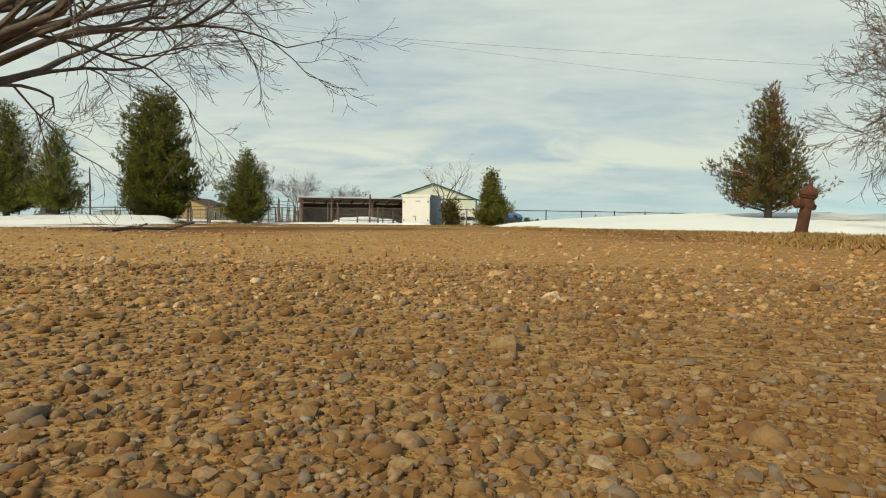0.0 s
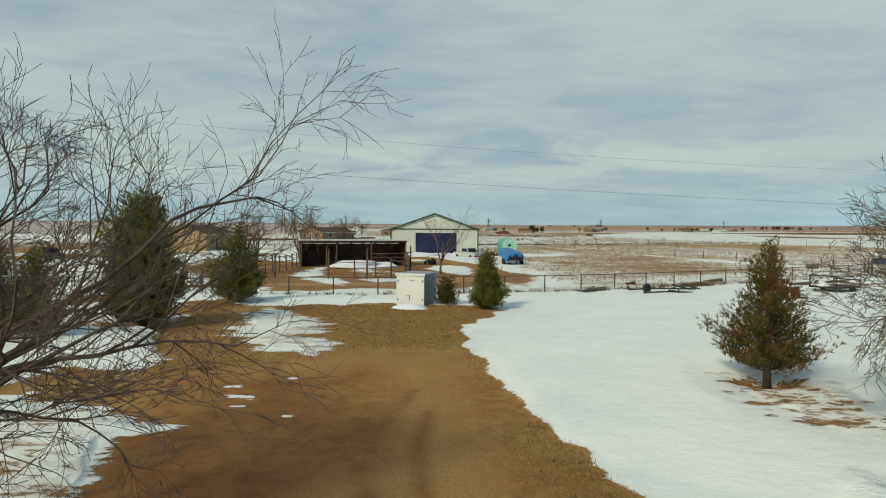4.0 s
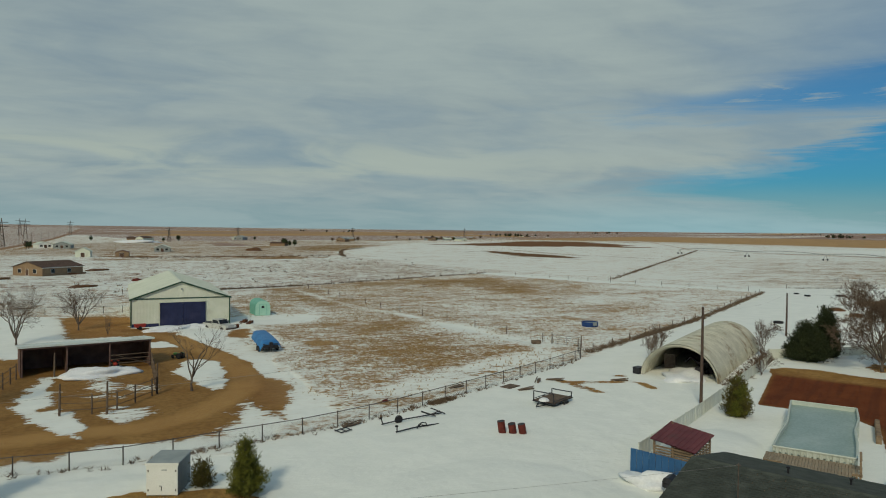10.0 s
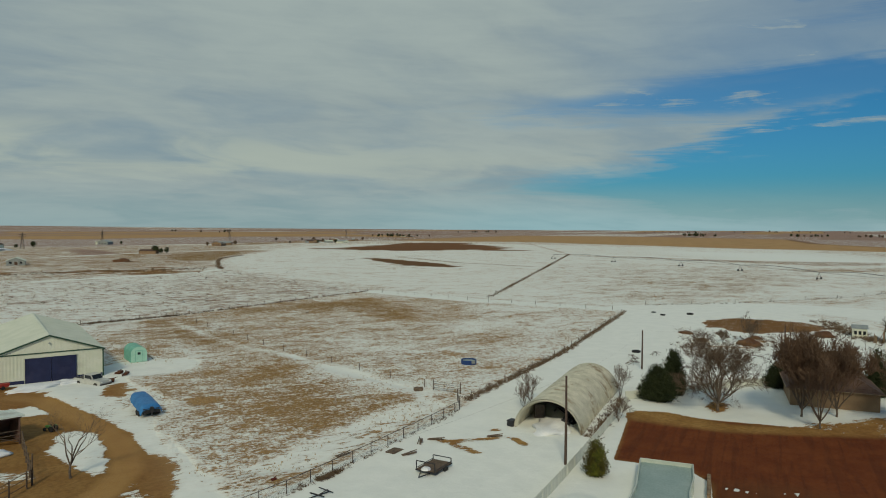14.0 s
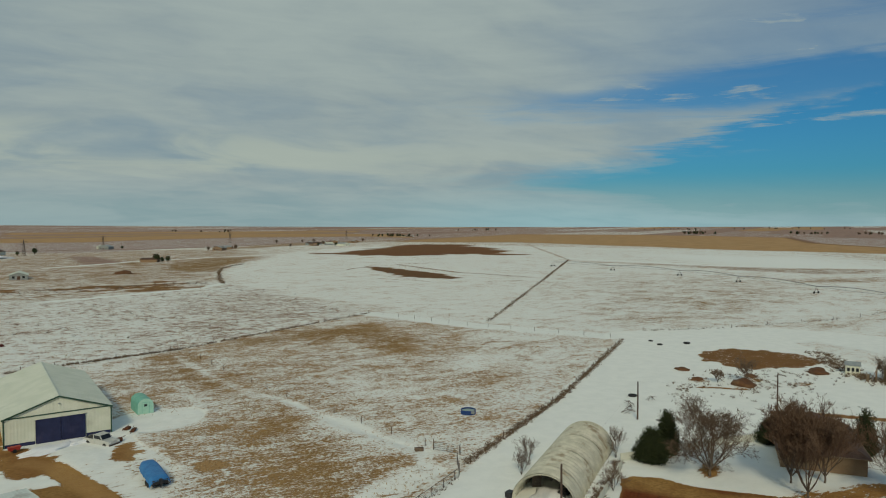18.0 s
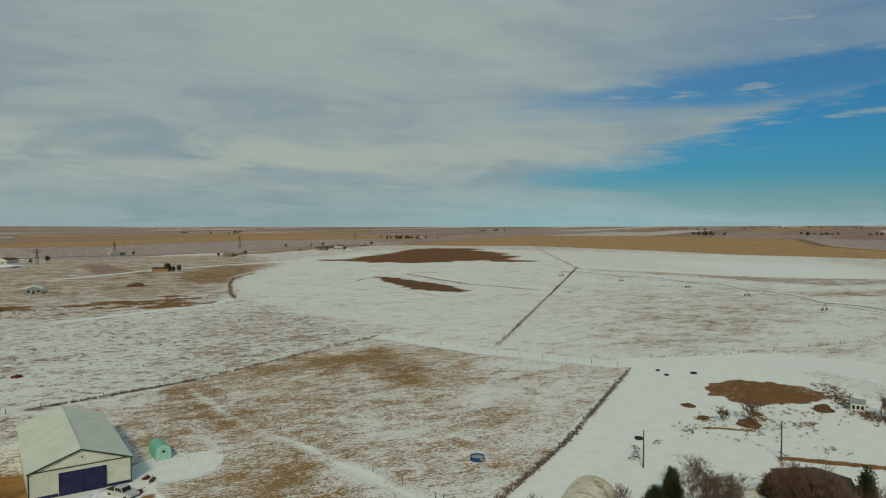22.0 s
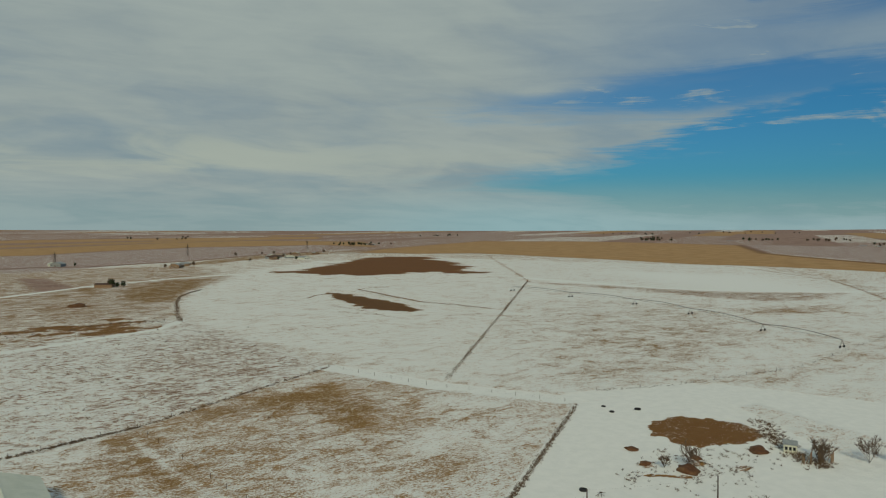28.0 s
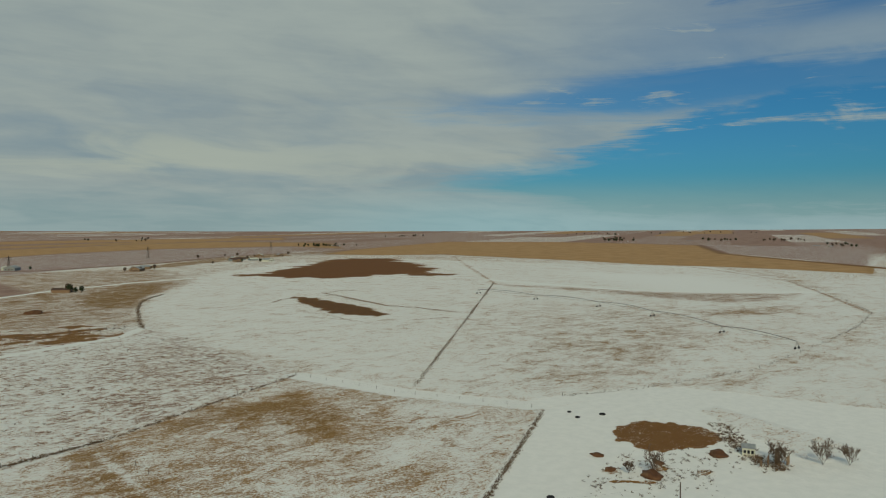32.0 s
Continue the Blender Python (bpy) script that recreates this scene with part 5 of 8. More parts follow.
bare_tree("low tangle of bare brush under the elm", (74.6, 54.6), 57, UPRIGHT + [(0.9, 0.3, 0.35), (-0.9, -0.2, 0.35), (0.5, -0.8, 0.3)], 3.6, 4, M_TWIGRED, (3, 4), 0.9, 0.04, 0.66, 0.03, 0.35, "", 0.0, "bare_bush", 0.008)
bare_tree("low tangle of bare brush beside the white fence", (81.0, 60.0), 58, UPRIGHT + [(0.9, 0.3, 0.35), (-0.9, -0.2, 0.35)], 3.0, 4, M_TWIGRED, (3, 4), 0.9, 0.04, 0.66, 0.03, 0.35, "", 0.0, "bare_bush", 0.008)
for j, (x, y, h) in enumerate(((54.5, 68.5, 4.2), (51.5, 66.0, 3.4), (67.0, 64.4, 4.6), (58.0, 55.8, 3.4), (79.5, 66.0, 4.5), (124.0, 84.5, 6.0), (150.5, 69.0, 6.0), (160.5, 64.0, 6.4), (165, 60, 5.4), (154.5, 72.5, 4.6), (120.0, 88.0, 3.0))):
    bare_tree("wiry leafless shrub in the snow", (x, y), 60 + j, UPRIGHT + [(0.6, 0.3, 0.6), (-0.5, -0.4, 0.6)], h, 4, M_TWIGRED, (3, 4), 0.6, 0.1, 0.64, 0.032, 0.3, "wiry shrubs", 0.0, "bare_bush", 0.022 if x > 110 else 0.009)

# ---- fences ----
def along(pts, step):
    """Places at even steps along a line."""
    out, left = [Vector(pts[0])], step
    for a, b in zip(pts, pts[1:]):
        a, b = Vector(a), Vector(b)
        n = (b - a).length
        s = left
        while s < n - 1e-6:
            out.append(a.lerp(b, s / n))
            s += step
        left = s - n
    return out


def chain_fence(name, label, pts, height=1.18, step=3.05, mesh_gap=0.16):
    """Pipe posts, a top rail and diamond wire."""
    f = thing(name, label, "fence")
    wire = Build()
    posts = along([(*p, 0) for p in pts], step) + [Vector((*pts[-1], 0))]
    gz = [level(p.x, p.y) * 0.5 for p in posts]
    body = Build().lathe([(0.042, -0.3), (0.042, height), (0.050, height + 0.01), (0.045, height + 0.05), (0.01, height + 0.07)], 8)
    data = body.mesh("post", M_GALV, True)
    for p, z in zip(posts, gz):
        part("post", data, None, f, at=(p.x, p.y, z))
    for (a, za), (b, zb) in zip(zip(posts, gz), zip(posts[1:], gz[1:])):
        A, B = Vector((a.x, a.y, za)), Vector((b.x, b.y, zb))
        part("top_rail", Build().tube([A + Vector((0, 0, height - 0.02)), B + Vector((0, 0, height - 0.02))], 0.032, 6), M_GALV, f)
        L = (B - A).length
        up = Vector((0, 0, height - 0.06))
        n = int((L + height) / mesh_gap)
        for i in range(n):
            s = i * mesh_gap
            for flip in (0, 1):
                lo, hi = max(s - height, 0.0), min(s, L)
                if hi <= lo:
                    continue
                z0, z1 = s - lo, s - hi
                q = [A.lerp(B, lo / L) + up * min(1, z0 / height), A.lerp(B, hi / L) + up * (z1 / height)]
                if flip:
                    q = [A.lerp(B, (L - lo) / L) + up * min(1, z0 / height), A.lerp(B, (L - hi) / L) + up * (z1 / height)]
                wire.tube(q, 0.0032, 3, False)
        wire.tube([A + Vector((0, 0, 0.05)), B + Vector((0, 0, 0.05))], 0.004, 3, False)
    part("wire_mesh", wire, M_WIRE, f, "diamond chain-link wire")
    return f


YARD_LINE = [(-16.0, 47.3), (-4.3, 47.0), (2.4, 48.8), (9.0, 50.4), (15.7, 53.3), (25.4, 58.6), (37.2, 65.4), (44.0, 69.6)]
chain_fence("chain_fence", "chain-link yard fence with pipe posts and top rail", YARD_LINE)
chain_fence("chain_fence", "chain-link fence with pipe rail at the snowy west lawn", [(-50.0, 58.4), (-28.1, 51.6), (-24.4, 50.4), (-19.35, 49.0)])
chain_fence("chain_fence", "chain-link fence running off from the pipe gate", [(-18.9, 55.8), (-29.0, 66.8), (-39.5, 78.3)])
chain_fence("chain_fence", "far chain-link fence behind the loafing shed", [(-38, 131), (-26, 134), (-8.4, 134)], 1.2, 3.05, 0.3)


def pipe_gate(label, at, turn, width=2.4, height=1.25):
    g = thing("pipe_gate", label, "gate", (*at, level(*at)), turn, "pipe gates")
    for x in (0.03, width - 0.03):
        part("upright", Build().tube([(x, 0, 0.12), (x, 0, height)], 0.025, 6), M_GALV, g)
    for k in range(5):
        z = 0.15 + k * (height - 0.17) / 4
        part("bar", Build().tube([(0.03, 0, z), (width - 0.03, 0, z)], 0.02, 6), M_GALV, g)
    part("brace", Build().tube([(width / 2, 0, 0.14), (width / 2, 0, height)], 0.016, 6), M_GALV, g)
    for x in (-0.08, width + 0.06):
        part("post", Build().lathe([(0.06, -0.3), (0.06, height + 0.25), (0.02, height + 0.3)], 8), M_POST, g, at=(x, 0, 0))
    return g


pipe_gate("brown five-bar pipe gate shut across the lane", (-19.2, 48.95), -22, 1.5)
pipe_gate("brown five-bar pipe gate next to the yard fence", (-17.45, 48.2), -14, 1.4)
pipe_gate("pipe gate at the pasture's corner", (46.4, 80.4), -58, 4.2, 1.3)
pipe_gate("pipe gate between the yard and the pasture", (44.4, 70.2), 62, 4.0, 1.3)


def corral(label, runs, rails=3, height=1.5):
    c = thing("corral_fence", label, "fence")
    pd = Build().lathe([(0.07, -0.3), (0.07, height + 0.1), (0.03, height + 0.14)], 8).mesh("post", M_POST)
    for pts in runs:
        places = along([(*p, 0) for p in pts], 2.4) + [Vector((*pts[-1], 0))]
        for p in places:
            part("post", pd, None, c, at=(p.x, p.y, level(p.x, p.y)))
        for k in range(rails):
            z = 0.4 + k * (height - 0.45) / max(1, rails - 1)
            b = Build()
            for p, q in zip(places, places[1:]):
                b.tube([(p.x, p.y, z + 0.03), (q.x, q.y, z)], 0.03, 6)
            part("rail", b, M_POST, c)
    return c


corral("brown pipe-and-plank corral in front of the loafing shed", [[(-16.4, 63.0), (-15.8, 77.0)], [(-9.6, 61.4), (-6.1, 60.8), (-2.6, 66.6)], [(-2.6, 66.6), (-3.6, 79.6)]])
for x, y, h in ((-9.6, 61.2, 2.6), (-6.1, 60.6, 2.7), (-2.6, 66.8, 2.8), (-12.6, 77.6, 2.4), (-14.2, 60.6, 2.2)):
    solo("corral_post", Build().tube([(0, 0, -0.3), (0.03, 0.02, h * 0.6), (0.05, 0, h)], [0.10, 0.09, 0.07], 8), M_POST, "tall weathered wooden corral post", "post", (x, y, level(x, y)), 0, "corral posts")


def panel_fence(pts, height=1.15):
    """White sheet panels between posts."""
    f = thing("panel_fence", "long white weathered panel fence along the east yard", "fence")
    places = along([(*p, 0) for p in pts], 2.44)
    pd = Build().box((-0.05, -0.05, -0.3), (0.05, 0.05, height + 0.05), 0.01).mesh("post", M_WHITEFENCE)
    board = Build().box((0, -0.015, 0.03), (0.281, 0.012, height), 0.003).mesh("board", M_WHITEFENCE)
    for a, b in zip(places, places[1:]):
        L = (b - a).length
        turn = math.atan2(b.y - a.y, b.x - a.x)
        z = level(a.x, a.y) * 0.4
        m = Matrix.Translation((a.x, a.y, z)) @ Matrix.Rotation(turn, 4, "Z")
        part("post", pd, None, f, at=m)
        for k in range(8):
            part("board", board, None, f, at=m @ Matrix.Translation((0.05 + k * (L - 0.1) / 8, -0.006 * (k % 2), 0.006 * ((k * 5) % 3))))
        part("rail", Build().box((0.03, -0.05, height - 0.09), (L - 0.03, -0.022, height - 0.02), 0.006), M_WHITEFENCE, f, at=m)
    return f


panel_fence([(28.2, 37.2), (38.7, 43.8), (48.2, 50.0), (66.0, 61.9)])
panel_fence([(66.5, 63.0), (86.0, 60.5), (98, 57)])

# far fence lines of wooden posts, and the weeds drifted against them
def field_fence(label, pts, step, height=1.2):
    f = thing("field_fence", label, "fence")
    pd = Build().tube([(0, 0, -0.2), (0.01, 0, height)], [0.07, 0.06], 6).mesh("post", M_POST)
    places = along([(*p, 0) for p in pts], step)
    for p in places:
        part("post", pd, None, f, at=(p.x, p.y, level(p.x, p.y)))
    b = Build()
    for z in (0.4, 0.75, 1.1):
        for p, q in zip(places, places[1:]):
            b.tube([(p.x, p.y, z), (q.x, q.y, z)], 0.006, 3, False)
    part("wire", b, M_WIRE, f)


field_fence("wire field fence on dark wooden posts, south pasture side", [(48, 73), (83, 95), (142, 137)], 6)
field_fence("wire field fence on dark wooden posts, north pasture side", [(-14, 172), (28.5, 185.5), (103, 229)], 7)
field_fence("wire field fence across the pasture", [(28.5, 185), (36, 128), (46.5, 81)], 8)
field_fence("wire field fence along the lane to the circle", [(103, 229), (119, 181), (142, 141)], 8)
field_fence("wire field fence up the snow circle's edge", [(129, 187), (285, 345), (442, 505)], 14)
field_fence("wire fence round the far circle", [(160, 146), (187, 137), (250, 129), (341, 142), (407, 155), (478, 175), (545, 219), (684, 323), (776, 420)], 16)
field_fence("wire fence by the brown strip", [(-40, 366), (0, 371), (88, 408)], 14)


def weeds(label, pts, count, width, size, seed):
    """Dead weeds and tumbleweed, drifted along a line."""
    rng = random.Random(seed)
    b = Build()
    for i in range(count):
        s = rng.random() * (len(pts) - 1)
        k = min(int(s), len(pts) - 2)
        p = Vector((*pts[k], 0)).lerp(Vector((*pts[k + 1], 0)), s - k)
        p += Vector((rng.gauss(0, width), rng.gauss(0, width), 0))
        h = size * rng.uniform(0.4, 1.3)
        for j in range(11):
            d = Vector((rng.uniform(-1, 1), rng.uniform(-1, 1), rng.uniform(0.2, 1.2))).normalized()
            side = d.cross(Vector((rng.uniform(-1, 1), rng.uniform(-1, 1), 0.3))).normalized() * h * 0.055
            q = p + Vector((rng.uniform(-1, 1), rng.uniform(-1, 1), 0)) * h * 0.4
            b.poly([q - side, q + side, q + d * h])
    return solo("dead_weeds", b, M_HAY, label, "weeds", kind="stuff")


weeds("brown dead weeds banked along the pasture fence", [(47, 73), (83, 95), (142, 137)], 1300, 0.38, 0.50, 1)
weeds("brown weeds under the north fence", [(-10, 173.5), (28.5, 185.5), (103, 229)], 800, 0.5, 0.55, 2)
weeds("thin weeds along the circle's fence", [(129, 187), (285, 345), (442, 505)], 1500, 0.5, 0.6, 3)
weeds("thin weeds on the far circle's edge", [(160, 146), (187, 137), (250, 129), (341, 142), (407, 155), (478, 175), (545, 219)], 420, 0.5, 0.5, 4)
weeds("thin dark weeds on the snow circle's west edge", [(86, 391), (90, 417), (98, 457), (106, 494), (117, 534), (132, 566), (148, 589)], 900, 0.7, 0.7, 11)
weeds("scrubby dead brush on the bare mounds", [(113, 92), (106, 84), (128, 96), (127, 87.5), (132, 87.6), (123, 79.5), (134, 78), (121, 68), (123, 62)], 150, 1.5, 0.6, 12)
weeds("dead grass tufts under the yard fence", YARD_LINE, 260, 0.3, 0.35, 5)
weeds("dark rubble weeds on the brown strip", [(-30, 385), (30, 395), (76, 402)], 260, 8, 1.0, 6)
weeds("dark tussocks scattered on the snowy pasture", [(-20, 220), (30, 260), (70, 330)], 160, 26, 0.9, 7)
weeds("dead brush along the white fence", [(50, 52.5), (66, 63)], 160, 0.5, 0.6, 8)
weeds("dead brush round the east junk", [(150, 68), (152, 76), (160, 86), (172, 97)], 420, 1.6, 0.8, 9)
weeds("dry stalks on the bare mounds", [(112, 76), (128, 86), (147, 82)], 140, 5, 0.6, 10)


# ---- buildings ----
def ribbed(b, p0, p1, up, rib=0.30, depth=0.03, thick=0.04):
    """A sheet-metal wall from p0 to p1 with upright ribs; up: its height along z, or a function of the share along."""
    p0, p1 = Vector(p0), Vector(p1)
    d = p1 - p0
    n = max(2, int(d.length / rib))
    out = Vector((d.y, -d.x, 0)).normalized()
    tops = (lambda s: up) if isinstance(up, (int, float)) else up
    prof = []
    for i in range(n):
        for s, o in ((0.0, 0.0), (0.35, 0.0), (0.45, depth), (0.85, depth), (0.95, 0.0)):
            prof.append(((i + s) / n, o))
    prof.append((1.0, 0.0))
    k = len(b.v)
    for s, o in prof:
        q = p0 + d * s + out * o
        b.v += [tuple(q), (q.x, q.y, p0.z + tops(s))]
    b.f += [(k + 2 * i, k + 2 * i + 2, k + 2 * i + 3, k + 2 * i + 1) for i in range(len(prof) - 1)]
    k = len(b.v)
    for s in (0.0, 0.5, 1.0):
        q = p0 + d * s - out * thick
        b.v += [tuple(q), (q.x, q.y, p0.z + tops(s))]
    b.f += [(k + 1, k + 3, k + 2, k), (k + 3, k + 5, k + 4, k + 2)]
    return b


def ribbed_slope(b, a, c, drop, rib=0.4, depth=0.03):
    """A roof plane: from a to c along the ridge or eave, falling by the vector drop, ribs running down the fall."""
    a, c, drop = Vector(a), Vector(c), Vector(drop)
    d = c - a
    n = max(2, int(d.length / rib))
    nor = d.cross(drop).normalized()
    nor = nor if nor.z > 0 else -nor
    prof = []
    for i in range(n):
        for s, o in ((0.0, 0.0), (0.72, 0.0), (0.78, depth), (0.94, depth)):
            prof.append(((i + s) / n, o))
    prof.append((1.0, 0.0))
    k = len(b.v)
    for s, o in prof:
        q = a + d * s + nor * o
        b.v += [tuple(q), tuple(q + drop)]
    b.f += [(k + 2 * i, k + 2 * i + 2, k + 2 * i + 3, k + 2 * i + 1) for i in range(len(prof) - 1)]
    k = len(b.v)
    for s in (0.0, 1.0):
        q = a + d * s - nor * 0.05
        b.v += [tuple(q), tuple(q + drop)]
    b.f.append((k + 1, k + 3, k + 2, k))
    return b


def barn():
    W, L, E, P = 14.4, 31.0, 4.35, 6.9
    h = thing("barn", "large cream metal barn with closed navy sliding doors", "barn", (-8.0, 112.8, -0.05), 4.5)
    gable = lambda s: E + (P - E) * (1 - abs(2 * s - 1))
    door0, door1, top = 4.05, 10.75, 3.75
    part("front_wall_panel", ribbed(Build(), (0, 0, 0), (door0, 0, 0), E, 0.45, 0.012), M_CREAM, h)
    part("front_wall_panel", ribbed(Build(), (door1, 0, 0), (W, 0, 0), E, 0.45, 0.012), M_CREAM, h)
    g = Build()
    ribbed(g, (0, -0.02, E), (W, -0.02, E), lambda s: (P - E) * (1 - abs(2 * s - 1)) + 0.01, 0.45, 0.012)
    part("gable_panel", g, M_CREAM, h)
    part("door_header", ribbed(Build(), (door0, -0.01, top), (door1, -0.01, top), E - top, 0.45, 0.012), M_CREAM, h)
    part("side_wall", ribbed(Build(), (W, 0, 0), (W, L, 0), E, 0.45, 0.012), M_CREAM, h)
    part("side_wall", ribbed(Build(), (0, L, 0), (0, 0, 0), E, 0.45, 0.012), M_CREAM, h)
    part("back_wall", ribbed(Build(), (W, L, 0), (0, L, 0), gable, 0.45, 0.012), M_CREAM, h)
    o = 0.3
    sl = (P - E) / (W / 2)
    for sx in (-1, 1):
        part("roof_slope", ribbed_slope(Build(), (W / 2, -o, P + 0.08), (W / 2, L + o, P + 0.08), (sx * (W / 2 + o), 0, -sl * (W / 2 + o)), 0.6), M_ROOFSHEET, h)
        part("rake_trim", Build().extrude([(W / 2, -o - 0.05, P + 0.14), (W / 2 + sx * (W / 2 + o), -o - 0.05, P + 0.14 - sl * (W / 2 + o)), (W / 2 + sx * (W / 2 + o), -o - 0.05, P - 0.10 - sl * (W / 2 + o)), (W / 2, -o - 0.05, P - 0.10)], (0, 0.06, 0)), M_GREENTRIM, h)
        x = W / 2 + sx * (W / 2 + 0.02)
        part("corner_trim", Build().box((x - 0.09, -0.10, 0), (x + 0.09, 0.06, E), 0.01), M_GREENTRIM, h)
    part("header_trim", Build().box((0.3, -0.12, E - 0.06), (W - 0.3, -0.05, E + 0.10), 0.01), M_GREENTRIM, h)
    part("door_track", Build().box((door0 - 0.2, -0.22, top - 0.02), (door1 + 0.2, -0.10, top + 0.08), 0.02), M_CREAM, h)
    mid = (door0 + door1) / 2
    for a, b in ((door0, mid - 0.02), (mid + 0.02, door1)):
        d = part("sliding_door", ribbed(Build(), (a, -0.14, 0.05), (b, -0.14, 0.05), top - 0.08, 0.25, 0.008), M_NAVY, h)
        for x in (a, b - 0.08):
            part("door_stile", Build().box((x, -0.18, 0.05), (x + 0.08, -0.145, top - 0.05), 0.005), M_NAVY, d)
    for x0, x1 in ((0.1, door0 - 0.1), (door1 + 0.1, W - 0.1)):
        part("skirt", Build().box((x0, -0.07, 0.0), (x1, -0.035, 0.55), 0.005), M_NAVY, h, "dark painted skirt")
    part("yard_light", Build().lathe([(0.14, 0), (0.18, 0.08), (0.1, 0.2), (0.03, 0.24)], 10, (W / 2, -0.25, P - 1.2)), M_GREYTOP, h)
    part("ridge_cap", Build().extrude([(W / 2 - 0.3, -o, P + 0.02), (W / 2, -o, P + 0.15), (W / 2 + 0.3, -o, P + 0.02)], (0, L + 2 * o, 0)), M_ROOFSHEET, h)
    part("slab", Build().box((-0.1, -0.3, -0.2), (W + 0.1, L + 0.1, 0.03)), M_CONCRETE, h)


barn()


def loafing_shed():
    W, D = 12.2, 4.6
    h = thing("loafing_shed", "long dark open-fronted loafing shed with grey metal roof", "shed", (-15.6, 77.9, 0.0), 14)
    part("back_wall", ribbed(Build(), (W, D, 0), (0, D, 0), 2.55, 0.2, 0.02), M_SHEDDARK, h)
    for x in (0, W):
        part("side_wall", ribbed(Build(), (x, 0, 0), (x, D, 0), lambda s: 3.0 - 0.5 * s, 0.2, 0.02), M_SHEDDARK, h)
    part("partition", ribbed(Build(), (4.1, 0.3, 0), (4.1, D, 0), 2.3, 0.2, 0.02), M_SHEDDARK, h)
    part("front_beam", Build().box((-0.1, -0.08, 2.78), (W + 0.1, 0.10, 3.05), 0.02), M_SHEDDARK, h)
    for i in range(4):
        part("post", Build().box((-0.07, -0.07, -0.2), (0.07, 0.07, 2.8), 0.02), M_SHEDDARK, h, at=(0.1 + i * (W - 0.2) / 3, 0, 0))
    for i in range(9):
        part("rafter", Build().box((-0.04, -0.4, -0.16), (0.04, D + 0.2, -0.02)), M_SHEDDARK, h, at=Matrix.Translation((0.1 + i * (W - 0.2) / 8, 0, 3.1)) @ Matrix.Rotation(-math.atan2(0.5, D), 4, "X"))
    part("roof_sheet", ribbed_slope(Build(), (-0.3, -0.5, 3.19), (W + 0.3, -0.5, 3.19), (0, D + 0.9, -0.56), 0.5, 0.03), M_SHEDROOF, h)
    part("fascia", Build().box((-0.3, -0.55, 3.02), (W + 0.3, -0.50, 3.20), 0.01), M_SHEDROOF, h)
    for z in (0.6, 1.05, 1.5):
        part("stall_rail", Build().tube([(8.2, -0.05, z), (W, -0.05, z)], 0.05, 6), M_POST, h)
    part("stall_brace", Build().tube([(8.4, -0.12, 1.6), (W - 0.2, -0.12, 0.3)], 0.05, 6), M_POST, h)


loafing_shed()
for x, y, sx, sy, sz, tn in ((-2.6, 108.7, 4.2, 1.5, 0.62, 24), (1.4, 110.6, 2.4, 1.2, 0.55, 20)):
    solo("snow_drift", Build().blob((0, 0, 0), (sx, sy, sz), sx, 9, 26, 0.6), M_SNOW, "shovelled bank of snow before the barn doors", "snow drift", (x, y, level(x, y) - 0.08), tn, "barn snow banks", smooth=True)
cart = thing("red_cart", "small faded red cart at the barn's corner", "cart", (-6.6, 110.3, level(-6.6, 110.3)), 20)
part("tub", Build().extrude([(-0.7, -0.4, 0.35), (0.6, -0.4, 0.35), (0.8, -0.4, 0.85), (-0.8, -0.4, 0.85)], (0, 0.8, 0)), M_RED, cart)
part("handle", Build().tube([(0.7, 0, 0.5), (1.3, 0, 0.75), (1.5, 0, 0.7)], 0.03, 6), M_BLACKMETAL, cart)
for y in (-0.45, 0.45):
    part("wheel", Build().lathe([(0.05, -0.06), (0.26, -0.06), (0.28, 0), (0.26, 0.06), (0.05, 0.06)], 14), M_BLACK, cart, at=Matrix.Translation((-0.1, y, 0.28)) @ Matrix.Rotation(math.pi / 2, 4, "X"))
solo("tyre", Build().lathe([(0.2, -0.1), (0.33, -0.1), (0.36, 0), (0.33, 0.1), (0.2, 0.1)], 16), M_BLACK, "black tyre lying on the snow before the barn", "tyre", (-5.0, 108.8, level(-5.0, 108.8) + 0.1))
solo("snow_drift", Build().blob((0, 0, 0), (3.2, 2.0, 0.75), 3, 10, 28, 0.6), M_SNOW, "heap of old snow inside the loafing shed front", "snow drift", (-8.6, 77.0, 0.0), 14, smooth=True)


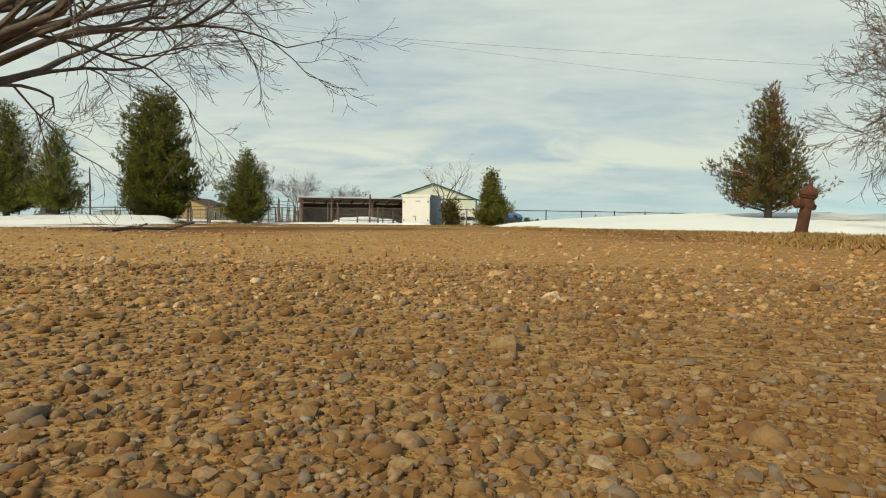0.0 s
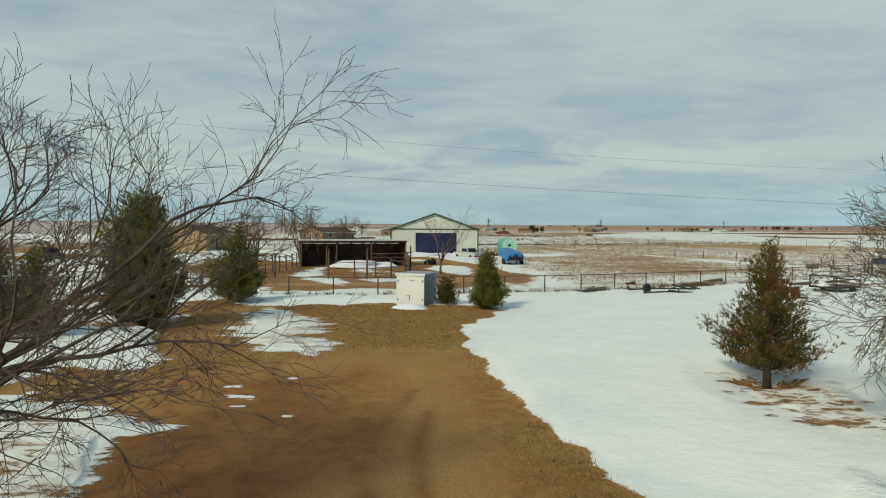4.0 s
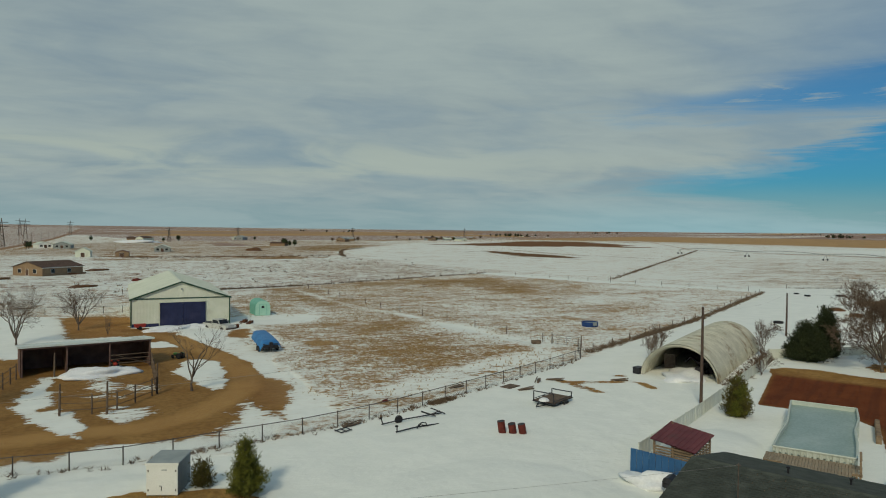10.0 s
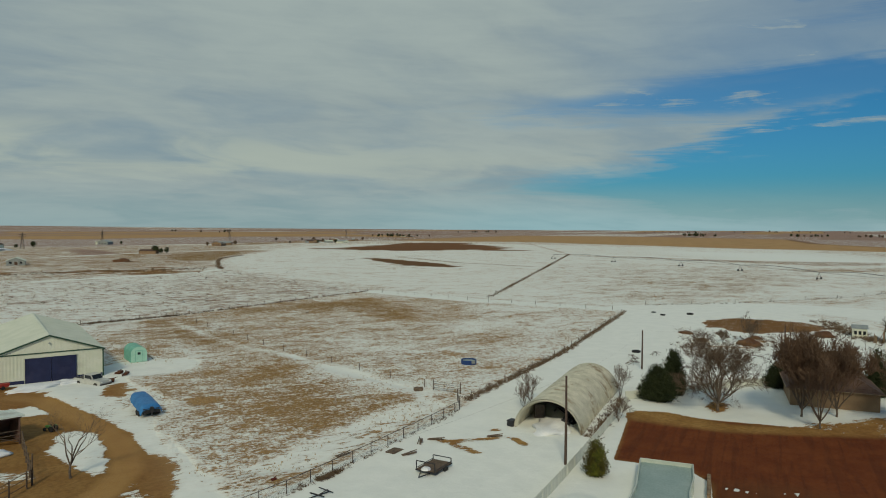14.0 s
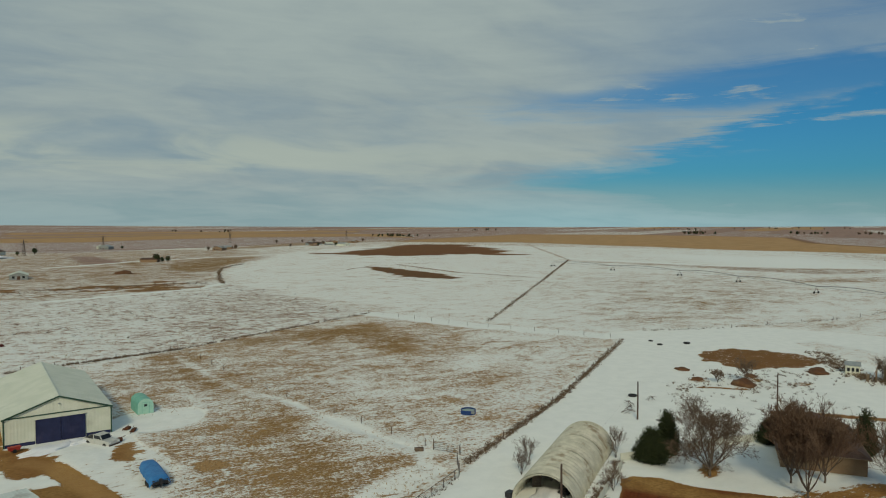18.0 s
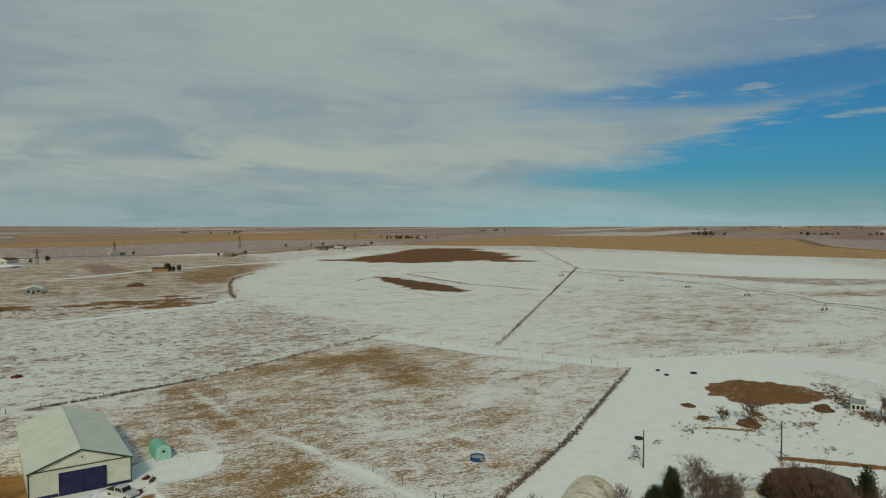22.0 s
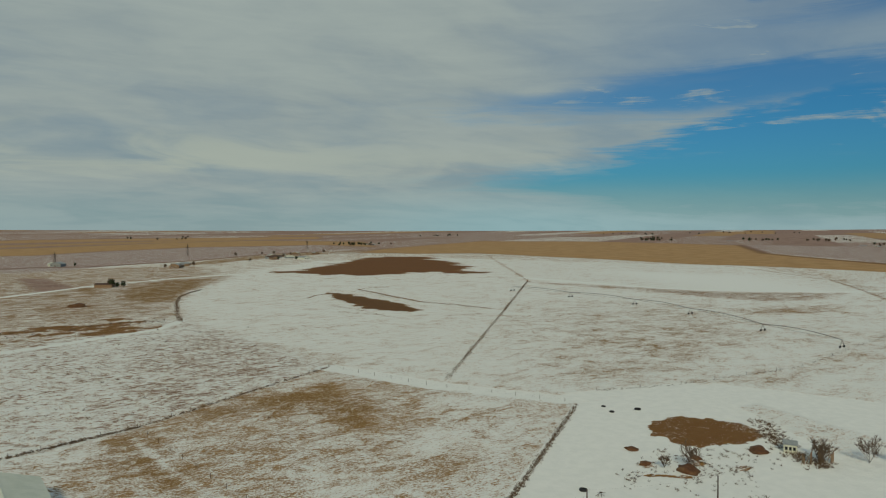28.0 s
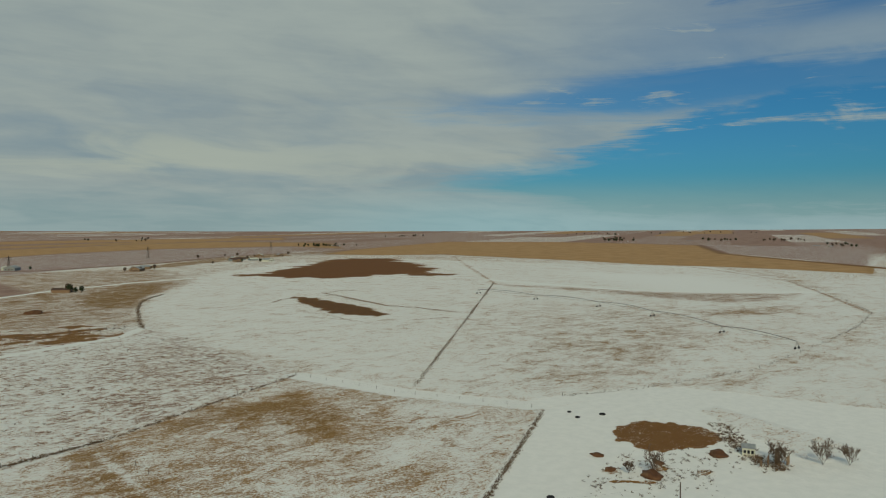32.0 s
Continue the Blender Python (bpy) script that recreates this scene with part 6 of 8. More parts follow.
def tractor(label, at, turn, paint_mat, size=1.0):
    t = thing("tractor", label, "tractor", (*at, level(*at)), turn, "tractors")
    s = size
    part("engine_hood", Build().box((-0.3 * s, 0.2 * s, 0.65 * s), (0.3 * s, 1.6 * s, 1.15 * s), 0.08), paint_mat, t)
    part("chassis", Build().box((-0.22 * s, -0.9 * s, 0.45 * s), (0.22 * s, 1.5 * s, 0.7 * s), 0.04), M_BLACKMETAL, t)
    part("seat", Build().box((-0.25 * s, -0.75 * s, 1.0 * s), (0.25 * s, -0.3 * s, 1.1 * s), 0.03).box((-0.25 * s, -0.82 * s, 1.05 * s), (0.25 * s, -0.72 * s, 1.45 * s), 0.03), M_BLACK, t)
    part("steering_wheel", Build().lathe([(0.18 * s, 0), (0.2 * s, 0.015), (0.18 * s, 0.03)], 12, (0, 0.1 * s, 1.35 * s)), M_BLACK, t)
    part("exhaust", Build().tube([(0.1 * s, 1.0 * s, 1.1 * s), (0.1 * s, 1.0 * s, 1.8 * s)], 0.03 * s, 6), M_BLACKMETAL, t)
    for sx in (-1, 1):
        for y, r, w in ((-0.5, 0.62, 0.32), (1.3, 0.38, 0.2)):
            wheel = Build().lathe([(r * s * 0.5, -w * s / 2), (r * s * 0.96, -w * s / 2), (r * s, -w * s / 3), (r * s, w * s / 3), (r * s * 0.96, w * s / 2), (r * s * 0.5, w * s / 2)], 18)
            m = Matrix.Translation((sx * 0.55 * s, y * s, r * s)) @ Matrix.Rotation(math.pi / 2, 4, "Y")
            wh = part("wheel", wheel, M_BLACK, t, at=m)
            part("rim", Build().lathe([(0.02, -w * s * 0.3), (r * s * 0.52, -w * s * 0.35), (r * s * 0.52, w * s * 0.35), (0.02, w * s * 0.3)], 14), paint_mat, wh)
        part("fender", Build().box((sx * 0.55 * s - 0.2 * s, -0.95 * s, 1.22 * s), (sx * 0.55 * s + 0.2 * s, -0.1 * s, 1.27 * s), 0.02), paint_mat, t)
    return t


tractor("old red tractor parked inside the loafing shed", (-7.3, 80.4), 190, M_RED, 0.62)
tractor("small green tractor on the loop track", (-0.9, 84.3), 40, M_GREEN, 0.55)


def pickup(label, at, turn, paint_mat, length=5.6):
    t = thing("pickup_truck", label, "pickup truck", (*at, level(*at)), turn, "pickup trucks")
    w = 0.95
    lower = [(-2.8, 0.45), (2.75, 0.45), (2.85, 0.75), (2.75, 1.05), (1.25, 1.12), (-2.75, 1.12), (-2.85, 0.8)]
    part("body", Build().extrude([(x, -w, z) for x, z in lower], (0, 2 * w, 0)), paint_mat, t)
    cab = [(-0.75, 1.12), (1.2, 1.12), (0.75, 1.78), (-0.6, 1.82)]
    part("cab", Build().extrude([(x, -w + 0.1, z) for x, z in cab], (0, 2 * w - 0.2, 0)), paint_mat, t)
    for sy in (-1, 1):
        part("side_window", Build().extrude([(-0.55, sy * (w - 0.098), 1.22), (0.95, sy * (w - 0.098), 1.22), (0.66, sy * (w - 0.098), 1.70), (-0.48, sy * (w - 0.098), 1.72)], (0, sy * 0.012, 0)), M_GLASS, t)
        for x in (-1.75, 1.8):
            m = Matrix.Translation((x, sy * (w - 0.06), 0.38)) @ Matrix.Rotation(math.pi / 2, 4, "X")
            wh = part("wheel", Build().lathe([(0.2, -0.12), (0.36, -0.12), (0.38, -0.07), (0.38, 0.07), (0.36, 0.12), (0.2, 0.12)], 18), M_BLACK, t, at=m)
            part("rim", Build().lathe([(0.03, -0.125), (0.2, -0.13), (0.22, 0), (0.2, 0.13), (0.03, 0.125)], 14), M_GALV, wh)
        part("headlight", Build().box((2.76, sy * 0.72 - 0.15, 0.78), (2.86, sy * 0.72 + 0.15, 0.95), 0.02), M_WHITEPAINT, t)
        part("tail_light", Build().box((-2.86, sy * 0.8 - 0.08, 0.75), (-2.80, sy * 0.8 + 0.08, 1.05), 0.01), M_RED, t)
        part("mirror", Build().box((0.85, sy * (w + 0.02) - 0.08, 1.2), (0.95, sy * (w + 0.02) + 0.08, 1.4), 0.02), M_BLACKMETAL, t)
    part("windscreen", Build().extrude([(1.175, -w + 0.2, 1.18), (0.80, -w + 0.2, 1.74), (0.80, w - 0.2, 1.74), (1.175, w - 0.2, 1.18)], (0.02, 0, 0.012)), M_GLASS, t)
    part("rear_window", Build().extrude([(-0.735, -w + 0.2, 1.22), (-0.635, -w + 0.2, 1.72), (-0.635, w - 0.2, 1.72), (-0.735, w - 0.2, 1.22)], (-0.015, 0, 0.003)), M_GLASS, t)
    part("bed_floor", Build().box((-2.65, -w + 0.08, 1.121), (-0.85, w - 0.08, 1.128)), M_BLACKMETAL, t)
    part("bumper", Build().box((2.78, -w, 0.42), (2.92, w, 0.62), 0.03), M_GALV, t)
    part("bumper", Build().box((-2.94, -w, 0.42), (-2.80, w, 0.62), 0.03), M_GALV, t)
    return t


pickup("dark charcoal pickup truck parked on the snowy lane", (-49.6, 87.2), 140, M_TRUCKDARK)
pickup("old white pickup truck half drifted in before the barn", (4.6, 109.0), -55, M_TRUCKWHITE).location.z -= 0.42


def gable_house(name, label, at, turn, W, L, eave, peak, wall, roof, windows=(), doors=(), over=0.4, chimney=False, group=""):
    """A house: the gable faces -y, W wide; the ridge runs along y, L long. windows, doors: (side, place, width, bottom, top)."""
    h = thing(name, label, "house", (*at, 0.0), turn, group)
    sl = (peak - eave) / (W / 2)
    part("front_wall", Build().extrude([(0, 0, 0), (W, 0, 0), (W, 0, eave), (W / 2, 0, peak), (0, 0, eave)], (0, 0.2, 0)), wall, h)
    part("back_wall", Build().extrude([(0, L - 0.2, 0), (W, L - 0.2, 0), (W, L - 0.2, eave), (W / 2, L - 0.2, peak), (0, L - 0.2, eave)], (0, 0.2, 0)), wall, h)
    part("side_wall", Build().box((0, 0.2, 0), (0.2, L - 0.2, eave)), wall, h)
    part("side_wall", Build().box((W - 0.2, 0.2, 0), (W, L - 0.2, eave)), wall, h)
    for sx in (-1, 1):
        n = max(6, int((W / 2 + over) / 0.42))
        b = Build()
        for i in range(n):
            u0, u1 = (W / 2 + over) * i / n, (W / 2 + over) * (i + 1) / n + 0.05
            z0, z1 = peak + 0.10 - sl * u0, peak + 0.10 - sl * u1 + 0.02
            b.extrude([(W / 2 + sx * u0, -over, z0), (W / 2 + sx * u1, -over, z1), (W / 2 + sx * u1, -over, z1 - 0.05), (W / 2 + sx * u0, -over, z0 - 0.09)], (0, L + 2 * over, 0))
        part("roof", b, roof, h)
        part("fascia", Build().box((W / 2 + sx * (W / 2 + over) - 0.02, -over, eave - sl * over - 0.12), (W / 2 + sx * (W / 2 + over) + 0.03, L + over, eave - sl * over + 0.06)), M_WHITEPAINT if not group else roof, h)
    for side, s, w, z0, z1 in windows + doors:
        is_door = z0 < 0.3
        if side == "front":
            fr, pn = Build().box((s - 0.06, -0.05, z0 - 0.06), (s + w + 0.06, -0.002, z1 + 0.06), 0.01), Build().box((s, -0.06, z0), (s + w, -0.045, z1))
        else:
            x = W if side == "right" else 0.0
            d = 1 if side == "right" else -1
            xs = sorted((x + d * 0.002, x + d * 0.05))
            xp = sorted((x + d * 0.045, x + d * 0.06))
            fr, pn = Build().box((xs[0], s - 0.06, z0 - 0.06), (xs[1], s + w + 0.06, z1 + 0.06), 0.01), Build().box((xp[0], s, z0), (xp[1], s + w, z1))
        f = part("door" if is_door else "window", fr, M_WHITEPAINT, h)
        part("door_leaf" if is_door else "pane", pn, M_BROWNROOF if is_door else M_GLASS, f)
    if chimney:
        part("chimney", Build().box((W * 0.3, L * 0.5, peak - 1.0), (W * 0.3 + 0.6, L * 0.5 + 0.6, peak + 0.7), 0.02), M_CONCRETE, h)
    return h


gable_house("ochre_house", "ochre single-storey house with dark brown shingle roof", (-50.9, 124.8), 3, 8.1, 18.5, 3.2, 4.8, M_STUCCO, M_BROWNROOF,
            (("right", 3.0, 1.2, 1.0, 2.2), ("right", 9.5, 1.6, 0.9, 2.2), ("right", 14.0, 1.2, 1.0, 2.2)), (("right", 6.2, 0.95, 0.15, 2.2),))
solo("wooden_porch", Build().box((0, 0, 0), (2.4, 5.0, 0.5), 0.03).box((0.1, 0.1, 0.5), (0.2, 0.2, 1.5)).box((2.2, 0.1, 0.5), (2.3, 0.2, 1.5)).box((2.2, 4.8, 0.5), (2.3, 4.9, 1.5)).box((0.1, 0.12, 1.4), (2.3, 0.2, 1.5)).box((2.22, 0.1, 1.4), (2.3, 4.9, 1.5)), M_WOOD, "wooden porch with railing beside the ochre house", "porch", (-42.9, 131.0, 0), 3)
solo("picnic_bench", Build().box((0, 0, 0.7), (2.2, 0.8, 0.76), 0.01).box((0, -0.5, 0.4), (2.2, -0.25, 0.45), 0.01).box((0, 1.05, 0.4), (2.2, 1.3, 0.45), 0.01).box((0.2, -0.4, 0), (0.3, 1.2, 0.7)).box((1.9, -0.4, 0), (2.0, 1.2, 0.7)), M_POST, "dark wooden picnic bench in the snow", "bench", (-36.5, 127.5, 0), 20)
gable_house("brown_house", "low brown house with a wide brown roof, far off", (-51.5, 247.5), -40, 12.5, 15.0, 2.7, 4.4, M_BROWNWALL, M_BROWNROOF,
            (("front", 2.2, 1.4, 0.9, 2.1), ("front", 8.6, 1.4, 0.9, 2.1), ("right", 3, 1.4, 0.9, 2.1), ("right", 9, 1.4, 0.9, 2.1)), (("front", 5.6, 1.0, 0.1, 2.1),))
gable_house("white_outbuilding", "small white outbuilding far off by the road", (-54.0, 392.0), 0, 7.0, 8.0, 3.2, 5.0, M_CREAM, M_ROOFSHEET, (), (("front", 2.6, 1.8, 0.1, 2.4),), 0.3)
gable_house("dark_outbuilding", "small dark shed with a brown roof far off", (-35.5, 394.0), 0, 6.5, 7.0, 2.6, 3.6, M_BROWNWALL, M_MAROON, (), (("front", 2.0, 2.2, 0.1, 2.2),), 0.3)


def hip_house(name, label, at, turn, W, L, eave, peak, wall, roof, over=0.5):
    """A low house under a hipped roof; its front faces -y, W wide, L deep."""
    h = thing(name, label, "house", (*at, 0.0), turn)
    part("front_wall", Build().box((0, 0, -0.2), (W, 0.2, eave)), wall, h)
    part("back_wall", Build().box((0, L - 0.2, -0.2), (W, L, eave)), wall, h)
    for x in (0.0, W - 0.2):
        part("side_wall", Build().box((x, 0.2, -0.2), (x + 0.2, L - 0.2, eave)), wall, h)
    reach = W / 2 + over
    slope, n = (peak - eave) / reach, 14
    corners = ((0, 1), (1, 2), (2, 3), (3, 0))
    slopes = [Build() for _ in corners]

    def ring(d, z):
        x0, y0, x1, y1 = -over + d, -over + d, W + over - d, L + over - d
        return [(x0, y0, z), (x1, y0, z), (x1, y1, z), (x0, y1, z)]

    for k in range(n):
        d0, d1 = reach * k / n, reach * (k + 1) / n - (0.02 if k == n - 1 else 0.0)
        low, high, under = ring(d0, eave + slope * d0 + 0.035), ring(d1, eave + slope * d1), ring(d0, eave + slope * d0 - 0.02)
        for b, (i, j) in zip(slopes, corners):
            b.poly([low[i], low[j], high[j], high[i]])
            b.poly([under[i], under[j], low[j], low[i]])
    for b in slopes:
        part("roof_slope", b, roof, h)
    part("ridge_cap", Build().tube([(W / 2, reach - over, peak), (W / 2, L + over - reach, peak)], 0.09, 6), roof, h)
    low = ring(0.0, eave)
    for i, j in corners:
        part("fascia", Build().tube([low[i], low[j]], 0.07, 4), M_WOOD, h)
    return h


hip_house("brown_cottage", "low cottage under a broad brown hipped roof behind bare trees", (84.0, 50.5), -52.5, 10.3, 16.5, 2.3, 5.2, M_BROWNWALL, M_BROWNROOF)


def near_house():
    """The shingled house under the flight: only its roof and gable come into view."""
    h = thing("shingled_house", "dark grey-green shingled house roof beside the pool", "house", (23.5, 26.7, 0.0), -60.0)
    # local: ridge along +x from the gable at x = 0; slopes to +y and -y
    L, half, ridge, eave = 12.0, 5.2, 4.05, 3.0
    part("gable_wall", Build().extrude([(0.5, -half + 0.5, 0), (0.5, half - 0.5, 0), (0.5, half - 0.5, eave), (0.5, 0, ridge - 0.25), (0.5, -half + 0.5, eave)], (0.2, 0, 0)), M_BROWNWALL, h)
    part("side_wall", Build().box((0.5, -half + 0.5, 0), (L, -half + 0.7, eave)), M_BROWNWALL, h)
    part("side_wall", Build().box((0.5, half - 0.7, 0), (L, half - 0.5, eave)), M_BROWNWALL, h)
    part("end_wall", Build().box((L - 0.2, -half + 0.7, 0), (L, half - 0.7, eave + 1)), M_BROWNWALL, h)
    fall = (ridge - eave) / half
    for s in (-1, 1):
        deck = part("roof_deck", Build().extrude([(0, 0, ridge - 0.03), (0, s * half, eave - 0.03), (0, s * half, eave - 0.15), (0, 0, ridge - 0.15)], (L, 0, 0)), M_BROWNWALL, h)
        rows = 26
        for r in range(rows):
            u0, u1 = half * (r + 1.25) / rows, half * r / rows
            b = Build()
            x = -0.05 - 0.14 * (r % 2)
            while x < L:
                w = 0.30
                lift = 0.004 * ((int(x * 10) * 7 + r * 3) % 4)
                a, c = max(x, -0.05), min(x + w - 0.012, L)
                if c - a > 0.05:
                    z0, z1 = ridge - fall * u0 + 0.022 + lift, ridge - fall * u1 + 0.006
                    b.extrude([(a, s * u1, z1), (a, s * u0, z0), (a, s * u0, z0 - 0.014), (a, s * u1, z1 - 0.012)], (c - a, 0, 0))
                x += w
            part("shingle_course", b, M_DARKROOF, deck)
        part("rake_board", Build().extrude([(-0.06, 0, ridge), (-0.06, s * half, eave), (-0.06, s * half, eave - 0.18), (-0.06, 0, ridge - 0.18)], (0.05, 0, 0)), M_BLACKMETAL, h)
    part("ridge_cap", Build().extrude([(-0.05, -0.16, ridge - 0.03), (-0.05, 0, ridge + 0.045), (-0.05, 0.16, ridge - 0.03)], (L, 0, 0)), M_DARKROOF, h)
    for x, y in ((4.0, 1.5), (6.5, 2.2)):
        z = ridge - fall * abs(y)
        part("roof_vent", Build().lathe([(0.05, -0.1), (0.05, 0.25), (0.09, 0.27), (0.09, 0.33), (0.02, 0.36)], 10, (x, y, z)), M_BLACKMETAL, h)

    part("service_mast", Build().tube([(3.0, -3.0, 3.3), (3.0, -3.0, 5.2)], 0.03, 8).tube([(2.9, -3.0, 5.1), (3.1, -3.0, 5.1)], 0.03, 6), M_GALV, h)


near_house()


def quonset():
    """Ribbed metal arch, open at the end that faces the yard."""
    R, L = 3.9, 24.0
    h = thing("quonset_hut", "weathered ribbed metal arch hut, open ended, snow inside", "quonset hut", (48.0, 57.0, -0.35), 35.5 - 90.0)
    # local: the axis runs along +y from the open end
    b, k, n, seg = Build(), 0, 224, 26
    for face, rr in ((0, R), (1, R - 0.06)):
        k = len(b.v)
        for i in range(n + 1):
            y = L * i / n
            o = 0.17 * math.cos(2 * math.pi * i / 9)
            for s in range(seg + 1):
                a = math.pi * s / seg
                b.v.append(((rr + o) * math.cos(a), y, (rr + o) * math.sin(a) * 0.98))
        for i in range(n):
            for s in range(seg):
                q = (k + i * (seg + 1) + s, k + i * (seg + 1) + s + 1, k + (i + 1) * (seg + 1) + s + 1, k + (i + 1) * (seg + 1) + s)
                b.f.append(q if face else q[::-1])
    part("arch_shell", b, M_QUONSET, h, smooth=True)
    for y in (0.0, 3.4, 6.8, 10.2, 13.6, 17.0, 20.4, 23.9):
        arc = [(math.cos(math.pi * s / 24) * (R + 0.04), y, math.sin(math.pi * s / 24) * (R + 0.04) * 0.98) for s in range(25)]
        part("arch_rib", Build().tube(arc, 0.075, 6), M_QUONSET, h)
    back = [(math.cos(math.pi * s / 24) * (R - 0.1), L - 0.3, math.sin(math.pi * s / 24) * (R - 0.1)) for s in range(25)]
    part("end_wall", Build().extrude(back, (0, 0.05, 0)), M_QUONSET, h)
    for sx in (-1, 1):
        part("base_sill", Build().box((sx * R - 0.15, 0, 0), (sx * R + 0.15, L, 0.4), 0.03), M_CONCRETE, h)
    return h


Q = quonset()


def inside_hut(x, y, z=0.35):
    return tuple(Q.matrix_world @ Vector((x, y, z)))


solo("snow_drift", Build().blob((0, 0, 0), (2.4, 3.6, 0.75), 5, 8, 20, 0.5), M_SNOW, "drift of snow blown into the arch hut", "snow drift", inside_hut(0.2, 1.6, 0.25), -50, smooth=True)
rig = thing("farm_machine", "black machinery stored inside the arch hut", "machinery", inside_hut(1.6, 4.4, 0.3), -50)
part("engine", Build().box((-0.6, -0.45, 0.5), (0.5, 0.45, 1.35), 0.08).tube([(0.1, 0, 1.3), (0.1, 0, 1.9)], 0.06, 8), M_BLACKMETAL, rig)
part("boom", Build().tube([(-0.5, 0, 1.1), (-1.5, 0.2, 1.7), (-2.0, 0.3, 1.2)], 0.09, 8), M_BLACKMETAL, rig)
for sx in (-0.55, 0.55):
    part("wheel", Build().lathe([(0.2, -0.1), (0.42, -0.1), (0.45, 0), (0.42, 0.1), (0.2, 0.1)], 16), M_BLACK, rig, at=Matrix.Translation((sx, -0.5, 0.45)) @ Matrix.Rotation(math.pi / 2, 4, "X"))
solo("leaning_sheet", Build().box((-0.6, -0.03, 0), (0.6, 0.03, 1.7), 0.01), M_GALV, "grey sheet of metal leaning inside the arch hut", "metal sheet", inside_hut(-2.2, 4.6), -30)


def quad_bike(label, at, turn):
    t = thing("quad_bike", label, "quad bike", at, turn)
    part("body", Build().extrude([(-0.8, -0.3, 0.45), (0.8, -0.3, 0.45), (0.95, -0.3, 0.75), (0.4, -0.3, 0.95), (-0.2, -0.3, 0.8), (-0.9, -0.3, 0.85)], (0, 0.6, 0)), M_BLACKMETAL, t)
    part("handlebar", Build().tube([(0.45, -0.4, 1.15), (0.5, 0, 1.0), (0.45, 0.4, 1.15)], 0.025, 6), M_BLACK, t)
    part("seat", Build().box((-0.7, -0.18, 0.82), (0.1, 0.18, 0.98), 0.05), M_BLACK, t)
    for x in (-0.65, 0.65):
        for y in (-0.45, 0.45):
            part("wheel", Build().lathe([(0.12, -0.12), (0.27, -0.12), (0.3, 0), (0.27, 0.12), (0.12, 0.12)], 14), M_BLACK, t, at=Matrix.Translation((x, y, 0.3)) @ Matrix.Rotation(math.pi / 2, 4, "X"))


quad_bike("dark quad bike parked in the mouth of the arch hut", inside_hut(1.5, 2.8, 0.5), 30)
quad_bike("dark quad bike deeper inside the arch hut", inside_hut(2.0, 5.2, 0.4), 80)
solo("tyre", Build().lathe([(0.2, -0.1), (0.33, -0.1), (0.36, 0), (0.33, 0.1), (0.2, 0.1)], 16), M_BLACK, "black tyre lying in the snow by the arch hut", "tyre", inside_hut(0.9, -0.8, 0.5))
solo("black_crate", Build().box((-0.5, -0.4, 0), (0.5, 0.4, 0.7), 0.04).box((-0.53, -0.43, 0.62), (0.53, 0.43, 0.72), 0.02), M_BLACKMETAL, "black crate beside the arch hut's mouth", "crate", inside_hut(-4.35, 0.3, 0.35), 20)


def arch_shed():
    h = thing("garden_shed", "small mint-green arched metal shed in the pasture", "shed", (11.2, 122.6, 0.0), 6)
    W, L, E, P = 2.6, 5.2, 1.55, 2.65
    prof = [(-W / 2, 0), (-W / 2, E)] + [(-W / 2 * math.cos(a), E + (P - E) * math.sin(a)) for a in (0.35, 0.7, 1.05, 1.4)] + [(W / 2 * math.cos(a), E + (P - E) * math.sin(a)) for a in (1.4, 1.05, 0.7, 0.35)] + [(W / 2, E), (W / 2, 0)]
    part("front_wall", Build().extrude([(W / 2 + x, 0, z) for x, z in prof], (0, 0.06, 0)), M_TEALL, h)
    part("back_wall", Build().extrude([(W / 2 + x, L, z) for x, z in prof], (0, 0.06, 0)), M_TEAL, h)
    b = Build()
    n = 26
    for i in range(n + 1):
        o = 0.03 * (i % 2)
        for x, z in prof:
            b.v.append((W / 2 + x * (1 + o), L * i / n + 0.03, z * (1 + o * 0.5)))
    m = len(prof)
    b.f = [(i * m + s, i * m + s + 1, (i + 1) * m + s + 1, (i + 1) * m + s) for i in range(n) for s in range(m - 1)]
    part("shell", b, M_TEAL, h)
    d = part("door", Build().box((W / 2 - 0.55, -0.05, 0.08), (W / 2 + 0.55, -0.005, 1.95), 0.01), M_TEALL, h)
    part("door_frame", Build().box((W / 2 - 0.62, -0.03, 0.05), (W / 2 - 0.56, 0, 2.0)).box((W / 2 + 0.56, -0.03, 0.05), (W / 2 + 0.62, 0, 2.0)).box((W / 2 - 0.62, -0.03, 1.96), (W / 2 + 0.62, 0, 2.03)), M_TEAL, d)
    part("window", Build().box((W / 2 - 0.25, -0.06, 1.3), (W / 2 + 0.25, -0.051, 1.7)), M_GLASS, d)


arch_shed()


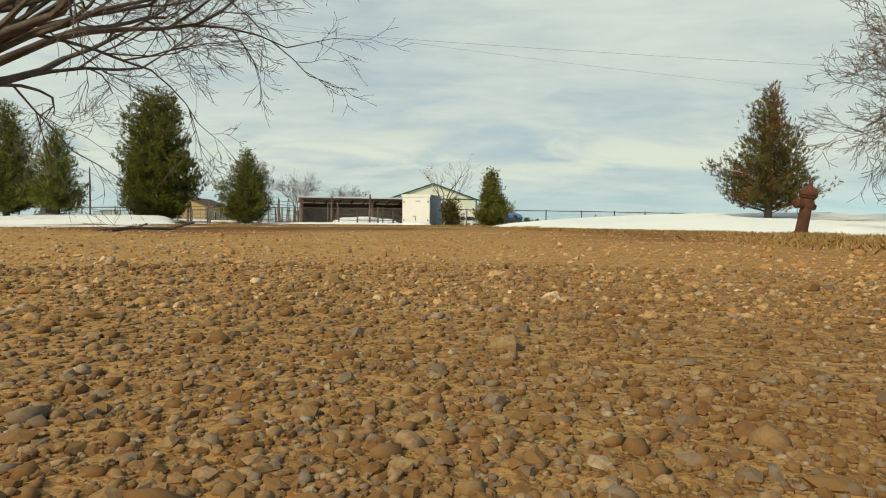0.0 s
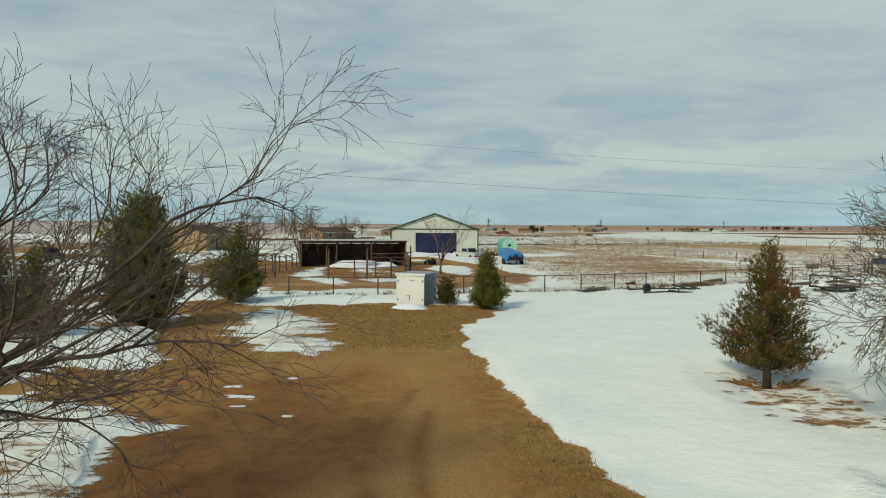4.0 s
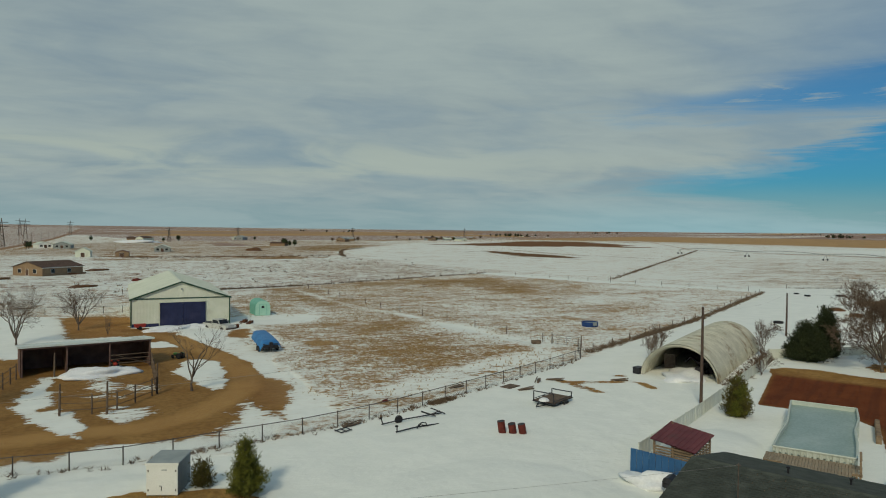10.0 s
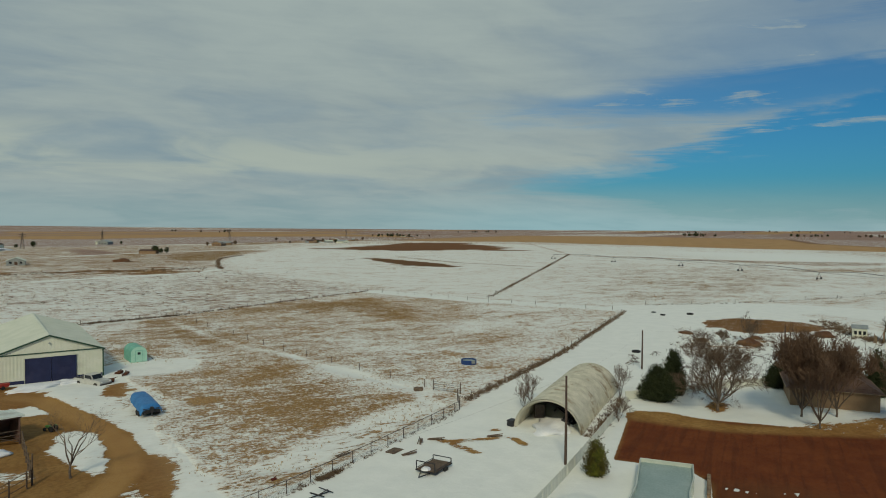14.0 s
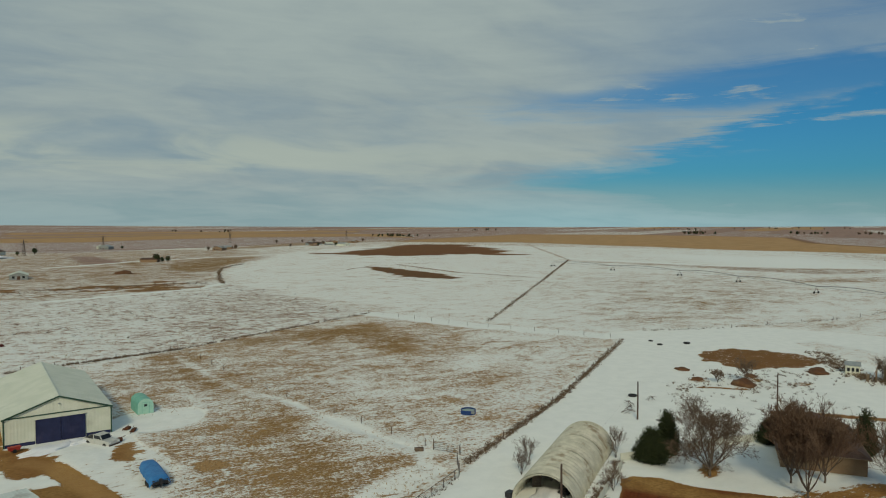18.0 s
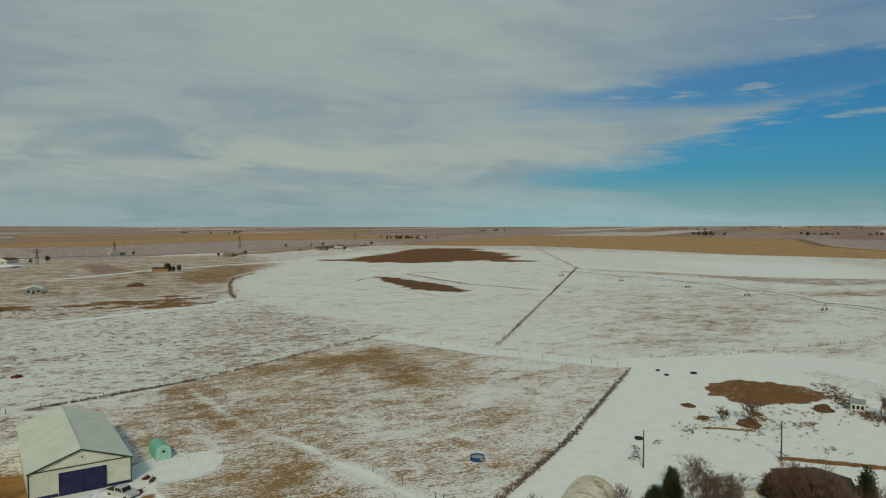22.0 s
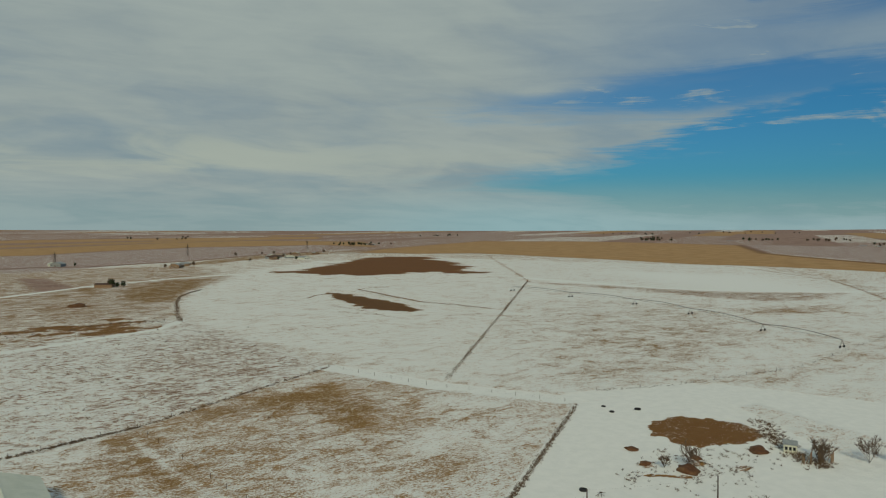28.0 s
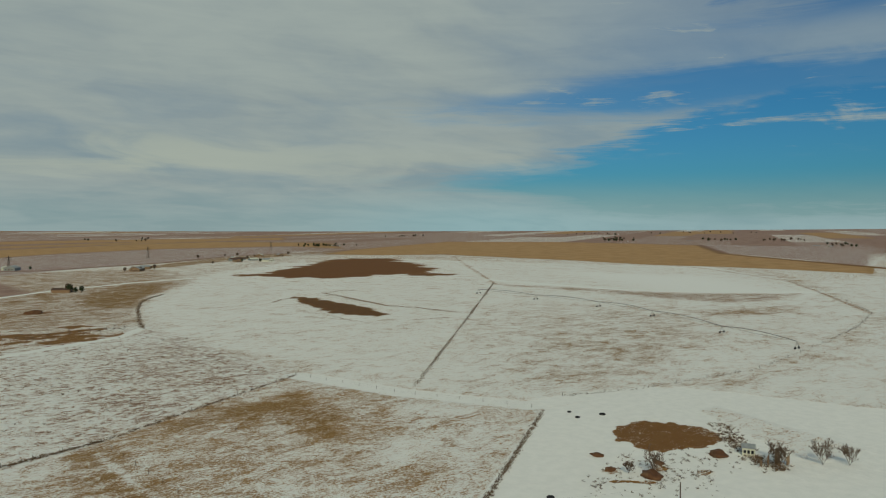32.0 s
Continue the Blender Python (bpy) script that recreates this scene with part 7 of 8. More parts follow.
def pallet_hut():
    h = thing("pallet_hut", "pallet-board hut with a flat maroon metal roof", "shed", (29.45, 33.5, level(31, 37.5) - 0.3), 28)
    W, D, E = 2.9, 2.5, 1.36
    for x in (0, W):
        for y in (0, D / 2, D):
            part("post", Build().box((x - 0.06, y - 0.06, 0), (x + 0.06, y + 0.06, 1.86 + 0.14 * y + 0.145 * x), 0.01), M_WOOD, h)
    for i in range(10):
        z = 0.10 + i * 0.178
        part("slat", Build().box((0, -0.085, z), (W, -0.06, z + 0.11), 0.006), M_WOOD, h)
        part("slat", Build().box((W + 0.06, 0, z), (W + 0.085, D, z + 0.11), 0.006), M_WOOD, h)
        part("slat", Build().box((-0.085, 0, z), (-0.06, D, z + 0.11), 0.006), M_WOOD, h)
    part("brace", Build().tube([(-0.12, 0.1, 0.15), (-0.12, 1.0, E - 0.1)], 0.035, 4), M_WOOD, h)
    part("brace", Build().tube([(0.2, -0.12, E - 0.1), (1.3, -0.12, 0.15)], 0.035, 4), M_WOOD, h)
    part("roof_sheet", ribbed_slope(Build(), (-0.22, -0.22, 1.86), (-0.22, D + 0.22, 2.22), (W + 0.44, 0, 0.42), 0.3, 0.02), M_MAROON, h)
    part("straw", Build().blob((W / 2 + 0.2, 0.5, 0), (0.6, 0.4, 1.0), 2, 5, 10, 0.4), M_HAY, h, "straw showing between the boards")


pallet_hut()


def blue_wall():
    h = thing("board_wall", "leaning faded blue board wall half drifted over", "wall", (26.3, 35.5, level(26.5, 34) - 0.2), -57)
    for i in range(12):
        z = 1.75 - 0.02 * i
        b = Build().box((i * 0.40, -0.02, -0.1), (i * 0.40 + 0.385, 0.02, z), 0.006)
        part("board", b, M_BLUEWALL, h)
    part("rail", Build().box((0, 0.02, 0.8), (4.7, 0.08, 0.9), 0.01), M_WOOD, h)
    part("rail", Build().box((0, 0.02, 0.3), (4.7, 0.08, 0.4), 0.01), M_WOOD, h)


blue_wall()
solo("snow_drift", Build().blob((0, 0, 0), (2.0, 1.2, 0.7), 8, 10, 24, 0.8), M_SNOW, "snow drift against the blue board wall", "snow drift", (26.3, 33.2, level(25.6, 33.4) - 0.1), -50, smooth=True)


def grill():
    z = level(26.0, 31.6)
    h = thing("barbecue_grill", "black barbecue grill in front of the blue wall", "grill", (26.0, 31.4, z), 30)
    for x in (-0.35, 0.35):
        for y in (-0.22, 0.22):
            part("leg", Build().tube([(x, y, -0.05), (x * 0.9, y * 0.9, 0.6)], 0.02, 6), M_BLACKMETAL, h)
    part("firebox", Build().box((-0.45, -0.3, 0.55), (0.45, 0.3, 0.85), 0.06), M_BLACKMETAL, h)
    lid = part("lid", Build().extrude([(-0.45, -0.3, 0.86), (-0.45, -0.26, 1.08), (-0.45, -0.05, 1.2), (-0.45, 0.2, 1.12), (-0.45, 0.3, 0.86)], (0.9, 0, 0)), M_BLACKMETAL, h)
    part("handle", Build().tube([(-0.3, -0.33, 0.98), (0.3, -0.33, 0.98)], 0.015, 6), M_GALV, lid)
    part("side_shelf", Build().box((0.46, -0.25, 0.78), (0.85, 0.25, 0.82), 0.01), M_WOOD, h)


grill()


def pool():
    """Above-ground pool, frozen over, with a plank deck at its near end."""
    h = thing("above_ground_pool", "frozen above-ground pool with pale ribbed wall", "pool", (36.0, 33.5, 0.0), -52.0)
    # local: x across (4.6 m), y away (14.5 m)
    W, L, T = 4.7, 14.4, 1.25
    outline = []
    for x, y in ((0, 0), (0.08, L * 0.25), (0.3, L * 0.5), (0.14, L * 0.75), (0, L), (W, L), (W + 0.14, L * 0.75), (W - 0.1, L * 0.5), (W + 0.05, L * 0.25), (W, 0)):
        outline.append((x, y))
    for (a, b) in zip(outline, outline[1:] + outline[:1]):
        part("wall_panel", ribbed(Build(), (*b, -0.1), (*a, -0.1), T + 0.1, 0.35, 0.04, 0.05), M_POOLWALL, h)
        d = Vector((b[0] - a[0], b[1] - a[1], 0))
        part("top_rail", Build().tube([(*a, T + 0.02), (*b, T + 0.02)], 0.075, 6), M_POOLWALL, h)
    part("ice_sheet", Build().extrude([(x, y, T - 0.42) for x, y in outline], (0, 0, 0.14)), M_ICE, h, "dull blue-green ice")
    deck = thing("pool_deck", "weathered plank deck at the end of the pool", "deck", (36.0, 33.5, 0.0), -52.0)
    for i in range(30):
        x = -0.4 + i * 0.18
        y0 = -2.7 if 6 <= i <= 26 else -1.9
        part("plank", Build().box((x, y0 + 0.02 * (i % 3), T - 0.38), (x + 0.165, -0.15, T - 0.34), 0.006), M_DECK, deck)
    for x in (-0.3, 1.6, 3.4, 4.7):
        for y in (-1.8, -0.4):
            part("deck_post", Build().box((x - 0.05, y - 0.05, -0.2), (x + 0.05, y + 0.05, T - 0.39)), M_WOOD, deck)
    for y in (-1.9, -0.4):
        part("deck_beam", Build().box((-0.4, y, T - 0.52), (5.0, y + 0.1, T - 0.385)), M_WOOD, deck)
    for i in range(3):
        part("rail_post", Build().box((4.85, -1.9 + i * 0.8, 0), (4.95, -1.8 + i * 0.8, T + 0.5), 0.01), M_WOOD, deck)
    part("handrail", Build().box((4.83, -2.0, T + 0.48), (4.97, -0.1, T + 0.54), 0.01), M_WOOD, deck)
    slide = thing("toy_slide", "lime-green plastic toy slide beside the deck", "slide", (38.9, 27.6, level(39, 27.6)), 20)
    slide.scale = (0.62, 0.62, 0.62)
    part("chute", Build().extrude([(0, 0, 0.05), (0.2, 0, 0.03), (1.3, 0, 0.95), (1.5, 0, 0.95), (1.5, 0, 0.88), (1.3, 0, 0.85)], (0, 0.5, 0)), M_LIME, slide)
    part("ladder", Build().tube([(1.5, 0.05, 0.9), (1.9, 0.05, 0)], 0.04, 6).tube([(1.5, 0.45, 0.9), (1.9, 0.45, 0)], 0.04, 6).tube([(1.6, 0.05, 0.65), (1.6, 0.45, 0.65)], 0.025, 6).tube([(1.75, 0.05, 0.33), (1.75, 0.45, 0.33)], 0.025, 6), M_LIME, slide)
    part("handle_loop", Build().tube([(1.45, 0.0, 0.9), (1.5, 0.0, 1.4), (1.5, 0.5, 1.4), (1.45, 0.5, 0.9)], 0.025, 6), M_GALV, slide)
    wedge = solo("stacked_planks", Build().box((0, 0, 0), (0.35, 5.4, 0.5), 0.02).box((0.02, 0.1, 0.5), (0.33, 5.2, 0.62), 0.02), M_WOOD, "stack of planks beside the pool wall", "planks", (46.9, 34.5, 0), -52)


pool()

# ---- yard things ----
def hydrant():
    h = thing("fire_hydrant", "old rusted iron hydrant standing in dead grass", "hydrant", (5.42, 10.1, level(5.42, 10.1) - 0.02), 0)
    h.matrix_world = h.matrix_world @ pose(0, 0, 0, 0, 10, 0)
    part("barrel", Build().lathe([(0.12, -0.05), (0.12, 0.03), (0.088, 0.06), (0.082, 0.40), (0.10, 0.44), (0.105, 0.52), (0.085, 0.55), (0.11, 0.57), (0.11, 0.60)], 18), M_RUST, h, smooth=False)
    cap = part("bonnet", Build().lathe([(0.125, 0.60), (0.13, 0.625), (0.12, 0.66), (0.095, 0.71), (0.055, 0.745), (0.03, 0.755), (0.03, 0.80), (0.01, 0.805)], 18), M_RUST, h, "redder domed bonnet", True)
    for a in range(6):
        x, y = 0.128 * math.cos(a * 1.047), 0.128 * math.sin(a * 1.047)
        part("bolt", Build().lathe([(0.014, 0.59), (0.014, 0.65), (0.004, 0.655)], 6, (x, y, 0)), M_RUST, cap)
    for a, r, l in ((205, 0.055, 0.20), (25, 0.045, 0.13), (115, 0.045, 0.15)):
        d = Vector((math.cos(radians(a)), math.sin(radians(a)), 0))
        n = part("nozzle", Build().tube([d * 0.06 + Vector((0, 0, 0.46)), d * l + Vector((0, 0, 0.46))], r, 12), M_RUST, h)
        part("nozzle_cap", Build().tube([d * (l - 0.005) + Vector((0, 0, 0.46)), d * (l + 0.035) + Vector((0, 0, 0.46)), d * (l + 0.06) + Vector((0, 0, 0.46))], [r * 1.2, r * 1.15, r * 0.3], 10), M_RUST, n)
    part("chain", Build().tube([(-0.17, -0.06, 0.42), (-0.15, -0.08, 0.30), (-0.09, -0.08, 0.36)], 0.008, 4), M_RUST, h)


hydrant()


def white_box():
    z = level(-0.9, 41.4)
    h = thing("equipment_box", "white metal equipment box with a grey top", "equipment box", (-2.15, 41.2, z - 0.12), -18)
    W, D, H = 1.75, 2.3, 2.0
    # body coloured grey for the shade on the side turned from the sun
    part("body", Build().box((0.03, 0.03, 0.1), (W - 0.03, D, H - 0.08), 0.02), M_GREYSIDE, h)
    dr = part("door", Build().box((0.0, -0.03, 0.16), (W, 0.025, H - 0.14), 0.02), M_WHITEPAINT, h, "white door panel")
    part("latch", Build().tube([(0.85, -0.06, 0.45), (0.85, -0.06, 0.7), (0.72, -0.06, 0.7)], 0.018, 6), M_GALV, dr)
    part("name_plate", Build().box((0.85, -0.036, H - 0.42), (1.15, -0.031, H - 0.37)), M_GREYTOP, dr)
    for x in (0.08, W - 0.14):
        for zz in (0.4, H - 0.5):
            part("hinge", Build().box((x, -0.05, zz), (x + 0.06, -0.03, zz + 0.12), 0.005), M_GALV, dr)
    part("lid", Build().box((-0.05, -0.06, H - 0.09), (W + 0.05, D + 0.05, H), 0.03), M_GREYTOP, h)
    part("lid_edge", Build().box((-0.055, -0.066, H - 0.14), (W + 0.055, -0.055, H + 0.01)), M_WHITEPAINT, h)
    for x in (0.1, W - 0.25):
        part("skid", Build().box((x, 0.0, -0.05), (x + 0.15, D, 0.11), 0.01), M_WOOD, h)


white_box()
solo("snow_drift", Build().blob((0, 0, 0), (1.0, 0.55, 0.28), 12, 7, 18, 0.25), M_SNOW, "small snow mound in front of the white box", "snow drift", (-1.35, 39.7, level(-1.35, 39.7) - 0.05), -10, smooth=True)


def barrel(label, at, turn, tilt=0.0, h=0.88):
    z = level(*at)
    b = thing("barrel", label, "barrel", (*at, z - 0.08), turn, "rusty barrels")
    b.matrix_world = b.matrix_world @ pose(0, 0, 0, 0, tilt, 0)
    r = 0.28
    part("drum", Build().lathe([(r - 0.01, 0), (r, 0.01), (r, h * 0.32), (r + 0.012, h * 0.34), (r, h * 0.36), (r, h * 0.64), (r + 0.012, h * 0.66), (r, h * 0.68), (r, h - 0.02), (r + 0.01, h), (r - 0.015, h + 0.005), (r - 0.02, h - 0.03)], 20), M_RUSTRED, b)
    part("lid", Build().lathe([(0.01, h - 0.02), (r - 0.02, h - 0.02), (r - 0.02, h - 0.005), (0.01, h - 0.008)], 18), M_BLACKMETAL, b, "blackened lid")
    return b


barrel("tall rust-red oil barrel in the snow", (21.95, 45.1), 0, -9, 0.95)
barrel("rust-red oil barrel in the snow", (22.65, 44.75), 20, -12, 0.8)
barrel("rust-red oil barrel at the row's end", (23.3, 44.4), -15, -10, 0.8)


def boat_trailer():
    """Two steel side rails with what is left between them, half sunk in the snow."""
    t = thing("boat_trailer", "bare steel boat trailer frame half sunk in the snow", "trailer", (16.9, 49.9, level(16.9, 49.9) - 0.06), 19)
    for sy, x0, x1 in ((1.15, -2.6, 3.4), (-1.15, -2.9, 1.2)):
        part("side_rail", Build().tube([(x0, sy, 0.20), (x0 * 0.3, sy, 0.24), (x1, sy * 1.02, 0.12)], 0.055, 6), M_BLACKMETAL, t)
        part("bunk_post", Build().tube([(x0 + 0.1, sy, 0.2), (x0, sy * 1.1, 0.66)], 0.045, 6), M_BLACKMETAL, t)
        part("bunk_pad", Build().box((x0 - 0.14, sy * 1.1 - 0.07, 0.60), (x0 + 0.10, sy * 1.1 + 0.07, 0.72), 0.02), M_BLACK, t)
    m = Matrix.Translation((-0.9, 1.28, 0.26)) @ Matrix.Rotation(math.pi / 2, 4, "X")
    wh = part("wheel", Build().lathe([(0.17, -0.11), (0.31, -0.11), (0.34, 0), (0.31, 0.11), (0.17, 0.11)], 18), M_BLACK, t, at=m)
    part("rim", Build().lathe([(0.02, -0.08), (0.18, -0.10), (0.18, 0.10), (0.02, 0.08)], 12), M_GREYTOP, wh)
    part("fender", Build().tube([(-1.0, -1.25, 0.16), (-0.85, -1.25, 0.42), (-0.5, -1.25, 0.52), (-0.15, -1.25, 0.42), (0.0, -1.25, 0.16)], 0.05, 5), M_BLACKMETAL, t)
    part("cross_bar", Build().tube([(2.2, 0.45, 0.20), (1.6, 1.6, 0.42)], 0.07, 6), M_BLACKMETAL, t)
    part("cross_bar", Build().tube([(3.4, 0.7, 0.15), (2.9, 2.0, 0.42)], 0.05, 6), M_BLACKMETAL, t)
    part("loose_bar", Build().tube([(2.1, 1.2, 0.14), (3.5, 1.5, 0.20)], 0.04, 6), M_GALV, t)
    part("axle_stub", Build().tube([(-0.9, -1.2, 0.24), (-0.5, -1.0, 0.30), (-0.1, -1.25, 0.22)], 0.04, 6), M_BLACKMETAL, t)


boat_trailer()
frame_scrap = thing("iron_scrap", "small black iron frame lying in the snow", "scrap", (11.0, 49.9, level(11.0, 49.9)), 25)
for y in (-0.35, 0.35):
    part("side_bar", Build().tube([(-0.5, y, 0.06), (0.5, y, 0.12)], 0.045, 6), M_BLACKMETAL, frame_scrap)
for x in (-0.5, 0.0, 0.5):
    part("cross_bar", Build().tube([(x, -0.4, 0.08), (x, 0.4, 0.12)], 0.04, 6), M_BLACKMETAL, frame_scrap)
part("bent_rod", Build().tube([(0.4, 0.3, 0.1), (0.9, 0.4, 0.35), (1.2, 0.3, 0.3)], 0.02, 5), M_BLACKMETAL, frame_scrap)
solo("plank_sheet", Build().box((-0.9, -0.6, 0.0), (0.9, 0.6, 0.05), 0.01).box((-0.85, -0.55, 0.05), (0.5, -0.35, 0.09), 0.01), M_POST, "dark weathered board lying flat on the snow", "board", (29.6, 59.3, level(29.6, 59.3) + 0.01), 28)
solo("red_scrap", Build().box((-0.25, -0.15, 0.0), (0.25, 0.15, 0.2), 0.04).tube([(-0.3, 0, 0.15), (0.4, 0.1, 0.26)], 0.03, 6), M_RUSTRED, "faded red scrap lying beside the yard fence", "scrap", (16.4, 57.4, level(16.4, 57.4)), 20)
weeds("dry tumbleweed piled against the yard fence", [(20.2, 55.3), (22.4, 56.6)], 110, 0.2, 0.42, 21)


def flatbed():
    t = thing("flatbed_trailer", "black flatbed trailer with snow on its deck", "trailer", (30.6, 52.6, level(30.6, 52.6) - 0.28), 30)
    part("deck", Build().box((-1.8, -1.1, 0.55), (1.5, 1.1, 0.66), 0.02), M_BLACKMETAL, t)
    for i in range(8):
        part("deck_plank", Build().box((-1.75, -1.05 + i * 0.262, 0.662), (1.45, -0.80 + i * 0.262, 0.70), 0.006), M_POST, t)
    for y in (-1.0, 1.0):
        part("headboard_post", Build().tube([(-1.75, y, 0.6), (-1.75, y, 1.5)], 0.05, 6), M_BLACKMETAL, t)
        part("rear_post", Build().tube([(1.4, y, 0.6), (1.4, y, 1.15)], 0.05, 6), M_BLACKMETAL, t)
        part("side_rail", Build().tube([(-1.75, y, 0.8), (1.4, y, 0.8)], 0.03, 6), M_BLACKMETAL, t)
        m = Matrix.Translation((0.2, y * 1.1, 0.36)) @ Matrix.Rotation(math.pi / 2, 4, "X")
        part("wheel", Build().lathe([(0.18, -0.1), (0.34, -0.1), (0.36, 0), (0.34, 0.1), (0.18, 0.1)], 16), M_BLACK, t, at=m)
    part("head_bar", Build().tube([(-1.75, -1.0, 1.48), (-1.75, 1.0, 1.48)], 0.05, 6), M_BLACKMETAL, t)
    part("tail_bar", Build().tube([(1.4, -1, 1.12), (1.4, 1, 1.12)], 0.05, 6), M_BLACKMETAL, t)
    part("tongue", Build().tube([(-1.8, 0.5, 0.5), (-3.0, 0, 0.45), (-1.8, -0.5, 0.5)], 0.05, 6), M_BLACKMETAL, t)
    part("snow_lump", Build().blob((-1.5, 0.1, 0.69), (0.5, 0.45, 0.25), 4, 5, 12, 0.2), M_SNOW, t, "lump of snow")


flatbed()


def tarped_boat():
    t = thing("covered_boat", "boat on a trailer under a bright blue tarpaulin", "boat", (9.6, 85.0, level(9.6, 87) - 0.02), 97)
    # local: x from stern (0) to bow
    b = Build()
    n, m = 14, 12
    rng = random.Random(5)
    for i in range(n + 1):
        s = i / n
        half = 1.30 * (1 - max(0, s - 0.6) ** 2 * 1.6)
        top = 1.45 + 0.55 * s - (0.45 if i in (0, n) else 0.0)
        for j in range(m + 1):
            u = -1 + 2 * j / m
            drop = abs(u) ** 6 * (0.75 + 0.08 * math.sin(s * 25 + u * 3))
            b.v.append((s * 6.4 - (0.05 if i == 0 else 0.0), u * half, top - drop + 0.012 * rng.uniform(-1, 1)))
    b.f = [(i * (m + 1) + j, (i + 1) * (m + 1) + j, (i + 1) * (m + 1) + j + 1, i * (m + 1) + j + 1) for i in range(n) for j in range(m)]
    part("tarpaulin", b, M_TARP, t, smooth=True)
    hull = [(0, -1.1), (3.6, -1.1), (5.4, -0.7), (6.3, 0), (5.4, 0.7), (3.6, 1.1), (0, 1.1)]
    part("hull", Build().extrude([(x, y * 0.85, 0.55) for x, y in hull], (0, 0, 0.55)), M_BLACKMETAL, t)
    part("trailer_frame", Build().tube([(-0.2, -0.9, 0.5), (4.0, -0.9, 0.5), (7.2, 0, 0.5), (4.0, 0.9, 0.5), (-0.2, 0.9, 0.5)], 0.06, 6).tube([(1.6, -1.2, 0.4), (1.6, 1.2, 0.4)], 0.05, 6), M_BLACKMETAL, t)
    for sy in (-1.15, 1.15):
        for x in (1.3, 2.1):
            part("wheel", Build().lathe([(0.16, -0.1), (0.32, -0.1), (0.34, 0), (0.32, 0.1), (0.16, 0.1)], 16), M_BLACK, t, at=Matrix.Translation((x, sy, 0.34)) @ Matrix.Rotation(math.pi / 2, 4, "X"))
    part("outboard_motor", Build().box((-0.5, -0.2, 0.7), (-0.05, 0.2, 1.35), 0.06).box((-0.4, -0.06, 0.2), (-0.2, 0.06, 0.7), 0.02), M_BLACKMETAL, t)


tarped_boat()
tank = thing("stock_tank", "round blue stock tank in the snowy pasture", "stock tank", (61.3, 94.3, level(61.3, 94.3)))
part("wall", Build().lathe([(1.30, 0), (1.32, 0.02), (1.32, 0.3), (1.35, 0.33), (1.32, 0.36), (1.32, 0.72), (1.36, 0.76), (1.28, 0.77), (1.24, 0.72), (1.24, 0.45)], 32), M_TANKBLUE, tank)
part("ice", Build().lathe([(0.01, 0.5), (1.24, 0.5), (1.24, 0.54), (0.01, 0.54)], 28), M_ICE, tank, "frozen water")
part("float_box", Build().box((-0.3, -1.6, 0.3), (0.3, -1.3, 0.8), 0.03), M_GREYTOP, tank)
solo("feed_trough", Build().extrude([(0, 0, 0.1), (0.12, 0, 0.5), (0.6, 0, 0.5), (0.72, 0, 0.1)], (0, 1.3, 0)).box((0.1, 0.1, 0), (0.2, 1.2, 0.12)), M_POST, "weathered feed trough by the pasture gate", "trough", (44.8, 80.6, level(45, 81)), 70)
for x, y, w, l, h, tn in ((6.8, 108.2, 1.2, 0.8, 0.6, 10), (8.6, 114.2, 0.9, 0.9, 0.5, 40), (9.4, 112.8, 1.6, 0.7, 0.4, 70)):
    solo("scrap_heap", Build().box((-w / 2, -l / 2, 0), (w / 2, l / 2, h * 0.5), 0.05).box((-w * 0.3, -l * 0.6, h * 0.3), (w * 0.5, l * 0.1, h), 0.04).tube([(-w, 0, 0.1), (w, l * 0.4, h)], 0.05, 6), M_RUST, "rusty scrap lying by the barn front", "scrap", (x, y, level(x, y)), tn, "scrap heaps")
for x, y, tn in ((12.0, 51.2, 30), (24.5, 60.6, 20), (35.2, 60.4, -30), (33.4, 60.6, 60), (41.5, 58.2, -20), (30.5, 57.6, 10)):
    z = level(x, y)
    solo("scrap_timber", Build().box((-0.9, -0.1, 0.0), (0.9, 0.1, 0.12), 0.02).box((-0.5, -0.25, 0.1), (0.7, -0.05, 0.2), 0.02).tube([(-0.8, 0.3, 0.05), (1.0, 0.1, 0.25)], 0.05, 6), M_POST, "weathered scrap timber poking from the snow", "timber", (x, y, z), tn, "scrap timbers")
solo("fallen_branch", Build().tube([(0, 0, 0.03), (0.25, 0.12, 0.06), (0.55, 0.2, 0.05), (0.8, 0.38, 0.1)], [0.016, 0.014, 0.011, 0.006], 6).tube([(0.3, 0.13, 0.06), (0.42, 0.30, 0.09)], [0.008, 0.004], 5), M_BARK, "dark fallen branch on the dirt", "branch", (-2.2, 4.4, 0.0), 42)
for x, y, sx, sy, sz, s in ((147.5, 82.6, 2.8, 2.0, 1.1, 1), (122.5, 83.7, 2.4, 2.0, 1.3, 2), (123.5, 100.2, 1.6, 1.2, 0.6, 3), (118.5, 92.0, 1.5, 1.2, 0.6, 5), (131, 88, 1.6, 1.1, 0.6, 6)):
    solo("earth_mound", Build().blob((0, 0, 0), (sx, sy, sz), s, 8, 18, 0.45), M_DIRT, "mound of bare brown earth with snow around", "mound", (x, y, level(x, y) - 0.05), s * 40, "earth mounds", smooth=True)
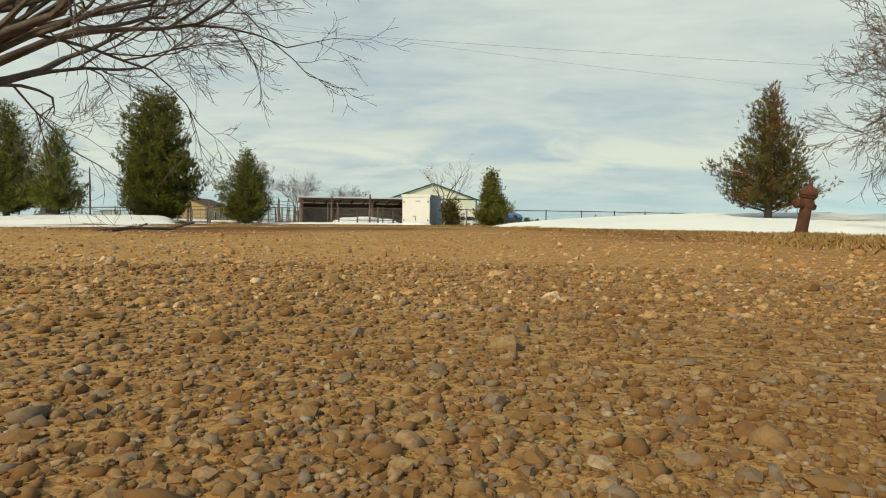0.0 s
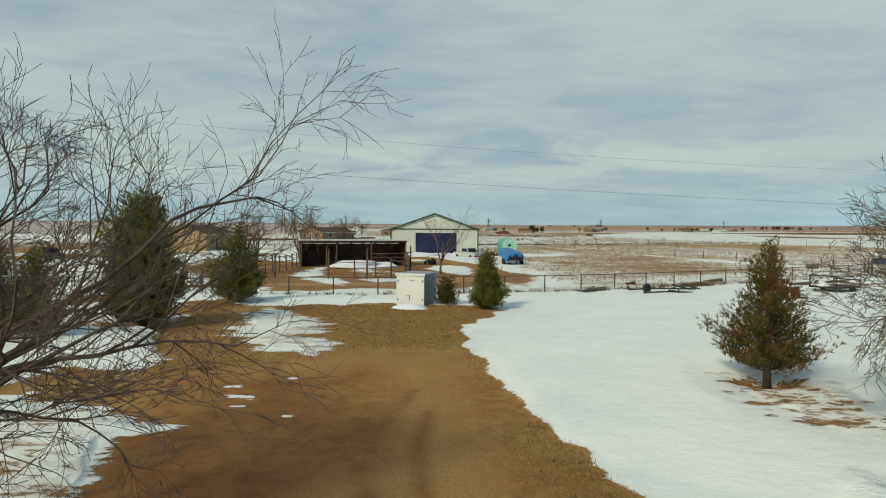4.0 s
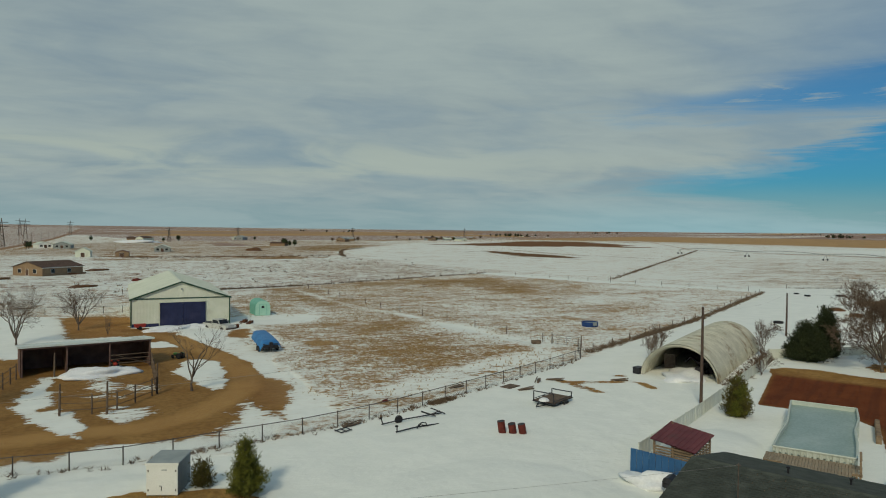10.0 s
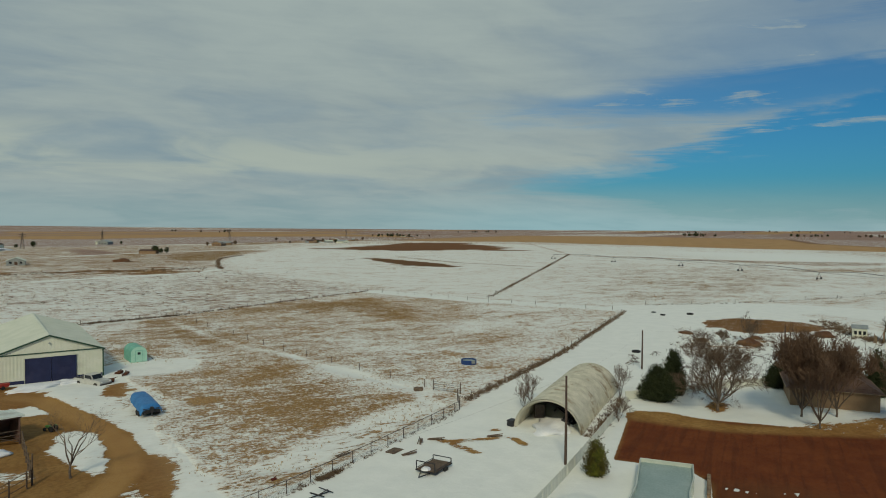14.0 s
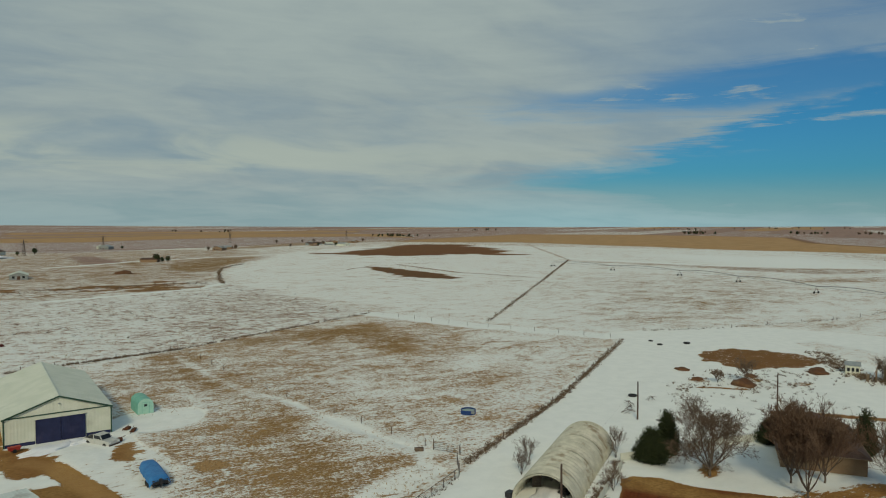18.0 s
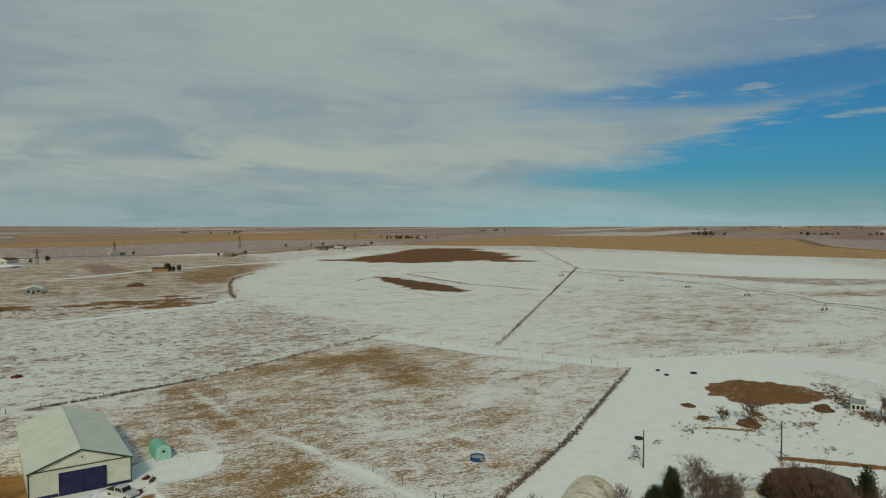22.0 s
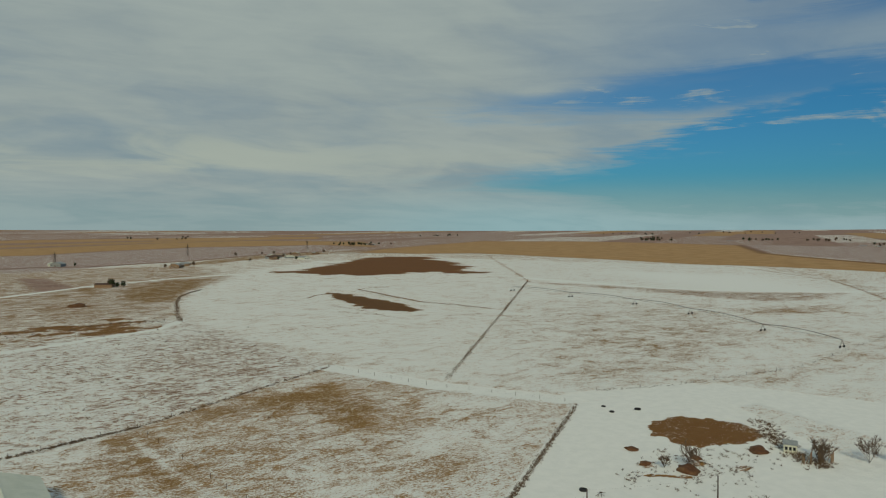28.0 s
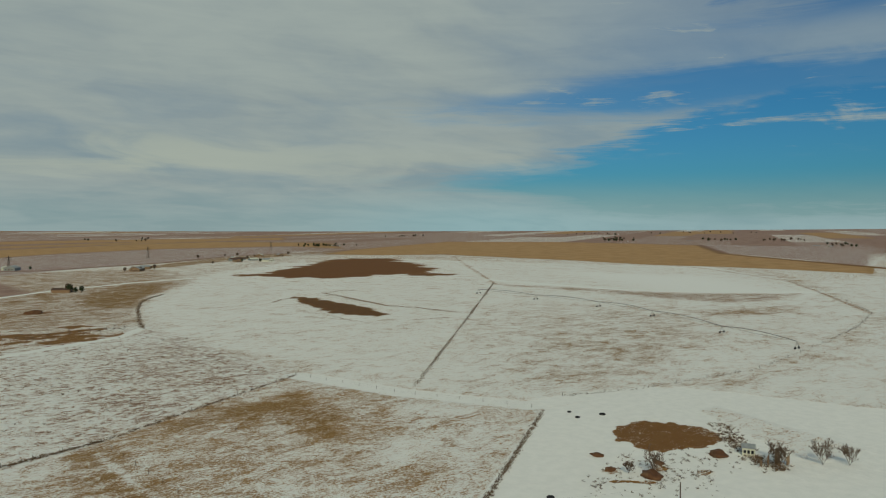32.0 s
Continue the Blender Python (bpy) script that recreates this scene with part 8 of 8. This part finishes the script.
for x, y, s in ((152.8, 123.2, 1.0), (144.5, 125.5, 0.8), (95.5, 88.6, 0.9), (147.0, 131.0, 0.7)):
    solo("old_tyre", Build().lathe([(0.4 * s, 0.0), (0.85 * s, 0.0), (0.95 * s, 0.2 * s), (0.85 * s, 0.4 * s), (0.4 * s, 0.4 * s), (0.36 * s, 0.2 * s)], 18), M_BLACK, "large black tyre lying on the snow", "tyre", (x, y, level(x, y)), 0, "old tyres")
for x, y, tn in ((88, 82, 20), (90.5, 84.5, 60), (86.0, 80.5, -30), (96.5, 84.8, 15)):
    solo("brush_pile", Build().tube([(-1.2, 0, 0.1), (0, 0.3, 0.5), (1.2, 0.2, 0.2)], 0.05, 5).tube([(-1.0, 0.6, 0.1), (0.2, 0.1, 0.6), (1.3, -0.4, 0.4)], 0.04, 5).tube([(-0.8, -0.6, 0.1), (0.4, 0.0, 0.45), (1.1, 0.7, 0.5)], 0.04, 5).tube([(0, -0.8, 0.1), (0.1, 0.2, 0.7), (0.3, 0.9, 0.3)], 0.03, 5), M_POST, "heap of cut branches in the snow", "brush pile", (x, y, level(x, y)), tn, "brush piles")
junk = thing("ruined_shed", "small white shed among scrap and dead trees", "shed", (153.0, 76.4, level(153, 76)), 30)
part("wall", Build().box((0, 0, 0), (3.6, 2.8, 2.0), 0.03), M_CREAM, junk)
part("roof", Build().extrude([(-0.2, -0.2, 2.0), (1.8, -0.2, 2.7), (3.8, -0.2, 2.0)], (0, 3.2, 0)), M_GREYTOP, junk)
for k in range(3):
    part("window", Build().box((0.35 + k * 1.1, -0.03, 0.7), (1.05 + k * 1.1, -0.005, 1.5), 0.01), M_GLASS, junk)
    part("window", Build().box((-0.03, 0.25 + k * 0.85, 0.7), (-0.005, 0.8 + k * 0.85, 1.5), 0.01), M_GLASS, junk)
for x, y, w, h, tn in ((150.2, 71.6, 2.2, 2.4, 20), (152.0, 70.4, 1.6, 3.0, 70), (154.2, 69.0, 2.0, 2.0, 10), (148.0, 72.2, 1.4, 1.6, 45)):
    solo("scrap_stack", Build().box((-w / 2, -0.06, 0), (w / 2, 0.06, h), 0.02).tube([(-w / 2, 0, h), (-w / 2 - 0.3, 0.8, 0)], 0.06, 5).tube([(w / 2, 0, h * 1.2), (w / 2, 0.0, 0)], 0.07, 5), M_BROWNWALL, "upright brown scrap panel by the ruined shed", "scrap", (x, y, level(x, y)), tn, "scrap stacks")

# ---- utilities ----
def utility_pole(label, at, height, arm=True, turn=0.0):
    p = thing("utility_pole", label, "utility pole", (*at, level(*at)), turn, "utility poles")
    part("shaft", Build().tube([(0, 0, -0.5), (0.02, 0, height * 0.5), (0, 0, height)], [0.15, 0.13, 0.10], 10), M_POLE, p)
    if arm:
        part("cross_arm", Build().box((-1.0, -0.06, height - 0.7), (1.0, 0.06, height - 0.57), 0.01), M_POLE, p)
        for x in (-0.9, 0.0, 0.9):
            part("insulator", Build().lathe([(0.03, 0), (0.06, 0.04), (0.04, 0.1), (0.05, 0.14), (0.02, 0.18)], 8, (x, 0, height - 0.57 if x else height)), M_GREYTOP, p)
    return p


utility_pole("brown wooden utility pole beside the arch hut", (42.4, 47.4), 8.75, False)
utility_pole("thin dark utility pole beyond the arch hut", (84.4, 76.8), 6.5, False)
utility_pole("dark utility pole by the garden trees", (108.5, 67.0), 7.0, False)
utility_pole("brown wooden utility pole west of the yard", (-57.4, 112.5), 9.0, False)
utility_pole("tall utility pole behind the ochre house", (-72.0, 192.0), 12.2)
utility_pole("tall utility pole behind the ochre house", (-74.5, 198.0), 11.2)
utility_pole("utility pole on the road side", (-78.0, 245.0), 10.6)
for k in range(10):
    utility_pole("distant utility pole along the road", (-100.0 - k * 8.2, 350.0 + k * 90.0), 10.5, True, 10)
meter = thing("meter_cabinet", "pale grey-green utility cabinet at the pole's foot", "cabinet", (-56.8, 114.4, level(-57, 114)), 10)
part("body", Build().box((0, 0, 0), (2.4, 2.6, 2.0), 0.05), M_POOLWALL, meter)
part("lid", Build().box((-0.08, -0.08, 2.0), (2.48, 2.68, 2.12), 0.03), M_GREYTOP, meter)
part("door", Build().box((0.2, -0.03, 0.15), (1.2, -0.005, 1.85), 0.01), M_POOLWALL, meter)


def wire(label, a, b, sag):
    pts = [Vector(a).lerp(Vector(b), i / 24) - Vector((0, 0, 4 * sag * (i / 24) * (1 - i / 24))) for i in range(25)]
    solo("power_line", Build().tube(pts, 0.005, 4, False), M_WIRE, label, "power line", group="power lines")


utility_pole("wooden utility pole west of the drive", (-26.0, 22.0), 9.6, False)
wire("thin black service line over the drive", (-26.0, 22.0, 7.9), (22.4, 22.6, 5.1), 0.35)
wire("thin black service line over the drive", (-26.0, 22.0, 9.5), (42.4, 47.4, 8.6), 0.9)
wire("thin black power line to the arch hut pole", (42.4, 47.4, 8.6), (84.4, 76.8, 6.4), 0.8)
wire("thin black power line by the garden", (84.4, 76.8, 6.4), (108.5, 67.0, 6.9), 0.5)


def pylon(label, at, height, turn):
    p = thing("transmission_pylon", label, "pylon", (*at, level(*at)), turn, "transmission pylons")
    w = height * 0.09
    legs = Build()
    for sx in (-1, 1):
        for sy in (-1, 1):
            legs.tube([(sx * w, sy * w, -1), (sx * w * 0.35, sy * w * 0.35, height * 0.7), (0, 0, height)], 0.22, 4)
    part("legs", legs, M_GALV, p)
    br = Build()
    for k in range(6):
        z0, z1 = height * 0.11 * k, height * 0.11 * (k + 1)
        s0, s1 = w * (1 - 0.65 * z0 / (height * 0.7)), w * (1 - 0.65 * z1 / (height * 0.7))
        br.tube([(-s0, -s0, z0), (s1, -s1, z1)], 0.12, 3).tube([(s0, -s0, z0), (-s1, -s1, z1)], 0.12, 3)
    part("bracing", br, M_GALV, p)
    for z in (0.72, 0.86):
        part("cross_arm", Build().tube([(-height * 0.2, 0, height * z), (height * 0.2, 0, height * z)], 0.25, 4), M_GALV, p)


for x, y, h in ((-150, 640, 24), (-132, 600, 22), (-190, 980, 26), (-260, 1300, 30), (-330, 1350, 30), (-200, 1400, 28), (71, 1058, 20), (301, 1295, 22), (620, 1500, 22), (-20, 860, 18)):
    pylon("grey steel transmission pylon on the plain", (x, y), h, 20)


def pivot():
    """A centre-pivot sprinkler: wheeled towers under a long trussed pipe."""
    p = thing("irrigation_pivot", "long centre-pivot sprinkler standing across the snow", "irrigation pivot")
    pts = [(360, 430), (364, 366), (365, 305), (352, 251), (325, 188), (308, 141)]
    for (ax, ay), (bx, by) in zip(pts, pts[1:]):
        b = Build()
        line = [Vector((ax, ay, 3.6)).lerp(Vector((bx, by, 3.6)), i / 8) + Vector((0, 0, 1.2 * math.sin(math.pi * i / 8))) for i in range(9)]
        b.tube(line, 0.12, 5)
        low = [q - Vector((0, 0, 1.5 * math.sin(math.pi * i / 8))) for i, q in enumerate(line)]
        b.tube(low, 0.05, 4)
        for q, r in zip(line, low):
            b.tube([q, r - Vector((0, 0, 0.02))], 0.04, 3)
        part("pipe_span", b, M_GALV, p)
    for x, y in pts:
        leg = Build().tube([(x - 1.8, y, 0.5), (x, y, 3.6), (x + 1.8, y, 0.5)], 0.09, 5).tube([(x - 1.8, y, 0.6), (x + 1.8, y, 0.6)], 0.09, 5)
        t = part("tower", leg, M_GALV, p)
        for s in (-1.8, 1.8):
            part("wheel", Build().lathe([(0.3, -0.15), (0.6, -0.15), (0.6, 0.15), (0.3, 0.15)], 14), M_BLACK, t, at=Matrix.Translation((x + s, y, 0.6)) @ Matrix.Rotation(math.pi / 2, 4, "X"))


pivot()

# ---- far farms ----
def module(label, at, turn):
    m = thing("cotton_module", label, "cotton bale", (*at, level(*at)), turn, "cotton modules")
    r = 1.2
    r = 1.35
    b = Build().tube([(-1.2, 0, r), (-1.15, 0, r), (1.15, 0, r), (1.2, 0, r)], [r * 0.93, r, r, r * 0.93], 18)
    part("wrap", b, M_YELLOW, m)
    for s in (-1, 1):
        part("cotton_face", Build().tube([(s * 1.19, 0, r), (s * 1.215, 0, r)], [r * 0.8, r * 0.75], 16), M_CREAM, m)


for k in range(11):
    t = k / 10
    module("round yellow-wrapped cotton module in a row", (-147.0 + 22.0 * t, 292 + 21.0 * t), 43)
for k in range(4):
    t = k / 3
    module("round yellow-wrapped cotton module in a row", (-117.0 + 7.0 * t, 317 + 6.5 * t), 43)


def farm(x, y, seed, houses, trees, spread, big=1.0):
    """A far farmstead: a few gabled buildings and a scatter of trees."""
    rng = random.Random(seed)
    for k in range(houses):
        a, b = x + rng.uniform(-1, 1) * spread, y + rng.uniform(-1, 1) * spread * 0.8
        W, L = rng.uniform(9, 14) * big, rng.uniform(10, 22) * big
        E = rng.uniform(2.8, 4.2) * big
        wall = rng.choice((M_CREAM, M_WHITEPAINT, M_BROWNWALL, M_GREYSIDE))
        gable_house("farm_building", "small gabled farm building far out on the plain", (a, b), rng.choice((0, 20, 90, -30)), W, L, E, E + W * 0.18, wall, rng.choice((M_BROWNROOF, M_ROOFSHEET, M_GREYTOP)),
                    (("front", W * 0.15, 1.6, 1.0, 2.4), ("front", W * 0.7, 1.6, 1.0, 2.4)), (("front", W * 0.42, 1.8, 0.1, 2.4),), 0.4, False, "far farm buildings")
    for k in range(trees):
        a, b = x + rng.uniform(-1.2, 1.2) * spread, y + rng.uniform(-1, 1) * spread
        tr = thing("far_tree", "dark rounded tree at a far farmstead", "tree", (a, b, level(a, b)), 0, "far trees")
        h = rng.uniform(5, 9) * big
        part("trunk", Build().tube([(0, 0, -0.3), (0, 0, h * 0.5)], [0.3, 0.15], 6), M_BARK, tr)
        c = Build()
        for j in range(150):
            d = Vector((rng.gauss(0, 1), rng.gauss(0, 1), rng.gauss(0, 0.8))).normalized() * rng.random() ** 0.5
            q = Vector((d.x * h * 0.36, d.y * h * 0.36, h * 0.58 + d.z * h * 0.40))
            e = Vector((rng.uniform(-1, 1), rng.uniform(-1, 1), rng.uniform(-1, 1))).normalized()
            f = e.cross(d + Vector((0.1, 0.2, 0.3))).normalized()
            s = h * 0.085
            c.poly([q - e * s, q + f * s, q + e * s, q - f * s])
        part("crown", c, M_JUNIPER if rng.random() < 0.5 else M_TWIGRED, tr)


gable_house("farm_shed", "long dark weathered farm shed among dark trees", (86, 652), 60, 8.0, 15.0, 2.8, 4.0, M_BROWNWALL, M_BROWNROOF, (), (("front", 2.6, 1.8, 0.1, 2.4),), 0.3, False, "far farm buildings")
farm(94, 654, 1, 0, 4, 9)
farm(1882, 1502, 21, 1, 16, 40, 1.5)
farm(2116, 1310, 22, 2, 12, 60, 1.4)
farm(2290, 1133, 23, 2, 14, 90, 1.3)
farm(1904, 790, 24, 3, 14, 70, 1.1)
farm(833, 1690, 25, 0, 10, 40, 1.0)
farm(205, 945, 2, 3, 5, 22)
farm(75, 1060, 3, 2, 1, 22)
farm(470, 1190, 4, 6, 6, 90)
farm(880, 1730, 5, 4, 14, 70, 1.2)
farm(400, 1080, 6, 4, 4, 60)
farm(2120, 1690, 7, 3, 8, 60, 1.3)
farm(-95, 560, 8, 2, 2, 14)
farm(-20, 480, 9, 1, 0, 4)
farm(-60, 900, 10, 3, 5, 50)
farm(1700, 2600, 11, 2, 8, 90, 1.5)
farm(3300, 2050, 12, 6, 12, 260, 1.6)
farm(2700, 2300, 14, 3, 10, 160, 1.5)
farm(620, 2700, 13, 3, 8, 160, 1.5)
farm(-700, 2300, 15, 2, 6, 120, 1.4)
solo("earth_mound", Build().blob((0, 0, 0), (1.3, 1.0, 0.7), 6, 8, 18, 0.6), M_RUSTRED, "small heap of bright red earth in the snowy field", "mound", (-13.6, 214, level(-13.6, 214)), 10, "earth mounds", smooth=True)
solo("earth_mound", Build().blob((0, 0, 0), (6, 4, 2.2), 4, 8, 18, 0.5), M_DIRT, "red-brown earth bank far off", "mound", (45, 505, 0), 10, "earth mounds", smooth=True)
solo("sand_heap", Build().blob((0, 0, 0), (22, 10, 3.0), 7, 8, 20, 0.4), M_SNOW, "pale snow-covered spoil heap far off", "mound", (-50, 800, 0), 10, smooth=True)
for x, y, s in ((-60, 222, 1.0), (-52, 228, 0.8), (-25, 195, 0.7), (-36, 250, 1.0), (-30, 270, 0.8)):
    solo("earth_mound", Build().blob((0, 0, 0), (6 * s, 3 * s, 0.9 * s), s * 9, 7, 16, 0.5), M_DIRT, "heap of red earth beside the road", "mound", (x, y, level(x, y) - 0.1), s * 50, "earth mounds", smooth=True)

# ---- gravel, grass ----
def gravel(near, reach, N, fine, seed, name, label):
    """Loose pebbles over the take-off place, thinning with distance."""
    rng = np.random.default_rng(seed)
    r = near * (reach / near) ** (rng.random(N) ** 0.95)
    a = np.radians(rng.uniform(-48, 48, N))
    X, Y = np.sin(a) * r, np.cos(a) * r
    size = rng.lognormal(np.log(0.00195), 0.46, N) * (1 + 0.55 * np.clip(r - 0.25, 0, 2) + 0.2 * np.clip(r - 2.25, 0, 6))
    big = rng.random(N) < 0.03
    size = np.where(big, size * 1.9, size)
    phi = (1 + 5 ** 0.5) / 2
    ico = np.array([(-1, phi, 0), (1, phi, 0), (-1, -phi, 0), (1, -phi, 0), (0, -1, phi), (0, 1, phi), (0, -1, -phi), (0, 1, -phi), (phi, 0, -1), (phi, 0, 1), (-phi, 0, -1), (-phi, 0, 1)]) / 1.9
    faces = np.array([(0, 11, 5), (0, 5, 1), (0, 1, 7), (0, 7, 10), (0, 10, 11), (1, 5, 9), (5, 11, 4), (11, 10, 2), (10, 7, 6), (7, 1, 8), (3, 9, 4), (3, 4, 2), (3, 2, 6), (3, 6, 8), (3, 8, 9), (4, 9, 5), (2, 4, 11), (6, 2, 10), (8, 6, 7), (9, 8, 1)])
    n = len(ico)
    V = np.tile(ico, (N, 1, 1)) * rng.uniform(0.66, 1.30, (N, n, 1))
    V = V * np.stack([rng.uniform(0.8, 1.5, N), rng.uniform(0.7, 1.1, N), rng.uniform(0.55, 0.9, N)], -1)[:, None]
    t = rng.uniform(0, 2 * np.pi, N)
    c, s = np.cos(t)[:, None], np.sin(t)[:, None]
    x, y = V[..., 0] * c - V[..., 1] * s, V[..., 0] * s + V[..., 1] * c
    hump = 0.06 * np.exp(-(((X + 2.6) / 0.9) ** 2 + ((Y - 4.2) / 1.2) ** 2)) + 0.008 * np.sin(X * 3.1 + np.sin(Y * 2.3)) * np.sin(Y * 2.7 + 1.3) * np.clip((r - 0.5) / 2, 0, 1)
    co = np.stack([x * size[:, None] + X[:, None], y * size[:, None] + Y[:, None], V[..., 2] * size[:, None] + (hump - 0.004 + size * 0.18)[:, None]], -1).reshape(-1, 3)
    idx = (faces[None] + (np.arange(N) * n)[:, None, None]).reshape(-1, 3)
    m = bpy.data.meshes.new(name)
    m.vertices.add(len(co))
    m.vertices.foreach_set("co", co.astype(np.float32).ravel())
    m.loops.add(idx.size)
    m.loops.foreach_set("vertex_index", idx.astype(np.int32).ravel())
    m.polygons.add(len(idx))
    m.polygons.foreach_set("loop_start", np.arange(0, idx.size, 3, dtype=np.int32))
    m.polygons.foreach_set("use_smooth", rng.random(N).repeat(20) < 0.40)
    m.update(calc_edges=True)
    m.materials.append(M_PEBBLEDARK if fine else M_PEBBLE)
    tagged(new(name, m), label, "gravel", kind="stuff")


# the near layer takes the darker tone, its shade painted in
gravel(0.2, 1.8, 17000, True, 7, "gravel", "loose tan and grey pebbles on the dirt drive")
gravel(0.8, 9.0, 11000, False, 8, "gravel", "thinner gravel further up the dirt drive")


def dead_grass():
    """Short dead blades on the lawn edges of the drive."""
    rng = np.random.default_rng(9)
    spots = []
    N = 90000
    X = np.concatenate([rng.uniform(1.2, 6.5, N // 2), rng.uniform(-9, 3.5, N // 2)])
    Y = np.concatenate([rng.uniform(2.5, 17, N // 2), rng.uniform(20, 41, N // 2)])
    land = Land(X[None], Y[None])
    paint(land)
    ok = (land.cover["snow"][0] + rng.uniform(-0.2, 0.1, N) < 0.42) & (land.cover["gravel"][0] < 0.3) & (land.cover["dirt"][0] + rng.uniform(-0.3, 0.3, N) < 0.6)
    X, Y = X[ok], Y[ok]
    n = len(X)
    h = rng.uniform(0.015, 0.05, n) * (1 + 0.01 * Y)
    lean = rng.normal(0, 0.7, (n, 2)) * h[:, None]
    t = rng.uniform(0, np.pi, n)
    w = 0.004 + 0.0006 * Y
    dx, dy = np.cos(t) * w, np.sin(t) * w
    z = np.zeros(n) + 0.0
    co = np.stack([np.stack([X - dx, Y - dy, z], -1), np.stack([X + dx, Y + dy, z], -1), np.stack([X + lean[:, 0], Y + lean[:, 1], h], -1)], 1).reshape(-1, 3)
    m = bpy.data.meshes.new("dead_grass")
    m.from_pydata(co.tolist(), [], np.arange(3 * n).reshape(-1, 3).tolist())
    m.materials.append(M_BLADE)
    tagged(new("dead_grass", m), "short straw-coloured dead grass along the drive", "grass", kind="stuff")


def tussocks(name, label, seed, N, x0, x1, y0, y1, size, inside):
    """Low clumps of dead grass standing through the snow."""
    rng = np.random.default_rng(seed)
    X, Y = rng.uniform(x0, x1, N), rng.uniform(y0, y1, N)
    land = Land(X[None], Y[None])
    paint(land)
    wave = 0.5 + 0.5 * np.sin(X * 0.21 + 2 * np.sin(Y * 0.09)) * np.sin(Y * 0.17 + 1.5 * np.sin(X * 0.11))
    keep = (cover_distance(X, Y, inside) > 0) & (land.cover["snow"][0] + 0.35 * wave + rng.uniform(-0.25, 0.25, N) < 0.74)
    X, Y = X[keep], Y[keep]
    z = ground_height(X[None], Y[None], land.cover["drift"][:, keep])[0]
    n, blades = len(X), 3
    turn = rng.uniform(0, 2 * np.pi, (n, blades))
    h = size * rng.uniform(0.5, 1.3, (n, 1)) * rng.uniform(0.6, 1.2, (n, blades))
    r0, r1, w = 0.25 * size * rng.random((n, blades)), size * rng.uniform(0.3, 1.0, (n, blades)), 0.24 * size
    cx, cy = X[:, None] + np.cos(turn) * r0, Y[:, None] + np.sin(turn) * r0
    zz = np.repeat(z[:, None], blades, 1)
    sx, sy = -np.sin(turn) * w, np.cos(turn) * w
    co = np.stack([np.stack([cx - sx, cy - sy, zz - 0.02], -1), np.stack([cx + sx, cy + sy, zz - 0.02], -1), np.stack([X[:, None] + np.cos(turn) * r1, Y[:, None] + np.sin(turn) * r1, zz + h], -1)], 2).reshape(-1, 3)
    m = bpy.data.meshes.new(name)
    m.from_pydata(co.tolist(), [], np.arange(len(co)).reshape(-1, 3).tolist())
    m.materials.append(M_STRAW)
    tagged(new(name, m), label, "grass", kind="stuff")


tussocks("pasture_grass", "tufts of straw-coloured dead grass in the snowy pasture", 12, 64000, 8, 142, 57, 228, 0.22, [(10, 60), (20, 58.5), (46, 73.5), (83, 96.5), (141, 138), (117, 182), (102, 226), (28, 185), (10, 160)])
tussocks("field_grass", "tufts of dead grass standing in the drifted field", 13, 20000, -60, 103, 130, 400, 0.34, [(-58, 150), (9, 162), (28, 188), (102, 230), (88, 400), (0, 375), (-60, 390)])

dead_grass()
